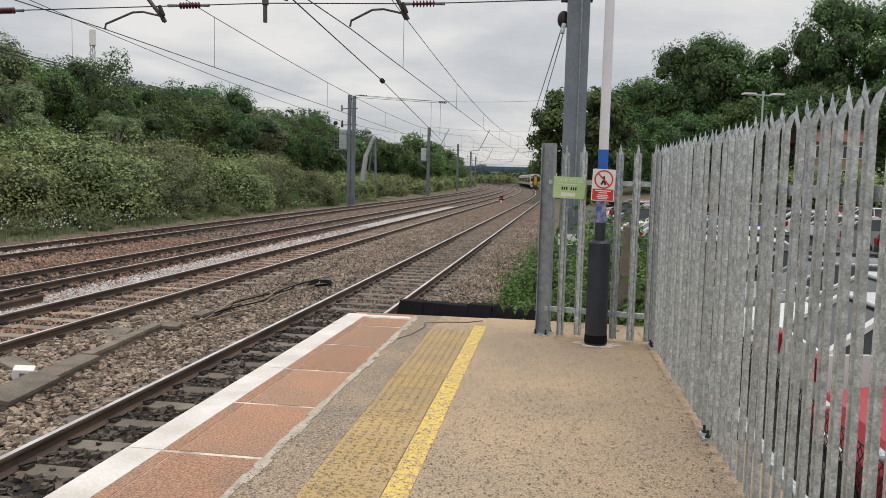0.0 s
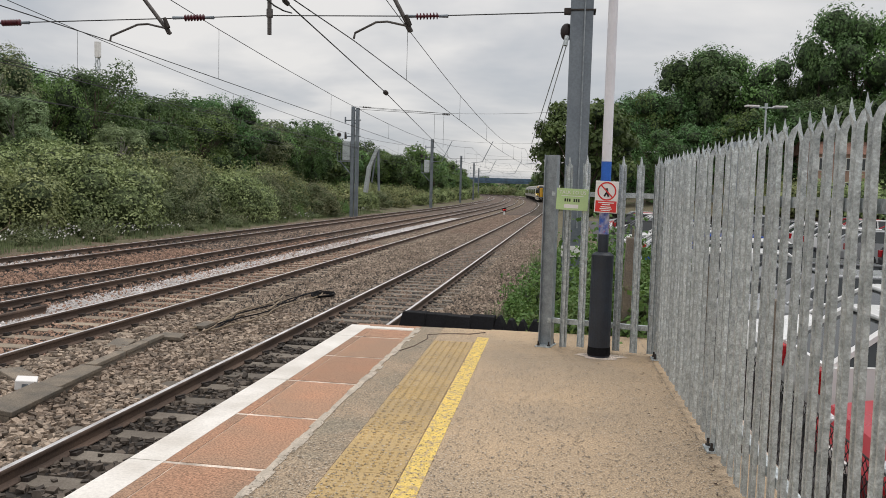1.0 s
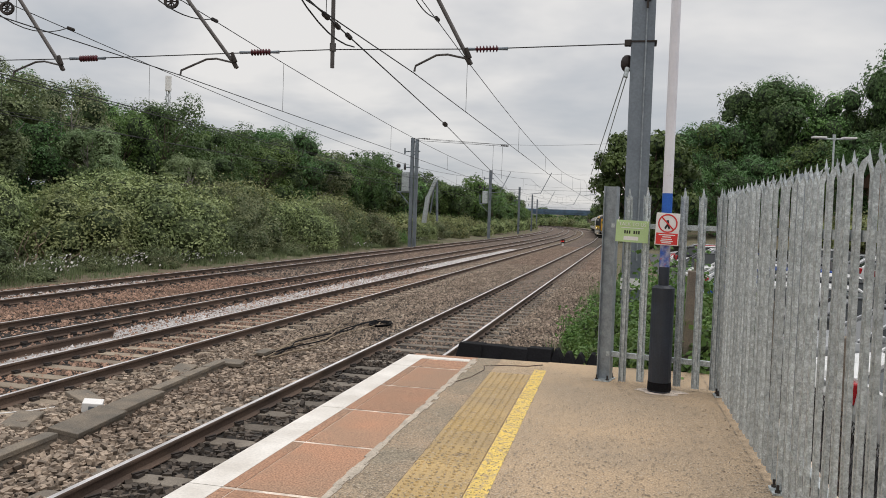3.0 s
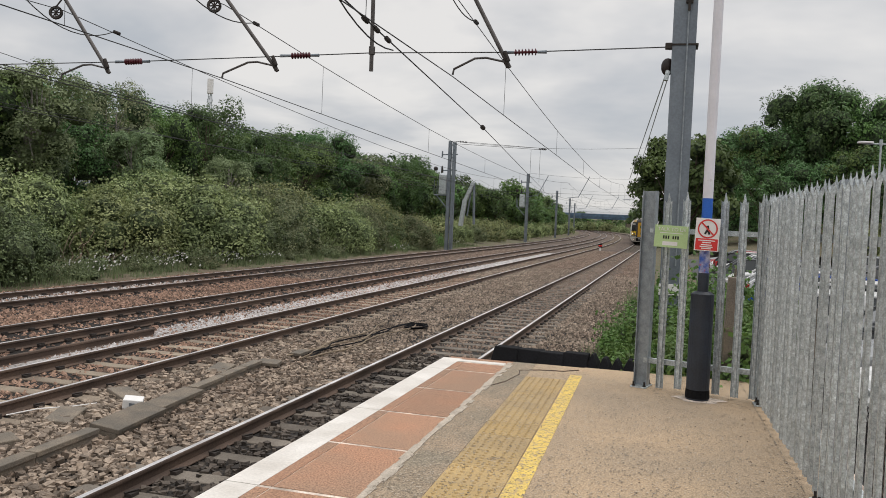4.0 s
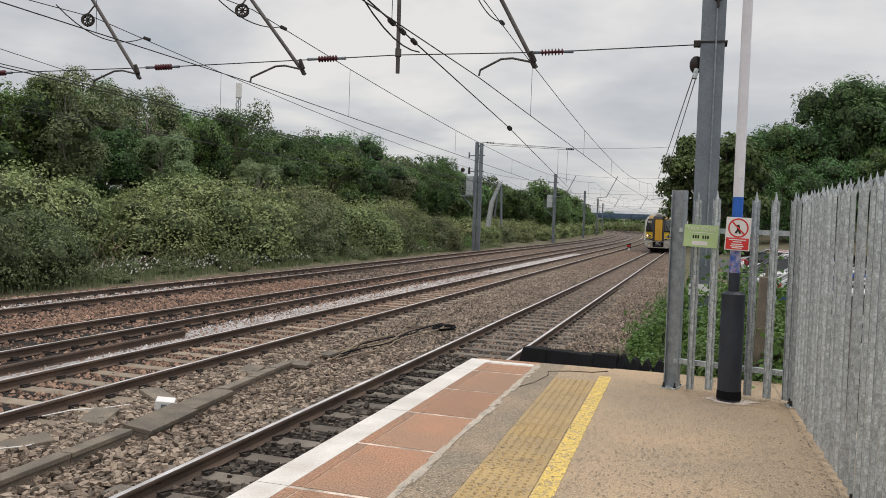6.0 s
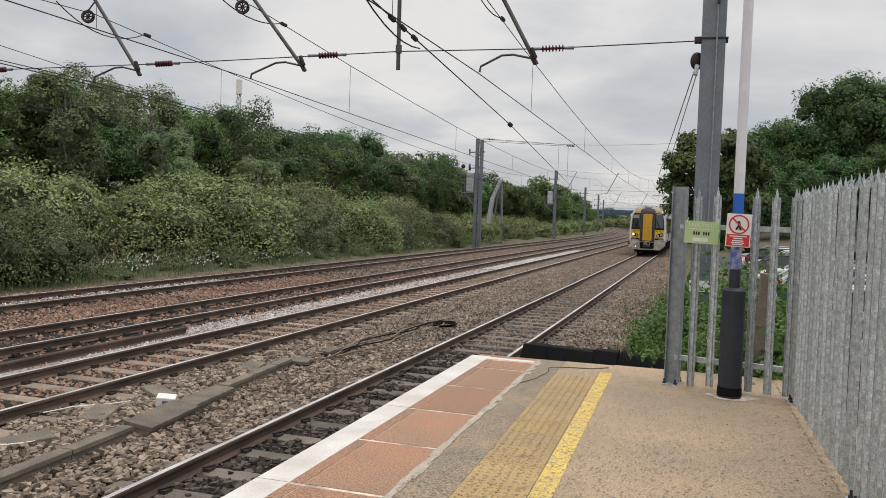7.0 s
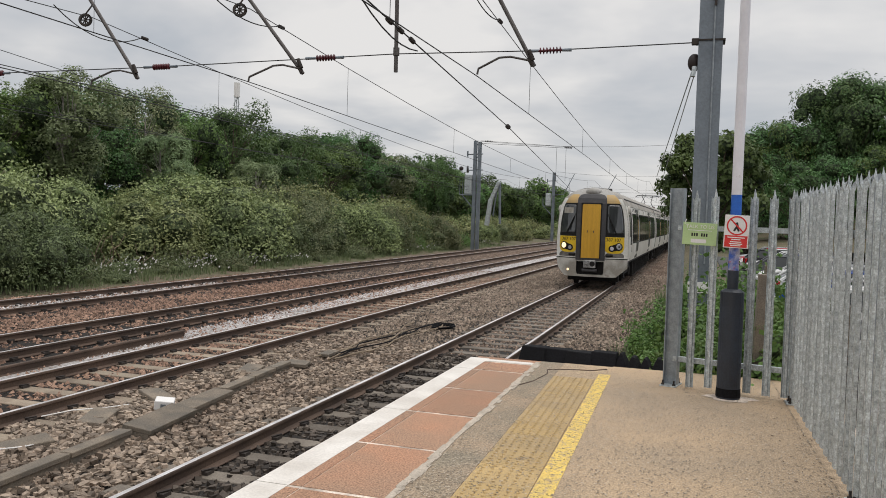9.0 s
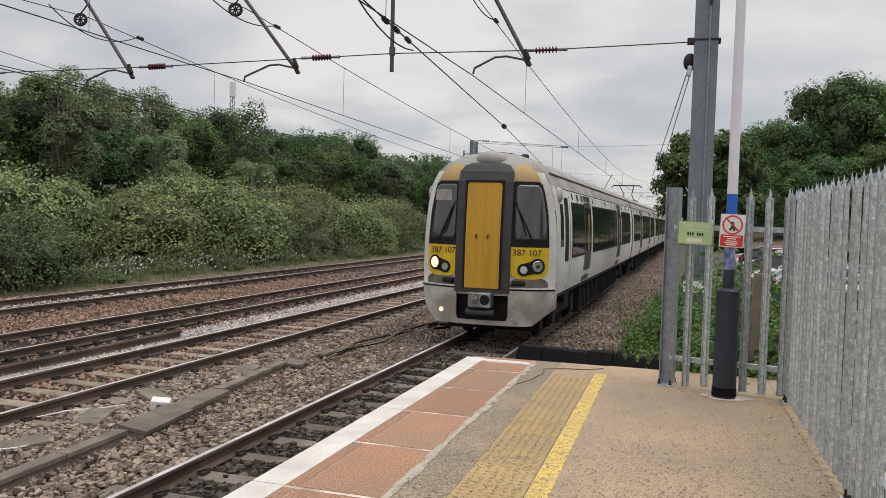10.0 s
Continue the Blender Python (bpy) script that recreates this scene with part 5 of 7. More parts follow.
# ground signal by the curve
x, y, _ = way(88, -7.2)
g = thing("ground_signal", "small red-lit ground signal beside the track", "signal", at=pose(x, y, -1.05) @ Matrix.Scale(0.72, 4))
bm = bmesh.new(); box(bm, -0.28, 0.28, -0.15, 0.15, 0.45, 1.0, bev=0.05); part("head", bm, M["rubber"], g)
bm = bmesh.new(); box(bm, -0.12, 0.12, -0.1, 0.1, 0.0, 0.5); part("stand", bm, M["sign_white"], g)
for dx in (-0.12, 0.12):
    bm = bmesh.new(); rod(bm, (dx, -0.15, 0.72), (dx, -0.18, 0.72), 0.08, n=10); part("lamp", bm, glow("signal_red", (1.0, 0.05, 0.04), 0.5), g)


# ---------- the train ----------
def fy(x, z):
    """The cab front: rounded in plan, raked back above the waist."""
    k = min(1.0, abs(x) / 1.40)
    return -10.2 + 0.50 * k ** 2.8 + 0.16 * max(0.0, (z - 1.9) / 1.9) ** 1.5 + 0.30 * max(0.0, (z - 3.25) / 0.5) ** 2


def halfw(z):
    pts = [(0.2, 1.16), (0.5, 1.25), (0.9, 1.335), (1.2, 1.375), (1.6, 1.39), (2.1, 1.38), (2.6, 1.345), (3.0, 1.28), (3.2, 1.22), (3.45, 1.09), (3.63, 0.89), (3.76, 0.64), (3.85, 0.36), (3.88, 0.02)]
    for (a, wa), (b, wb) in zip(pts, pts[1:]):
        if z <= b:
            return wa + (wb - wa) * (z - a) / (b - a)
    return 0.02


TM = dict(
    body=mat("train_white", (0.78, 0.77, 0.735), 0.36, tint=(0.65, 0.63, 0.575), var=0.08, scale=0.9, fine=14, bump=0.02, spots=((0.52, 0.47, 0.39), 1.6, 0.64)),
    # dirty grey with the shade of a recess mixed into the colour
    recess=mat("train_recess", (0.20, 0.185, 0.165), 0.6, tint=(0.11, 0.10, 0.09), var=0.3, scale=5, fine=40, bump=0.05),
    skirt=mat("train_skirt", (0.56, 0.54, 0.50), 0.45, tint=(0.30, 0.275, 0.235), var=0.22, scale=2.2, fine=60, bump=0.05, spots=((0.16, 0.13, 0.10), 3.5, 0.66)),
    roof=mat("train_roof", (0.37, 0.36, 0.34), 0.6, tint=(0.27, 0.24, 0.20), var=0.15, scale=1.2, fine=20, bump=0.05),
    orange=mat("train_orange", (0.66, 0.36, 0.025), 0.5, tint=(0.56, 0.30, 0.02), var=0.12, scale=3, fine=45, bump=0.05, spots=((0.36, 0.18, 0.03), 10, 0.66)),
    yellow=mat("train_yellow", (0.82, 0.54, 0.02), 0.4, tint=(0.74, 0.48, 0.02), var=0.06, scale=3, bump=0.02),
    tan=mat("train_tan", (0.52, 0.34, 0.12), 0.5, tint=(0.44, 0.31, 0.16), var=0.1, scale=2, bump=0.03),
    dark=mat("train_dark", (0.055, 0.052, 0.055), 0.55, tint=(0.035, 0.033, 0.035), var=0.2, scale=4, bump=0.05, spots=((0.20, 0.19, 0.19), 7, 0.73)),
    black=mat("train_black", (0.010, 0.010, 0.010), 0.6, tint=(0.016, 0.014, 0.013), var=0.2, scale=4, bump=0.1, spec=0.25),
    under=mat("train_under", (0.013, 0.011, 0.010), 0.9, tint=(0.006, 0.005, 0.005), var=0.3, scale=3, fine=20, bump=0.3),
    door=mat("train_door", (0.075, 0.08, 0.07), 0.4, tint=(0.055, 0.06, 0.05), var=0.1, scale=2, bump=0.02),
    glass=glassmat("train_glass", (0.02, 0.022, 0.024)),
    screen=glassmat("train_screen", (0.045, 0.048, 0.052), 0.05, 1.0),
    lamp_on=glow("train_lamp_on", (1.0, 0.74, 0.46), 1.1),
    lamp_dim=glow("train_lamp_dim", (0.30, 0.30, 0.30), 0.06),
    lamp_cap=mat("train_lamp_cap", (0.62, 0.60, 0.64), 0.25, var=0.1, bump=0.0),
    chrome=mat("train_chrome", (0.55, 0.55, 0.55), 0.3, metal=0.8, bump=0.0),
)

# vertical streaks of wear on the gangway door
for nd in TM["orange"].node_tree.nodes:
    if nd.type == "TEX_COORD":
        mp = TM["orange"].node_tree.nodes.new("ShaderNodeMapping")
        mp.inputs["Scale"].default_value = (3.0, 1.0, 0.12)
        for ln in list(nd.outputs["Object"].links):
            to = ln.to_socket
            TM["orange"].node_tree.links.new(mp.outputs[0], to)
        TM["orange"].node_tree.links.new(nd.outputs["Object"], mp.inputs[0])
        break


def grid(bm, rows, off, thick=0.0, fn=fy):
    """A panel that follows the cab front; rows are (z, left x, right x)."""
    n = 9
    lines = []
    for z, a, b in rows:
        lines.append([bm.verts.new((a + (b - a) * i / n, fn(a + (b - a) * i / n, z) - off, z)) for i in range(n + 1)])
    fs = []
    for p, q in zip(lines, lines[1:]):
        for i in range(n):
            fs.append(bm.faces.new((p[i], p[i + 1], q[i + 1], q[i])))
    if thick:
        bmesh.ops.recalc_face_normals(bm, faces=fs)
        bmesh.ops.solidify(bm, geom=fs, thickness=thick)
    return bm


def facing(bm, sx, cx, z, d0, d1, r0, r1):
    """A round lamp part set square to the curved cab front."""
    p = Vector((sx * cx, fy(cx, z), z))
    n = Vector((sx * (fy(cx + 0.05, z) - fy(cx - 0.05, z)) / 0.1, -1, 0)).normalized()
    return rod(bm, p + n * d0, p + n * d1, r0, r1, 20)


def zrows(z0, z1, left, right, n=8, rtop=0.0, rbot=0.0):
    """Rows of a panel with rounded corners."""
    out = []
    for i in range(n + 1):
        k = 0.5 - 0.5 * math.cos(math.pi * i / n)
        z = z0 + (z1 - z0) * k
        a, b = left(z) if callable(left) else left, right(z) if callable(right) else right
        ins = 0.0
        if rtop and z > z1 - rtop:
            d = (z - (z1 - rtop)) / rtop
            ins = rtop * (1 - math.sqrt(max(0.0, 1 - d * d)))
        if rbot and z < z0 + rbot:
            d = ((z0 + rbot) - z) / rbot
            ins = rbot * (1 - math.sqrt(max(0.0, 1 - d * d)))
        out.append((z, a + ins, b - ins))
    return out


SEC = [(1.31, 1.00), (1.375, 1.25), (1.40, 1.6), (1.40, 2.1), (1.375, 2.6), (1.325, 3.0), (1.275, 3.2)]
ROOFSEC = [(1.275, 3.2), (1.15, 3.45), (0.94, 3.63), (0.68, 3.76), (0.38, 3.85), (0.0, 3.88)]


def loft(bm, sections):
    rows = [[bm.verts.new(p) for p in s] for s in sections]
    for a, b in zip(rows, rows[1:]):
        for i in range(len(a) - 1):
            bm.faces.new((a[i], a[i + 1], b[i + 1], b[i]))
    return rows


def carriage(cab):
    t = thing("train_carriage", "white electric train driving carriage with yellow-orange front" if cab else "white electric train carriage with dark doors and windows", "train carriage", "train")
    y0, y1 = (-9.6 if cab else -9.98), 9.98
    # sides
    for sx in (-1, 1):
        bm = bmesh.new()
        ys = [y0, y1]
        secs = [[(sx * x, y, z) for x, z in SEC] for y in ys]
        if cab:
            secs.insert(0, [(sx * min(halfw(z) + 0.005, x), fy(halfw(z), z), z) for x, z in SEC])
        loft(bm, secs)
        bmesh.ops.recalc_face_normals(bm, faces=bm.faces[:])
        part("body_side", bm, TM["body"], t, smooth=True)
    bm = bmesh.new()
    full = [(-x, z) for x, z in ROOFSEC] + [(x, z) for x, z in ROOFSEC[-2::-1]]
    secs = [[(x, y, z) for x, z in full] for y in (y0, y1)]
    if cab:
        secs.insert(0, [(math.copysign(min(halfw(z), abs(x)), x), fy(x, z), z) for x, z in full])
    loft(bm, secs)
    part("roof", bm, TM["roof"], t, "dirty grey roof", smooth=True)
    for y in ([y1] if cab else [y0, y1]):
        bm = bmesh.new()
        ring = [(-x, z) for x, z in SEC] + full[1:-1] + [(x, z) for x, z in SEC[::-1]]
        bm.faces.new([bm.verts.new((x, y, z)) for x, z in ring])
        part("end_wall", bm, TM["dark"], t)
        bm = bmesh.new()
        box(bm, -0.55, 0.55, y - 0.21 if y < 0 else y, y if y < 0 else y + 0.21, 1.0, 3.2, bev=0.03)
        part("gangway", bm, TM["black"], t)
    bm = bmesh.new()
    box(bm, -1.3, 1.3, y0, y1, 0.93, 1.02)
    box(bm, -1.0, 1.0, y0 + 0.3, y1 - 0.2, 0.62, 0.93)
    part("floor_pan", bm, TM["under"], t)
    # side windows and doors, as (from, to, kind)
    plan = [(-7.75, -5.7, "w"), (-5.6, -4.3, "d"), (-3.95, 2.9, "w"), (3.15, 4.5, "d"), (4.8, 8.9, "w")] if cab else [(-9.2, -5.1, "w"), (-4.75, -3.35, "d"), (-3.0, 2.9, "w"), (3.25, 4.65, "d"), (5.0, 9.2, "w")]

    def sidex(z):
        for (xa, za), (xb, zb) in zip(SEC, SEC[1:]):
            if za <= z <= zb:
                return xa + (xb - xa) * (z - za) / (zb - za)
        return 1.30

    def flush(name, a, b, z0, z1, off, material, sx, parent, n=6):
        bm = bmesh.new()
        rows = []
        for i in range(n + 1):
            z = z0 + (z1 - z0) * i / n
            rows.append([bm.verts.new((sx * (sidex(z) + off), y, z)) for y in (a, b)])
        fs = [bm.faces.new((p[0], p[1], q[1], q[0])) for p, q in zip(rows, rows[1:])]
        bmesh.ops.recalc_face_normals(bm, faces=fs)
        bmesh.ops.solidify(bm, geom=fs, thickness=0.012)
        return part(name, bm, material, parent)

    for sx in (-1, 1):
        for a, b, kind in plan:
            if kind == "w":
                flush("window_band", a, b, 1.70, 2.93, 0.012, TM["black"], sx, t)
                n = max(1, round((b - a) / 1.5))
                for i in range(n):
                    p, q = a + (b - a) * i / n, a + (b - a) * (i + 1) / n
                    flush("window_pane", p + 0.05, q - 0.05, 1.75, 2.58 if i % 2 else 2.88, 0.02, TM["glass"], sx, t)
                    if i % 2:
                        flush("window_pane", p + 0.05, q - 0.05, 2.62, 2.88, 0.02, TM["glass"], sx, t)
                for y in (a + 0.25, (a + b) / 2, b - 0.25):
                    flush("vent", y - 0.09, y + 0.09, 2.99, 3.13, 0.008, TM["dark"], sx, t, 1)
            else:
                d = flush("door", a, b, 1.03, 3.14, 0.010, TM["door"], sx, t)
                m = (a + b) / 2
                for p, q in ((a + 0.12, m - 0.10), (m + 0.10, b - 0.12)):
                    flush("door_window", p, q, 1.75, 2.85, 0.018, TM["glass"], sx, d)
                flush("door_seam", m - 0.01, m + 0.01, 1.05, 3.05, 0.016, TM["black"], sx, d)
                bm = bmesh.new()
                for y in (m - 0.06, m + 0.06):
                    rod(bm, (sx * 1.42, y, 1.8), (sx * 1.39, y, 2.7), 0.009, n=6)
                part("handrail", bm, TM["tan"], d)
        flush("cantrail_stripe", y0, y1, 3.175, 3.19, 0.008, TM["dark"], sx, t, 1)
    # bogies and underframe
    for by in (-7.0, 7.0):
        bm = bmesh.new()
        for sx in (-1, 1):
            box(bm, sx * 1.0 - 0.09, sx * 1.0 + 0.09, by - 1.65, by + 1.65, 0.42, 0.66, bev=0.02)
            for ay in (-1.3, 1.3):
                box(bm, sx * 1.0 - 0.14, sx * 1.0 + 0.14, by + ay - 0.22, by + ay + 0.22, 0.30, 0.72, bev=0.02)
                rod(bm, (sx * 1.05, by + ay, 0.70), (sx * 1.05, by + ay, 0.95), 0.12, n=10)
            rod(bm, (sx * 1.06, by - 0.5, 0.55), (sx * 1.06, by + 0.5, 0.9), 0.05)
            box(bm, sx * 1.0 - 0.2, sx * 1.0 + 0.2, by - 0.35, by + 0.35, 0.66, 0.95, bev=0.02)
        box(bm, -0.95, 0.95, by - 0.3, by + 0.3, 0.45, 0.75)
        bo = part("bogie", bm, TM["under"], t)
        for ay in (-1.3, 1.3):
            for sx in (-1, 1):
                bm = bmesh.new()
                rod(bm, (sx * 0.70, by + ay, 0.42), (sx * 0.83, by + ay, 0.42), 0.42, n=24)
                part("wheel", bm, TM["under"], bo)
    ru = random.Random(3)
    for k, (a, b) in enumerate(((-4.9, -3.4), (-3.2, -1.4), (-1.2, 0.9), (1.1, 2.6), (2.8, 4.9))):
        bm = bmesh.new()
        h = ru.uniform(0.16, 0.28)
        box(bm, -1.22, 1.22, a, b, h, 0.95, bev=0.03)
        ec = part("equipment_case", bm, TM["under"], t)
        for y in np.arange(a + 0.15, b - 0.1, 0.3):
            bm = bmesh.new()
            box(bm, -1.25, 1.25, y, y + 0.05, h + 0.08, 0.88)
            part("case_rib", bm, TM["under"], ec)
    bm = bmesh.new()
    for y in (-7.5, -4.0, 0.0, 4.0, 7.5):
        box(bm, -0.36, 0.36, y - 1.1, y + 1.1, 3.80, 3.90, bev=0.02)
    part("roof_equipment", bm, TM["roof"], t)
    bm = bmesh.new()
    for sx in (-1, 1):
        rod(bm, (sx * 1.16, y0, 3.45), (sx * 1.16, y1, 3.45), 0.022, n=6)
    part("gutter", bm, TM["dark"], t)
    if not cab:
        return t

    # the cab front
    bm = bmesh.new()
    zs = [1.0, 1.3, 1.6, 2.0, 2.4, 2.8, 3.05, 3.2, 3.33, 3.45]
    grid(bm, [(z, -halfw(z), halfw(z)) for z in zs], 0.0)
    part("cab_front", bm, TM["body"], t, "white cab end", smooth=True)
    bm = bmesh.new()
    grid(bm, [(z, -halfw(z), halfw(z)) for z in (3.45, 3.55, 3.63, 3.70, 3.76, 3.82, 3.86, 3.88)], 0.0)
    part("cab_roof", bm, TM["roof"], t, smooth=True)
    # painted and glazed panels, mirrored
    for sx in (-1, 1):
        def lr(a, b):
            return (lambda z: a(z) if callable(a) else a, lambda z: b(z) if callable(b) else b) if sx > 0 else (lambda z: -(b(z) if callable(b) else b), lambda z: -(a(z) if callable(a) else a))
        bm = bmesh.new(); l, r = lr(0.53, lambda z: halfw(z) - 0.13); grid(bm, zrows(3.25, 3.60, l, r, 8), 0.008, 0.008); part("upper_panel", bm, TM["tan"], t, "dirty orange panel")
        bm = bmesh.new(); l, r = lr(0.53, lambda z: halfw(z) - 0.13); grid(bm, zrows(1.97, 3.26, l, r, 8, 0.04), 0.012, 0.010); ws = part("windscreen_frame", bm, TM["black"], t)
        bm = bmesh.new(); l, r = lr(0.60, lambda z: halfw(z) - 0.17); grid(bm, zrows(2.10, 3.19, l, r, 8, 0.05, 0.05), 0.020, 0.008); part("windscreen", bm, TM["screen"], ws, smooth=True)
        bm = bmesh.new(); l, r = lr(0.53, lambda z: halfw(z) - 0.14); grid(bm, zrows(1.34, 1.965, l, r, 8, 0, 0.20), 0.010, 0.010); yp = part("yellow_panel", bm, TM["yellow"], t, "bright yellow panel")
        nx = sx * 0.86
        tx = text("387 107", 0.175, pose(nx, fy(nx, 1.86) - 0.036, 1.855, 90, 0, 12 * sx), M["ink"], t, 0.001)
        # lamp cluster
        bm = bmesh.new()
        for cx, rr in ((1.05, 0.16), (0.80, 0.13), (0.96, 0.135), (0.88, 0.13)):
            facing(bm, sx, cx, 1.60 - (1.05 - cx) * 0.3, -0.05, 0.026, rr, rr * 0.95)
        lc = part("lamp_cluster", bm, TM["black"], t)
        bm = bmesh.new(); facing(bm, sx, 1.05, 1.60, 0.02, 0.038, 0.118, 0.10); hl = part("headlamp", bm, TM["lamp_on"] if sx < 0 else TM["chrome"], lc)
        if sx > 0:
            bm = bmesh.new(); facing(bm, sx, 1.05, 1.595, 0.034, 0.046, 0.045, 0.03); part("bulb_shield", bm, TM["dark"], lc)
        bm = bmesh.new(); facing(bm, sx, 0.80, 1.525, 0.02, 0.036, 0.08, 0.07); part("marker_lamp", bm, TM["lamp_cap"] if sx > 0 else TM["lamp_dim"], lc)
        # wiper
        bm = bmesh.new()
        a, b = (0.66, 2.75), (0.98, 2.06)
        rod(bm, (sx * a[0], fy(a[0], a[1]) - 0.07, a[1]), (sx * b[0], fy(b[0], b[1]) - 0.06, b[1]), 0.016)
        rod(bm, (sx * 0.62, fy(0.62, 2.85) - 0.05, 2.85), (sx * 0.84, fy(0.84, 2.2) - 0.05, 2.2), 0.012)
        part("wiper", bm, TM["black"], t)
        # plate under the yellow with recess shade in its colour, and lower valance
        bm = bmesh.new(); l, r = lr(0.55, lambda z: halfw(z) - 0.12); grid(bm, zrows(1.17, 1.36, l, r, 5, 0.15), 0.006, 0.008); part("step_recess", bm, TM["recess"], t)
        bm = bmesh.new(); rod(bm, (sx * 0.60, fy(0.62, 1.2) - 0.03, 1.255), (sx * 0.84, fy(0.84, 1.2) - 0.01, 1.255), 0.055, 0.045, 8); part("jumper_socket", bm, TM["black"], t)
        bm = bmesh.new(); l, r = lr(lambda z: 0.53 - 0.10 * max(0.0, (0.62 - z) / 0.2) ** 2, lambda z: halfw(z) + 0.005 - 0.24 * max(0.0, (0.85 - z) / 0.43) ** 1.7); grid(bm, zrows(0.42, 1.15, l, r, 12), 0.03, 0.03); part("valance", bm, TM["skirt"], t, "dirty pale grey lower valance")
        bm = bmesh.new(); l, r = lr(0.45, lambda z: halfw(z) + 0.03); grid(bm, [(1.145, l(1.14), r(1.14)), (1.17, l(1.17), r(1.17))], 0.045, 0.05); part("bumper_lip", bm, TM["body"], t)
        # black strip that draws the shaded gap below the lip
        bm = bmesh.new(); l, r = lr(0.45, lambda z: halfw(z) + 0.02); grid(bm, [(1.112, l(1.11), r(1.11)), (1.146, l(1.14), r(1.14))], 0.037, 0.04); part("valance_gap", bm, TM["black"], t)
        # valance returns along the side
        bm = bmesh.new()
        loft(bm, [[(sx * (halfw(z) - 0.24 * max(0.0, (0.85 - z) / 0.43) ** 1.7), fy(halfw(z), z) - 0.02, z) for z in (0.50, 0.75, 1.12)], [(sx * 1.36, -9.42, z) for z in (0.74, 0.9, 1.12)]])
        part("valance_side", bm, TM["skirt"], t)
        # cab side window, door seam, mirror camera
        flush("cab_window", -9.35, -9.02, 1.98, 2.85, 0.012, TM["glass"], sx, t)
        flush("cab_door_window", -8.75, -8.3, 1.66, 3.0, 0.012, TM["black"], sx, t)
        flush("cab_door_seam", -8.05, -8.02, 1.05, 3.05, 0.006, TM["dark"], sx, t)
        bm = bmesh.new(); ball(bm, (sx * 1.31, -9.42, 3.02), 0.15, 12, (0.75, 1, 1.15)); part("mirror_camera", bm, TM["skirt"], t, smooth=True)
    bm = bmesh.new(); grid(bm, zrows(1.05, 3.62, -0.56, 0.56, 12, 0.24), 0.075, 0.075); part("gangway_surround", bm, TM["dark"], t, "scuffed dark grey gangway frame")
    bm = bmesh.new(); grid(bm, zrows(1.14, 3.22, -0.35, 0.35, 10, 0.03), 0.10, 0.03); gd = part("gangway_door", bm, TM["orange"], t, "weathered orange gangway door")
    for x in (-0.375, 0.375):
        bm = bmesh.new(); grid(bm, zrows(1.14, 3.25, x - 0.018, x + 0.018, 6), 0.105, 0.03); part("door_edge", bm, TM["black"], gd)
    bm = bmesh.new(); grid(bm, zrows(3.225, 3.27, -0.40, 0.40, 2), 0.11, 0.04); part("door_edge", bm, TM["black"], gd)
    for x in (-0.13, 0.11):
        bm = bmesh.new(); box(bm, x - 0.012, x + 0.012, -10.33, -10.30, 2.12, 2.20); part("latch", bm, TM["dark"], gd)
    bm = bmesh.new(); grid(bm, zrows(2.86, 3.08, -1.10, -0.72, 3), 0.024, 0.006); part("destination_display", bm, TM["skirt"], t)
    bm = bmesh.new(); ball(bm, (0, fy(0, 3.70) + 0.12, 3.70), 0.34, 18, (1.0, 0.8, 0.55)); part("roof_dome", bm, TM["roof"], t, smooth=True)
    bm = bmesh.new(); grid(bm, zrows(0.41, 0.50, -0.95, 0.95, 5, 0, 0.05), 0.034, 0.03); part("valance_lip", bm, TM["skirt"], t)
    bm = bmesh.new(); box(bm, -0.56, 0.56, -9.98, -9.6, 0.46, 1.15); part("coupler_recess", bm, TM["black"], t)
    bm = bmesh.new()
    box(bm, -0.23, 0.23, -10.42, -10.10, 0.76, 1.06, bev=0.02)
    rod(bm, (-0.10, -10.43, 0.92), (-0.10, -10.47, 0.92), 0.085, 0.07, 16)
    rod(bm, (-0.10, -10.46, 0.92), (-0.10, -10.52, 0.92), 0.045, 0.02, 12)
    co = part("coupler", bm, TM["chrome"], t, "grey steel automatic coupler")
    bm = bmesh.new(); rod(bm, (0.115, -10.42, 0.92), (0.115, -10.432, 0.92), 0.10, n=16); part("coupler_cup", bm, TM["black"], co)
    bm = bmesh.new(); rod(bm, (-0.28, -10.32, 0.66), (0.28, -10.32, 0.66), 0.065, n=12); part("electrical_head", bm, TM["dark"], co)
    # added glowing disc that stands in for a bright reflection on the valance
    bm = bmesh.new(); rod(bm, (-0.86, fy(0.86, 0.66) - 0.03, 0.66), (-0.86, fy(0.86, 0.66) - 0.055, 0.66), 0.045, n=12); part("marker_lamp", bm, TM["lamp_on"], t)
    bm = bmesh.new()
    box(bm, -1.0, 1.0, -9.2, -8.9, 0.2, 0.9)
    part("obstacle_deflector", bm, TM["under"], t)
    bm = bmesh.new(); box(bm, 0.52, 0.64, -9.3, -9.1, 3.68, 3.86, bev=0.02); part("horn", bm, TM["dark"], t)
    return t


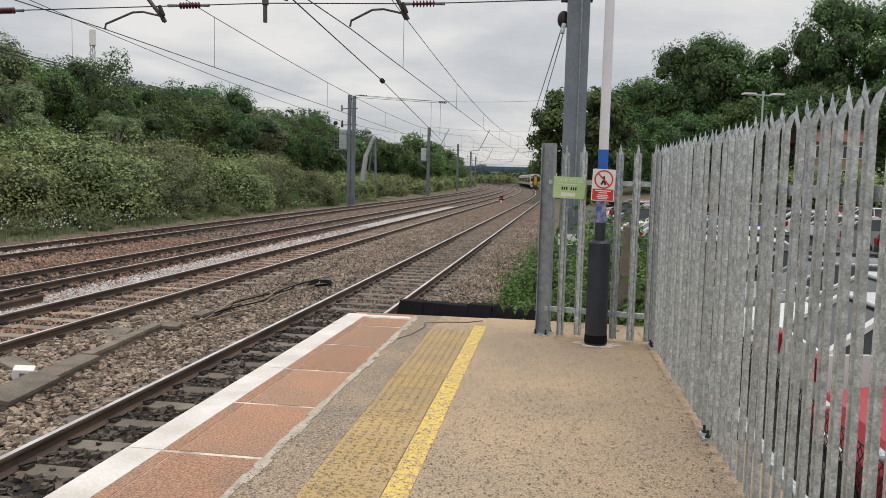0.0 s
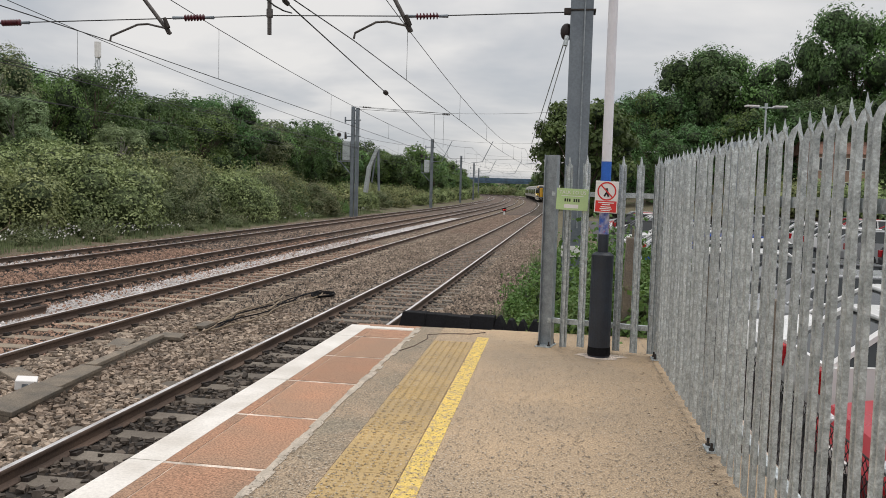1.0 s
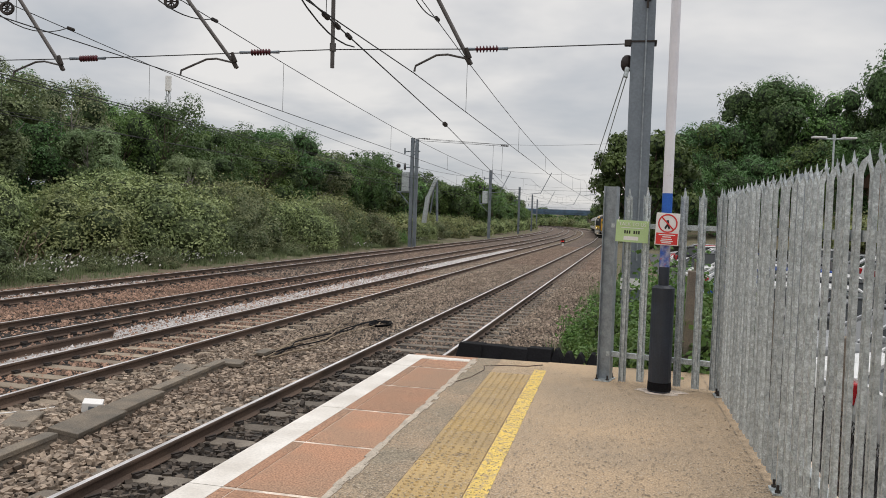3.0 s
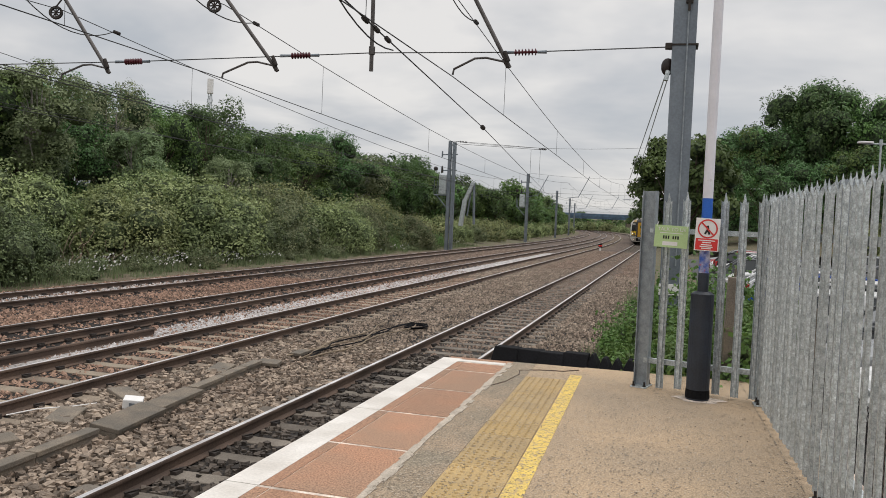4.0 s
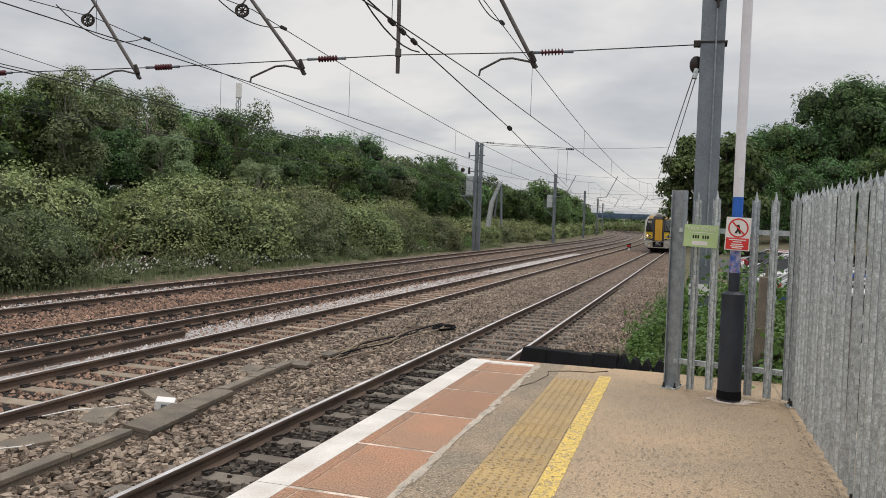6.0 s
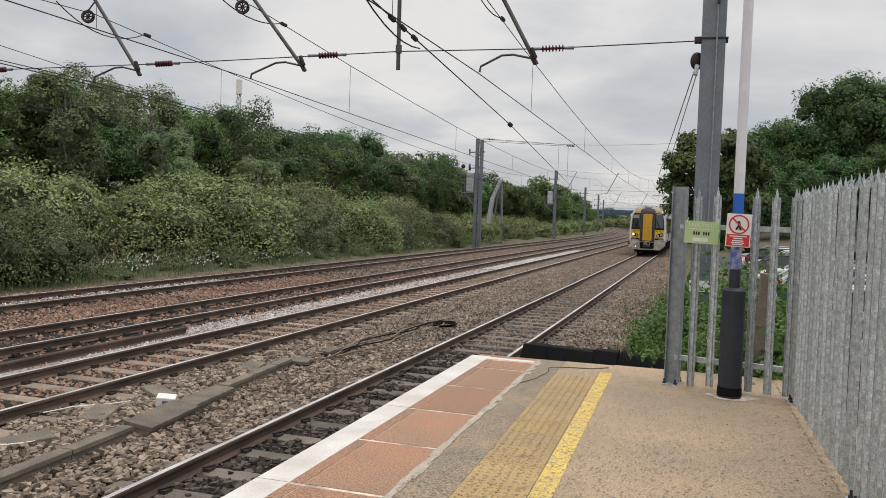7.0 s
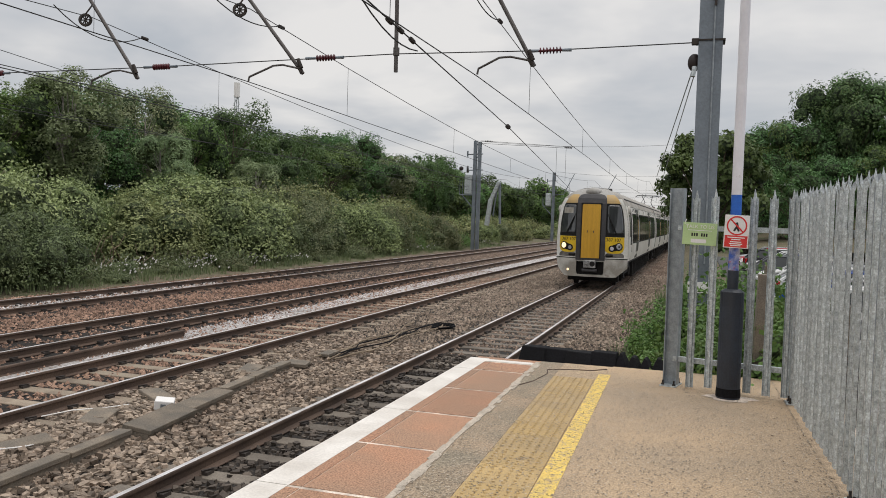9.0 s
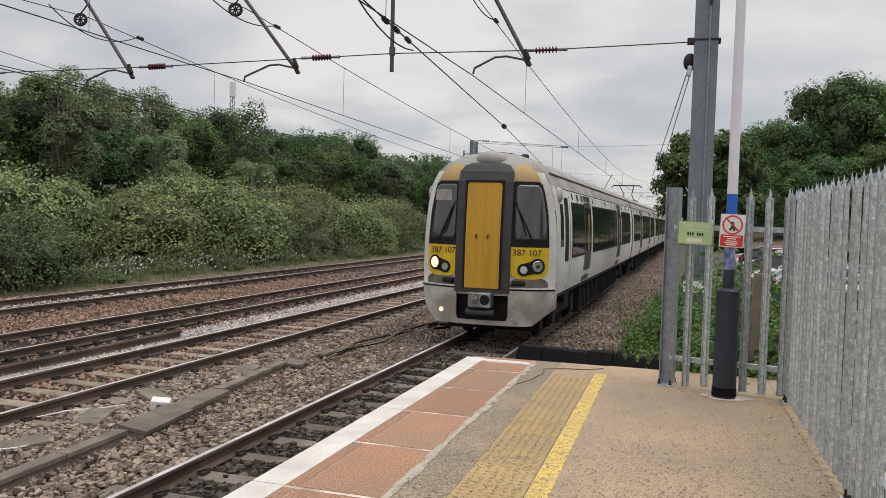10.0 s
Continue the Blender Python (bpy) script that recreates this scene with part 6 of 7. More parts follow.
def pantograph(t):
    bm = bmesh.new()
    for x in (-0.45, 0.45):
        rod(bm, (x, 3.0, 3.85), (x * 0.5, 4.2, 4.25), 0.03)
        rod(bm, (x * 0.5, 4.2, 4.25), (x * 0.9, 3.0, 4.72), 0.025)
    rod(bm, (-0.75, 3.0, 4.74), (0.75, 3.0, 4.74), 0.03)
    rod(bm, (-0.75, 3.25, 4.74), (0.75, 3.25, 4.74), 0.03)
    for x in (-0.75, 0.75):
        rod(bm, (x, 3.0, 4.74), (x * 1.2, 3.1, 4.62), 0.025)
    part("pantograph", bm, TM["black"], t, "black raised pantograph")
    bm = bmesh.new()
    for x in (-0.5, 0.5):
        for y in (3.0, 4.4):
            insulator(bm, (x, y, 3.82), (0, 0, 1), 0.2, 0.07, 4)
    part("insulator", bm, M["insulator"], t)


cars = [carriage(True), carriage(False)]
pantograph(cars[1])
plain = carriage(False)
cars += [plain, copy_thing(plain, pose(0, 0, 0))]


def front_at(t):
    k = 10.0 - t
    return 15.47 + k * (16.05 + k * (-0.1464 + k * (0.1005 + k * -0.005014)))


def train_pose(t, i):
    s = front_at(t) + 10.2 + 20.4 * i
    x, y, h = way(s, TRACKS[0])
    return pose(x, y, RT, 0, 0, h)


# ---------- loose ballast stones ----------
def stones(name, label, x0, x1, y0, y1, density, size, material, seed, tracks=(), small=False):
    """Crushed stones scattered on the bed, bedded lower and thinner on the sleepers; small ones are four-sided."""
    rng = np.random.default_rng(seed)
    n = int((x1 - x0) * (y1 - y0) * density)
    x, y = rng.uniform(x0, x1, n), rng.uniform(y0, y1, n)
    keep = np.ones(n, bool)
    for c, start in tracks:
        on = (np.abs(x - c) < 1.27) & (np.abs(((y - start + PITCH / 2) % PITCH) - PITCH / 2) < 0.14)
        keep &= ~(on & (rng.random(n) < np.where(y < 14, 0.92, 0.72)))
        for g in (-0.7525, 0.7525):
            keep &= np.abs(x - c - g) > 0.085
    x, y = x[keep], y[keep]
    n = len(x)
    low = np.zeros(n)
    for c, start in tracks:
        low[np.abs(x - c) < 1.3] = -0.012
    corner = np.array([(sx, sy, sz) for sz in (-1, 1) for sx, sy in ((-1, -1), (1, -1), (1, 1), (-1, 1))], float)
    v = corner[None] * rng.uniform(0.55, 1.0, (n, 8, 1)) + rng.normal(0, 0.11, (n, 8, 3))
    v *= (size * rng.uniform(0.55, 1.25, (n, 1, 1))) * rng.uniform([0.7, 0.7, 0.5], [1.15, 1.15, 0.9], (n, 1, 3))
    a, b = rng.uniform(0, 6.28, n), rng.uniform(-0.6, 0.6, n)
    ca, sa, cb, sb = np.cos(a)[:, None], np.sin(a)[:, None], np.cos(b)[:, None], np.sin(b)[:, None]
    X, Y, Z = v[..., 0], v[..., 1], v[..., 2]
    X, Z = X * cb + Z * sb, -X * sb + Z * cb
    X, Y = X * ca - Y * sa, X * sa + Y * ca
    P = np.stack([X + x[:, None], Y + y[:, None], Z + (BZ + 0.012 + rng.uniform(-0.022, 0.030, n))[:, None]], 2).reshape(-1, 3)
    P[:, 2] += np.repeat(low, 8)
    if small:      # keep the base ring and one apex
        P = P.reshape(n, 8, 3)
        P = np.concatenate([P[:, :4], P[:, 4:].mean(1, keepdims=True)], 1)
        tri = np.array([(0, 1, 4), (1, 2, 4), (2, 3, 4), (3, 0, 4)])
        F = (np.arange(n)[:, None, None] * 5 + tri[None]).reshape(-1, 3)
        ob = new(name, raw(name, P.reshape(-1, 3).tolist(), F.tolist(), material))
        return tagged(ob, label, "ballast", kind="stuff")
    quad = np.array([(4, 5, 6, 7), (0, 1, 5, 4), (1, 2, 6, 5), (2, 3, 7, 6), (3, 0, 4, 7)])
    F = (np.arange(n)[:, None, None] * 8 + quad[None]).reshape(-1, 4)
    ob = new(name, raw(name, P.tolist(), F.tolist(), material))
    return tagged(ob, label, "ballast", kind="stuff")


T1, T2, T3, T4 = (TRACKS[0], 0.0), (TRACKS[1], 3.0), (TRACKS[2], 6.0), (TRACKS[3], 10.0)
LOOSE = (
    # what, x from, x to, along from, along to, stones to the square metre, size, material, tracks, small
    ("loose grey-brown crushed stones between the tracks", -7.75, -4.85, 1.5, 16, 470, 0.039, "stone", (T1, T2), False),
    ("loose grey-brown crushed stones between the tracks", -7.75, -4.85, 16, 48, 200, 0.046, "stone", (T1, T2), True),
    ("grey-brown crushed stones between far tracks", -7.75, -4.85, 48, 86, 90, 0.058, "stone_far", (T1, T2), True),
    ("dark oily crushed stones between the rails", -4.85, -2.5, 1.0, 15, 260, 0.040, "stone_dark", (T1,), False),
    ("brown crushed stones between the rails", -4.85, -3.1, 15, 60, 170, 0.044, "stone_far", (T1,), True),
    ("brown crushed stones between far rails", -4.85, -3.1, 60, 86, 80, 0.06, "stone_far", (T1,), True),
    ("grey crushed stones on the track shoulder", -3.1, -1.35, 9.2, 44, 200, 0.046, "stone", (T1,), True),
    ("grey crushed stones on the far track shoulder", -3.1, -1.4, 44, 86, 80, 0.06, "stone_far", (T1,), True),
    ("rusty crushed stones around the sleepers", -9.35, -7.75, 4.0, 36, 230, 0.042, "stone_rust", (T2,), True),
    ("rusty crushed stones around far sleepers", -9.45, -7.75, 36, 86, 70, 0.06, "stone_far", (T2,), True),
    ("pale fresh crushed stones in a strip", -10.75, -9.45, 11.5, 60, 190, 0.046, "stone_pale", (T2, T3), True),
    ("rusty crushed stones around the sleepers", -13.4, -9.45, 6.0, 40, 160, 0.046, "stone_rust", (T2, T3), True),
    ("brown crushed stones around far sleepers", -13.4, -10.8, 40, 80, 60, 0.058, "stone_far", (T3,), True),
    ("rusty crushed stones by the far track", -18.6, -13.4, 10.0, 30, 170, 0.048, "stone_rust", (T4,), True),
    ("brown crushed stones by the far track", -18.6, -13.4, 30.0, 80, 50, 0.058, "stone_far", (T4,), True),
    ("pale dusty stones between the far rails", -17.25, -15.75, 12.0, 26, 130, 0.034, "stone_pale", (), True),
)
for k, (what, xa, xb, sa, sb, dens, size, kind, on, small) in enumerate(LOOSE):
    stones("ballast_stones", what, xa, xb, sa, sb, dens, size, M[kind], 40 + k, on, small)


# ---------- verge grass and flowers ----------
def blades(name, label, spots, per, h, material, seed, lean=0.35):
    rng = np.random.default_rng(seed)
    spots = np.array(spots, float)
    n = len(spots) * per
    base = np.repeat(spots, per, 0) + rng.normal(0, 0.10, (n, 3)) * np.array([1, 1, 0])
    a = rng.uniform(0, 6.28, n)
    hh = h * rng.uniform(0.35, 1.25, n) * (0.55 + 0.9 * np.abs(np.sin(base[:, 1] * 1.7 + base[:, 0] * 2.3)))
    d = np.stack([np.cos(a), np.sin(a), np.zeros(n)], 1)
    tip = base + d * (hh * lean * rng.uniform(0.2, 1.4, n))[:, None] + np.array([0, 0, 1.0]) * hh[:, None]
    side = np.stack([-d[:, 1], d[:, 0], d[:, 2]], 1) * 0.014 * (h / 0.35)
    v = np.stack([base - side, base + side, tip], 1).reshape(-1, 3)
    ob = new(name, raw(name, v.tolist(), np.arange(n * 3).reshape(-1, 3).tolist(), material))
    return tagged(ob, label, "grass", kind="stuff")


rg = random.Random(21)
spots = []
while len(spots) < 2600:
    s = 14 + 70 * rg.random() ** 1.4
    u = rg.uniform(-23.8, -19.3 - 0.6 * rg.random())
    spots.append((u, s, gz(u)))
blades("verge_grass", "uneven green grass and weeds along the verge", spots, 9, 0.30, M["grass"], 3)
spots = [(u, 10 + 22 * rg.random(), 0) for u in np.linspace(-1.5, -0.6, 120)]
blades("verge_grass", "green weeds beside the ballast shoulder", [(x, y, -1.1) for x, y, z in spots], 8, 0.35, M["grass"], 4)
WEED = bush(17, 0.5, 1.7, 1000, 0.085, M["grass"], "low leafy weeds on the verge", "verge weeds", 7)
rt = random.Random(12)
for k in range(46):
    s = 21.5 + 1.05 * k + rt.uniform(-0.5, 0.5)
    put(WEED, s, rt.uniform(-22.6, -20.2), rt.uniform(0.6, 1.15), tall=rt.uniform(0.7, 1.5))
fv, ff = [], []
for k in range(620):
    s = rg.choice((rg.uniform(20, 40), rg.uniform(20, 40), rg.uniform(50, 85)))
    u = rg.gauss(-21.6, 0.7) + 0.5 * math.sin(s * 1.3)
    z = gz(u) + rg.uniform(0.22, 0.55)
    r = rg.uniform(0.02, 0.055)
    b = len(fv)
    fv += [(u - r, s, z), (u, s - r * 0.6, z - r), (u + r, s, z), (u, s + r * 0.6, z + r)]
    ff.append((b, b + 1, b + 2, b + 3))
tagged(new("wild_flowers", raw("wild_flowers", fv, ff, M["flower"])), "small white wild flowers in the verge", "flowers", kind="stuff")
# dead stems under the shrubs
for k in range(14):
    g = thing("dead_branch", "bare dry branch at the foot of the shrubs", "branch", "dead branches")
    bm = bmesh.new()
    x, y = -23.0 + rg.uniform(-0.6, 0.4), 24 + k * 0.5 + rg.uniform(-0.5, 0.5)
    p = Vector((x, y, gz(x)))
    for i in range(4):
        q = p + Vector((rg.uniform(-0.1, 0.25), rg.uniform(-0.5, 0.5), rg.uniform(0.1, 0.5)))
        rod(bm, p, q, 0.03 - 0.006 * i, n=5)
        p = q
    part("stem", bm, M["dry"], g)

# ---------- greenery by the platform end ----------
IVY = [bush(31, 1.45, 1.6, 6000, 0.062, M["leaf_ivy"], "leafy green ivy and brambles behind the fence", "platform end greenery", 10, True),
       bush(32, 0.42, 1.4, 3600, 0.062, M["leaf_ivy"], "low green ivy spreading over the ballast", "platform end greenery", 8, True)]
rt = random.Random(9)
for b, x, y, z, s in ((0, 0.0, 12.9, -1.0, 0.95), (0, 0.35, 10.7, -0.9, 0.95), (0, 0.75, 9.9, -0.75, 1.15), (0, 1.15, 11.4, -0.9, 1.1), (0, 0.55, 12.4, -1.0, 1.3), (0, -0.25, 15.8, -1.0, 0.9), (0, -0.1, 18.5, -1.0, 1.0), (0, 0.9, 15.0, -0.95, 1.2),
                      (1, -0.55, 11.0, -0.95, 0.85), (1, -0.5, 12.0, -1.0, 0.85), (1, -0.15, 9.6, -0.85, 0.9), (1, -0.5, 10.1, -0.85, 0.75), (0, 0.3, 9.5, -0.95, 0.85), (1, -0.6, 14.0, -1.05, 0.9), (1, -0.7, 17.0, -1.05, 0.9)):
    src = IVY[b]
    if src not in used:
        used.add(src)
        src.matrix_world = pose(x, y, z, 0, 0, rt.uniform(0, 360))
        src.scale = (s, s, s)
    else:
        plant(src, x, y, z, rt.uniform(0, 360), (s, s, s * rt.uniform(0.9, 1.1)))
near = tree(41, 5.6, 2.15, 1.3, 52, 14000, 0.11, M["leaf_near"], M["bark"], droop=0.8, label="broadleaf tree with large fresh green leaves by the line", four=True, lob=0.68)
near.matrix_world = pose(0.35, 26.5, -1.0, 0, 0, 40)
for y, z0 in ((9.4, -1.0), (11.8, -1.0)):
    g = thing("concrete_post", "weathered concrete post among the brambles", "post", "old posts", at=pose(0.62 + 0.1 * (y - 9.4), y, z0, 0, 2, 5))
    bm = bmesh.new(); box(bm, -0.055, 0.055, -0.055, 0.055, 0, 2.1, bev=0.01); part("post", bm, M["concrete"], g)

# dead leaves and chips on the platform
lv, lf = [], []
for k in range(240):
    edge = k % 3 == 0
    y = rg.uniform(1.5, 8.9)
    x = x_fence(y) - abs(rg.gauss(0, 0.12)) - 0.02 if edge else rg.uniform(-1.5, 0.8)
    r, a, z = rg.uniform(0.003, 0.011 if edge else 0.006), rg.uniform(0, 6.28), 0.006
    b = len(lv)
    lv += [(x + r * math.cos(a + q) * f, y + r * math.sin(a + q) * f, z + h) for q, f, h in ((0, 1.6, 0.0), (1.6, 0.8, 0.004), (3.1, 1.4, 0.001), (4.7, 0.9, 0.003))]
    lf.append((b, b + 1, b + 2, b + 3))
tagged(new("platform_litter", raw("platform_litter", lv, lf, M["seam"])), "dead leaf scraps and dark grit on the platform", "litter", kind="stuff")

def grit(label, count, r0, r1, material, seed):
    """Tiny stone chips set in the worn platform surface."""
    g = np.random.default_rng(seed)
    y = 1.2 + 7.8 * g.random(count) ** 1.25
    x = g.uniform(-1.62, 0.9, count)
    x = np.minimum(x, x_fence(y) - 0.05)
    r, a = g.uniform(r0, r1, count), g.uniform(0, 6.28, count)
    v = np.stack([np.stack([x + r * np.cos(a + t) * f, y + r * np.sin(a + t) * f, np.full(count, 0.0042) + h], 1) for t, f, h in ((0.0, 1.3, 0.0), (2.0, 0.9, 0.0012), (4.1, 1.1, 0.0005))], 1).reshape(-1, 3)
    ob = new("platform_grit", raw("platform_grit", v.tolist(), np.arange(count * 3).reshape(-1, 3).tolist(), material))
    tagged(ob, label, "grit", kind="stuff")


grit("pale stone chips showing in the worn platform surface", 17000, 0.003, 0.008, M["fillet"], 71)
grit("dark stone chips showing in the worn platform surface", 20000, 0.003, 0.009, M["concrete"], 72)

# wooded hillside behind the car park
hv, hf = [], []
for i, y in enumerate((78, 90, 105, 125, 160, 240)):
    for j, x in enumerate((3.5, 7, 12, 25, 45, 80, 140)):
        hv.append((x, y, -0.3 + (0, 1.2, 4.0, 8.5, 13, 15)[i] * min(1.0, max(0.0, (x - 2) / 12))))
for i in range(5):
    for j in range(6):
        a = i * 7 + j
        hf.append((a, a + 1, a + 8, a + 7))
tagged(new("hillside", raw("hillside", hv, hf, M["ground"], True)), "wooded hillside rising behind the car park", "hillside", kind="structure")
HILL = [tree(51, 10.0, 4.8, 0.6, 44, 10000, 0.20, M["leaf_tree"], M["bark"], label="large dark green tree on the hillside", group="hillside trees"),
        tree(52, 9.0, 4.4, 0.5, 40, 9000, 0.20, M["leaf_tree"], M["bark"], label="large dark green tree on the hillside", group="hillside trees"),
        tree(53, 9.0, 4.2, 0.5, 40, 9000, 0.20, M["leaf_bright"], M["bark"], label="fresh green tree on the hillside", group="hillside trees")]
hs = ((3.2, 104, 0, 10.2), (6.0, 104, 0.5, 13.4), (7.4, 106, 1.0, 13.4), (9.3, 105, 1.5, 14.4), (12.0, 106, 3, 14.4), (14.4, 107, 3.5, 15.4), (16.6, 106, 3.5, 16.4), (18.6, 107, 4, 16.0), (20.8, 106, 4, 16.0), (23.4, 106, 4, 16.4), (26.4, 106, 4, 12.2), (29.3, 105, 4, 18.2), (32.8, 105, 4, 20.3), (37.5, 104, 4, 21.5), (43, 104, 4, 22),
      (5.0, 92, 0, 8.2), (9.0, 91, 0, 10.0), (13.5, 92, 0, 9.5), (18.0, 92, 1, 11.0), (22.5, 92, 1, 12.5), (27.0, 92, 1, 11.5), (31.5, 92, 1, 13.0), (36.5, 92, 1, 13.5), (1.0, 120, -0.5, 6.4), (-2.0, 150, -0.8, 8.5))
for k, (x, y, z, h) in enumerate(hs):
    src = HILL[(0, 1, 0, 2, 1)[k % 5]]
    s = h / 9.6
    w = s * (rt.uniform(0.62, 0.74) if 22 < x < 31 and y > 100 else rt.uniform(0.75, 0.95) if h > 14 else rt.uniform(0.9, 1.1))
    if src not in used:
        used.add(src)
        src.matrix_world = pose(x, y, z - 0.6, 0, 0, rt.uniform(0, 360)); src.scale = (w, w, s)
    else:
        plant(src, x, y, z - 0.6, rt.uniform(0, 360), (w, w, s))
# trees on the right of the curve, far off
for k, (s, u) in enumerate(((170, 6), (190, 8), (215, 7), (245, 9), (280, 8), (320, 10), (360, 9), (400, 12))):
    x, y, _ = way(s, u)
    w = 0.75 + 0.001 * s
    plant(FAR_TREES[k % 2], x, y, -0.8, rt.uniform(0, 360), (w * 1.08, w * 1.08, w * 1.08))

# ---------- car park ----------
cp = bmesh.new()
slab(cp, lin(1.45, 0), lin(70, 0), -10, 76, -1.12, -1.05)
tagged(new("car_park", mesh_of("car_park", cp, M["asphalt"])), "dark asphalt surface of the station car park", "car park", kind="structure")


def carpaint(name, c, metal=0.0):
    return mat(name, c, 0.28, metal=metal, tint=tuple(k * 0.92 for k in c), var=0.03, bump=0.0, scale=1.0)


PAINT = dict(red=carpaint("car_red", (0.42, 0.02, 0.03)), white=carpaint("car_white", (0.80, 0.80, 0.79)), silver=carpaint("car_silver", (0.46, 0.47, 0.48), 0.5), grey=carpaint("car_grey", (0.12, 0.125, 0.13), 0.3),
             black=carpaint("car_black", (0.015, 0.015, 0.018)), blue=carpaint("car_blue", (0.02, 0.07, 0.33)))
TYRE = mat("tyre", (0.02, 0.02, 0.02), 0.85)
ALLOY = mat("alloy", (0.45, 0.45, 0.46), 0.35, metal=0.8, bump=0.0)
CGLASS = glassmat("car_glass", (0.03, 0.035, 0.037), 0.04)
TAIL = mat("tail_lamp", (0.45, 0.01, 0.015), 0.2, bump=0.0)
HEADL = mat("head_lamp", (0.65, 0.66, 0.68), 0.1, bump=0.0)
car_label = dict(red="parked red hatchback car", white="parked white hatchback car", silver="parked silver hatchback car", grey="parked dark grey car", black="parked black car", blue="parked bright blue car")


def car(colour):
    """A hatchback 4.2 m long, nose towards -x, wheels on z = 0."""
    t = thing("car", car_label[colour] + " in the station car park", "car", "parked cars")
    low = [(-2.08, 0.38), (-2.12, 0.62), (-1.95, 0.80), (-1.25, 0.93), (-0.9, 0.97), (1.6, 1.0), (2.02, 0.98), (2.08, 0.62), (2.04, 0.36), (1.7, 0.24), (-1.7, 0.24)]
    bm = bmesh.new()
    lines = []
    for y, k in ((-0.86, 0.97), (-0.80, 1.0), (0.80, 1.0), (0.86, 0.97)):
        lines.append([bm.verts.new((x * k, y if 0.3 < z < 0.9 else y * 0.96, z)) for x, z in low])
    for p, q in zip(lines, lines[1:]):
        for i in range(len(low)):
            bm.faces.new((p[i], p[(i + 1) % len(low)], q[(i + 1) % len(low)], q[i]))
    bm.faces.new(lines[0]); bm.faces.new(lines[-1][::-1])
    bmesh.ops.recalc_face_normals(bm, faces=bm.faces[:])
    part("body", bm, PAINT[colour], t)
    bm = bmesh.new()
    cab = [(-1.02, 0.96, 0.80), (-0.30, 1.40, 0.64), (1.35, 1.40, 0.62), (1.98, 0.98, 0.76)]
    a = [bm.verts.new((x, -w, z)) for x, z, w in cab]
    b = [bm.verts.new((x, w, z)) for x, z, w in cab]
    for i in range(3):
        bm.faces.new((a[i], a[i + 1], b[i + 1], b[i]))
    bm.faces.new(a[::-1]); bm.faces.new(b)
    bmesh.ops.recalc_face_normals(bm, faces=bm.faces[:])
    part("glazing", bm, CGLASS, t)
    bm = bmesh.new()
    box(bm, -0.34, 1.40, -0.645, 0.645, 1.395, 1.455, bev=0.025)
    part("roof", bm, PAINT[colour], t)
    for w in (-1, 1):
        for p, q, rr in (((-1.02, w * 0.79, 0.97), (-0.30, w * 0.635, 1.42), 0.032), ((1.98, w * 0.75, 0.98), (1.35, w * 0.62, 1.42), 0.05), ((0.45, w * 0.79, 0.97), (0.45, w * 0.635, 1.41), 0.03)):
            bm = bmesh.new()
            rod(bm, p, q, rr, n=6)
            part("pillar", bm, PAINT[colour], t)
        bm = bmesh.new()
        box(bm, -0.85, -0.68, w * 0.86, w * 0.98, 0.98, 1.10, bev=0.03)
        part("door_mirror", bm, PAINT[colour], t)
        bm = bmesh.new(); box(bm, -2.06, -1.85, w * 0.50, w * 0.80, 0.62, 0.76, bev=0.03); part("headlight", bm, HEADL, t)
        bm = bmesh.new(); box(bm, 1.98, 2.10, w * 0.56, w * 0.82, 0.70, 0.95, bev=0.02); part("tail_light", bm, TAIL, t)
        for x in (-1.32, 1.28):
            bm = bmesh.new(); rod(bm, (x, w * 0.68, 0.30), (x, w * 0.88, 0.30), 0.30, n=18); wh = part("wheel", bm, TYRE, t)
            bm = bmesh.new(); rod(bm, (x, w * 0.86, 0.30), (x, w * 0.89, 0.30), 0.19, n=14); part("rim", bm, ALLOY, wh)
    bm = bmesh.new(); box(bm, -2.13, -2.05, -0.45, 0.45, 0.36, 0.50, bev=0.01); part("grille", bm, TYRE, t)
    bm = bmesh.new(); box(bm, -2.145, -2.12, -0.26, 0.26, 0.52, 0.60); part("number_plate", bm, M["sign_white"], t)
    return t


def place(src, m):
    if src not in used:
        used.add(src)
        src.matrix_world = m
        return src
    return copy_thing(src, m)


FLEET = {c: car(c) for c in PAINT}
rc = random.Random(4)
row = ["grey", "silver", "red", "white", "white", "silver", "grey", "white", "black", "white", "blue", "white", "silver", "black", "white", "grey", "blue", "silver", "white", "black", "white", "red", "silver"]
for i, c in enumerate(row):
    place(FLEET[c], pose(4.45 + rc.uniform(-0.15, 0.15), 1.9 + 2.45 * i, -1.05, 0, 0, rc.uniform(-2, 2) + (180 if i % 4 == 3 else 0)))
for x0, turn in ((12.5, 180), (17.3, 0), (25.5, 180), (30.3, 0)):
    for i in range(20):
        if rc.random() < 0.1:
            continue
        c = rc.choice(["white", "white", "silver", "grey", "black", "silver", "red", "blue", "white"])
        place(FLEET[c], pose(x0 + rc.uniform(-0.2, 0.2), 9 + 2.5 * i, -1.05, 0, 0, turn + rc.uniform(-2, 2)))


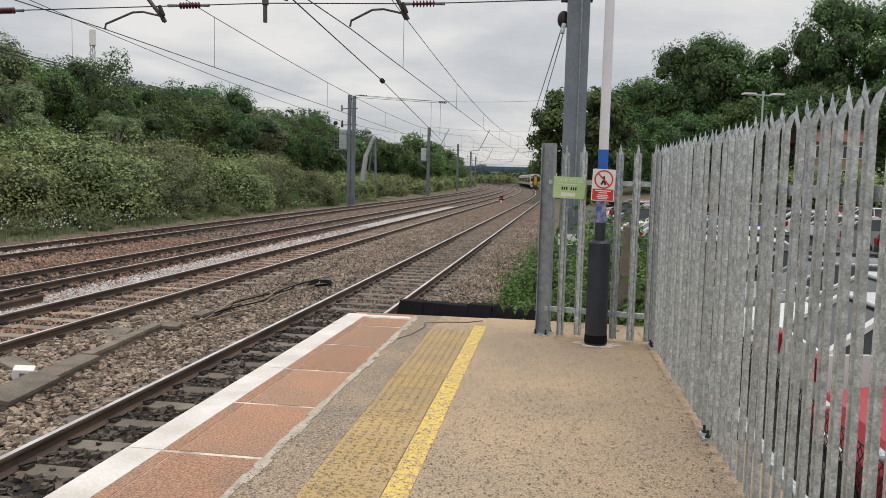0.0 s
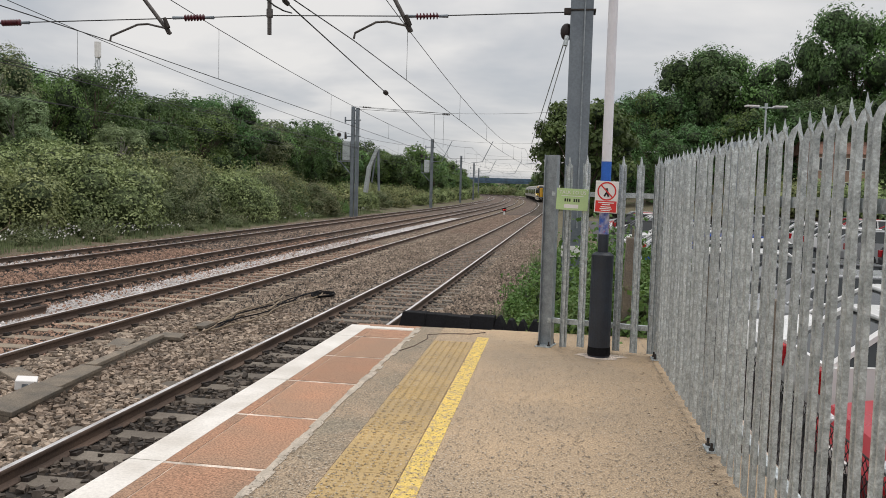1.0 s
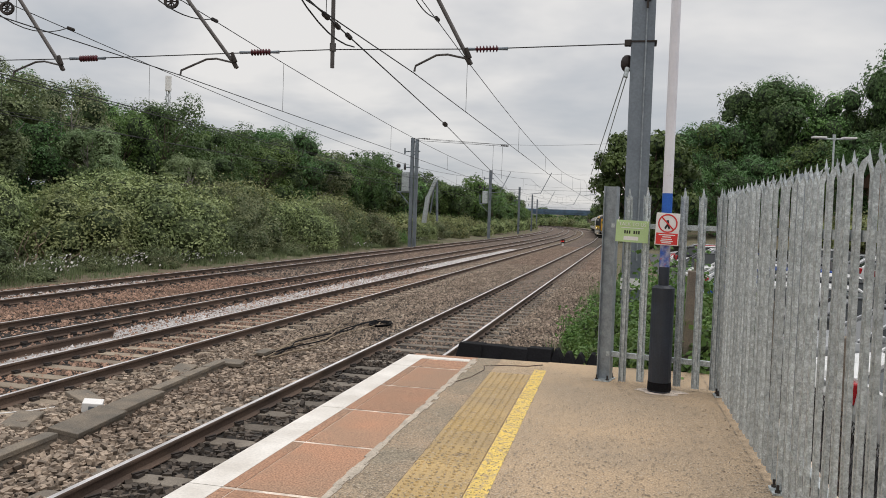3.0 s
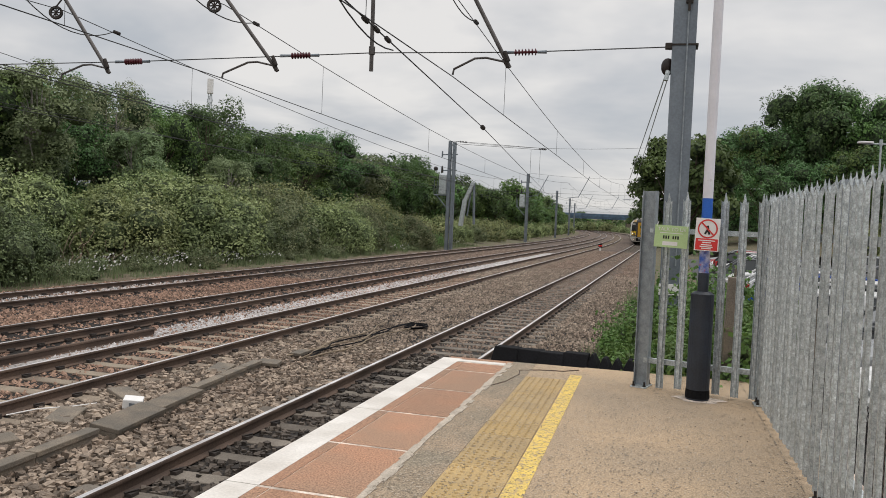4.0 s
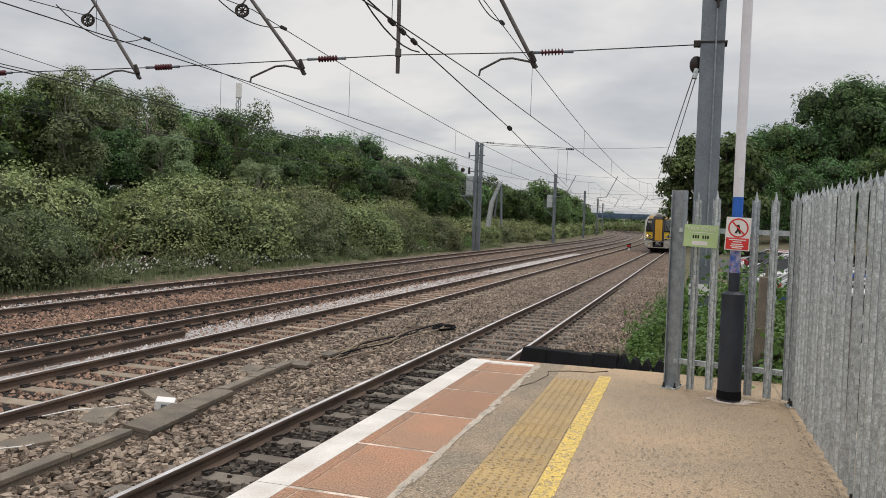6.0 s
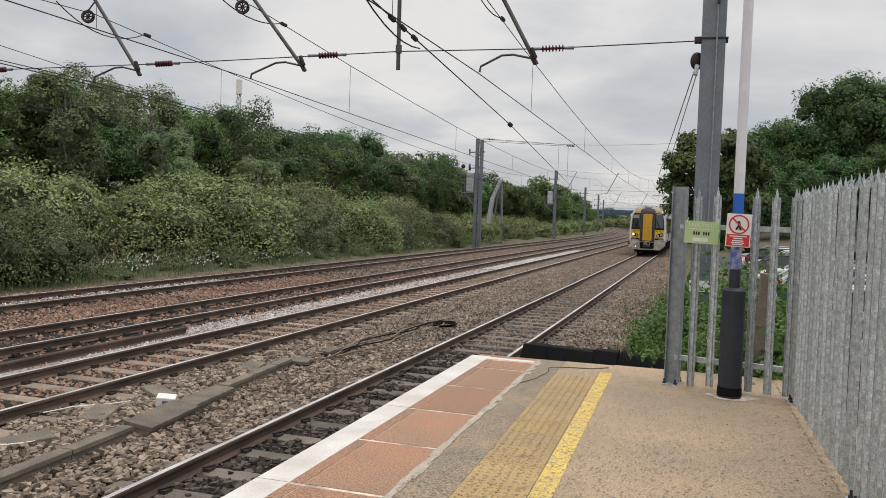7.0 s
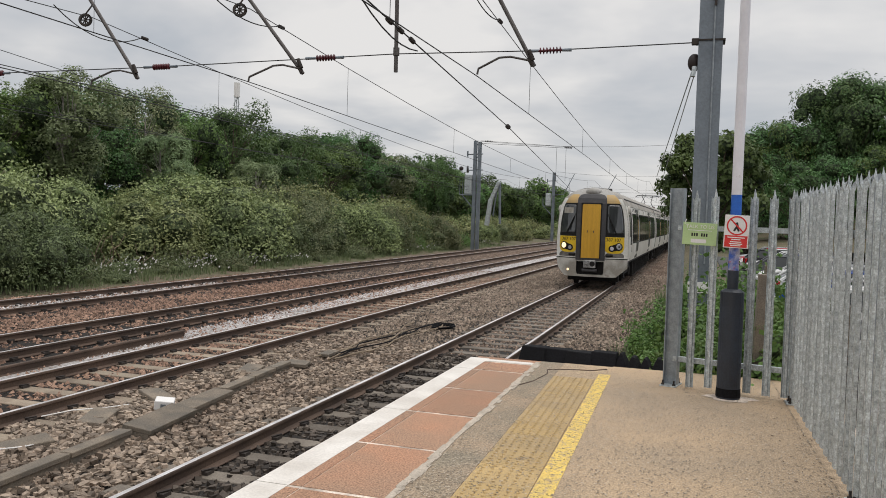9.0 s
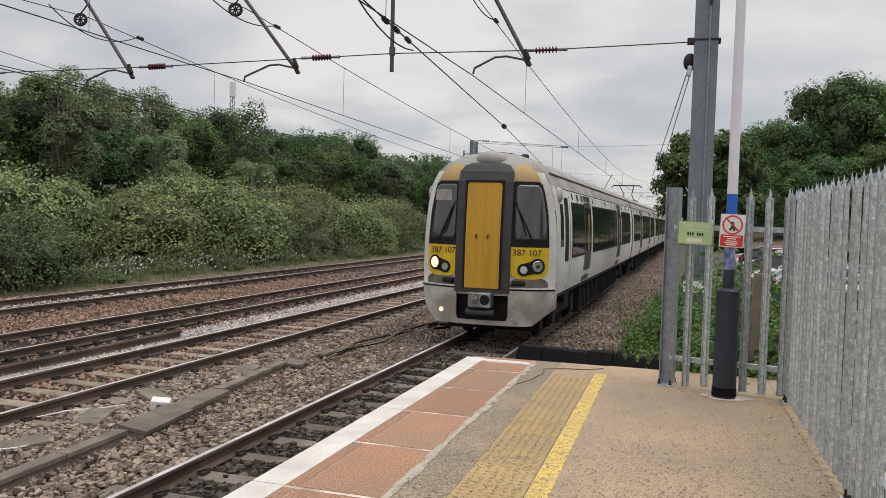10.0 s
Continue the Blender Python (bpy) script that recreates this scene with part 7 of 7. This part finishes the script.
def car_lamp(x, y, h):
    t = thing("car_park_lamp", "grey car park lamp with twin flat heads", "street lamp", "car park lamps", at=pose(x, y, -1.05, 0, 0, 10))
    h += 0.95
    bm = bmesh.new(); rod(bm, (0, 0, 0), (0, 0, h), 0.09, 0.06, 10); part("pole", bm, M["galv"], t)
    bm = bmesh.new(); rod(bm, (-1.1, 0, h), (1.1, 0, h), 0.05, n=8); rod(bm, (0, 0, h - 0.1), (0, 0, h + 0.3), 0.11, n=8); part("arm", bm, M["galv"], t)
    for s in (-1, 1):
        bm = bmesh.new(); box(bm, s * 0.55, s * 1.45, -0.25, 0.25, h + 0.02, h + 0.14, bev=0.03); part("lamp_head", bm, M["sign_white"], t)


car_lamp(13.2, 60, 7.95)
car_lamp(9.6, 95, 6.4)

# chain-link fence with brambles along the car park
cl = thing("chain_link_fence", "low dark chain-link fence along the car park edge", "fence")
bm = bmesh.new()
s = 0.0
while s < 9.5:
    for d in (-1, 1):
        rod(bm, (1.58, s, -1.0), (1.58, s + d * 1.25, 0.25), 0.0035, n=3, caps=False)
    s += 0.075
o = part("mesh_wire", bm, M["wire"], cl); o["kind"] = "stuff"
bm = bmesh.new()
rod(bm, (1.58, -1, 0.25), (1.58, 10.4, 0.25), 0.006, n=5)
part("top_wire", bm, M["wire"], cl)
for y in (0.9, 3.85, 6.8, 9.75):
    bm = bmesh.new(); box(bm, 1.59, 1.71, y - 0.06, y + 0.06, -1.1, 0.78, bev=0.01); part("post", bm, M["concrete"], cl)

# house behind the car park
hb = thing("house", "orange brick house with white windows behind the car park", "house")
BR = mat("brick", (0.38, 0.245, 0.18), 0.9, tint=(0.30, 0.195, 0.145), scale=2, fine=30, bump=0.3)
hx0, hx1, hy = 23.5, 29.5, 86.0
bm = bmesh.new(); box(bm, hx0, hx1, hy, hy + 7, -1.3, 6.1); part("wall", bm, BR, hb)
bm = bmesh.new()
vs = [bm.verts.new(p) for p in ((hx0 - 0.4, hy - 0.4, 6.05), (hx1 + 0.4, hy - 0.4, 6.05), (hx1 + 0.4, hy + 7.4, 6.05), (hx0 - 0.4, hy + 7.4, 6.05), (hx0 - 0.4, hy + 3.5, 7.5), (hx1 + 0.4, hy + 3.5, 7.5))]
for q in ((0, 1, 5, 4), (2, 3, 4, 5), (0, 4, 3), (1, 2, 5), (3, 2, 1, 0)):
    bm.faces.new([vs[i] for i in q])
part("roof", bm, mat("tiles", (0.20, 0.10, 0.07), 0.9, scale=2, fine=20, bump=0.4), hb)
for x in (24.2, 26.2, 28.0):
    for z in (2.0, 4.4):
        bm = bmesh.new()
        box(bm, x, x + 1.2, hy - 0.05, hy + 0.1, z, z + 1.3, bev=0.01)
        wn_ = part("window", bm, M["sign_white"], hb)
        for k in (0, 1):
            bm = bmesh.new(); box(bm, x + 0.08 + 0.55 * k, x + 0.57 + 0.55 * k, hy - 0.06, hy, z + 0.08, z + 1.22); part("pane", bm, CGLASS, wn_)

for k, (x, y, w) in enumerate(((21.5, 80, 1.2), (24.6, 81, 1.25), (27.2, 80, 1.2), (30.0, 80, 1.3), (18, 81, 1.2))):
    plant(FAR_BUSH, x, y, -0.2, 50 * k, (w, w, w))

# ---------- far things ----------
br = thing("road_bridge", "distant flat road bridge with blue parapet over the line", "bridge")
x, y, hd = way(420, -10)
br.matrix_world = pose(x, y, 0, 0, 0, hd)
BLUE_P = mat("parapet_blue", (0.10, 0.17, 0.26), 0.7, scale=0.5, fine=6)
bm = bmesh.new(); box(bm, -30, 24, -3, 3, 5.0, 6.0); part("deck", bm, BLUE_P, br)
for s in (-1, 1):
    bm = bmesh.new(); box(bm, -30, 24, s * 3 - 0.2, s * 3 + 0.2, 6.0, 7.6); part("parapet", bm, BLUE_P, br)
for s in (-1, 1):
    bm = bmesh.new(); box(bm, s * 24 - 3, s * 24 + 3, -2.8, 2.8, -1, 5.0); part("abutment", bm, M["concrete"], br)

tw = thing("phone_mast", "slim lattice phone mast with white antenna drum", "mast", at=pose(-69, 110, 0))
bm = bmesh.new()
rod(bm, (0, 0, 19.3), (0, 0, 21.5), 0.46, n=16)
part("antenna_drum", bm, M["sign_white"], tw)
bm = bmesh.new()
for k in range(3):
    a = 2.1 * k
    rod(bm, (0.6 * math.cos(a), 0.6 * math.sin(a), 2), (0.3 * math.cos(a), 0.3 * math.sin(a), 19.3), 0.07, n=6)
    for j in range(14):
        z = 2.0 + 1.25 * j
        b = a + 2.1
        rod(bm, (0.5 * math.cos(a), 0.5 * math.sin(a), z), (0.5 * math.cos(b), 0.5 * math.sin(b), z + 1.25), 0.04, n=4)
part("lattice", bm, M["galv"], tw)

ex = thing("crane_boom", "pale grey folded crane boom rising behind the shrubs", "crane", at=pose(-20.2, 78, 0))
bm = bmesh.new()
for (a, b, w) in (((0.0, 1.0), (0.35, 3.6), 0.42), ((0.35, 3.5), (1.15, 5.4), 0.36)):
    d = Vector((b[0] - a[0], 0, b[1] - a[1]))
    m = Matrix.Translation((a[0], 0, a[1])) @ d.to_track_quat("Z", "Y").to_matrix().to_4x4()
    box(bm, -w / 2, w / 2, -w / 2, w / 2, 0, d.length, m, 0.04)
part("boom", bm, M["galv"], ex)
bm = bmesh.new(); rod(bm, (1.2, 0, 5.3), (1.35, 0, 1.2), 0.13, n=8); rod(bm, (0.6, 0.1, 2.0), (0.9, 0.1, 4.4), 0.08, n=8); part("dipper", bm, M["steel_grey"], ex)


def motions():
    """The train runs in along the near track and brakes slightly."""
    for i, c in enumerate(cars):
        walk(c, [(0.25 * k, train_pose(0.25 * k, i)) for k in range(41)])


motions()
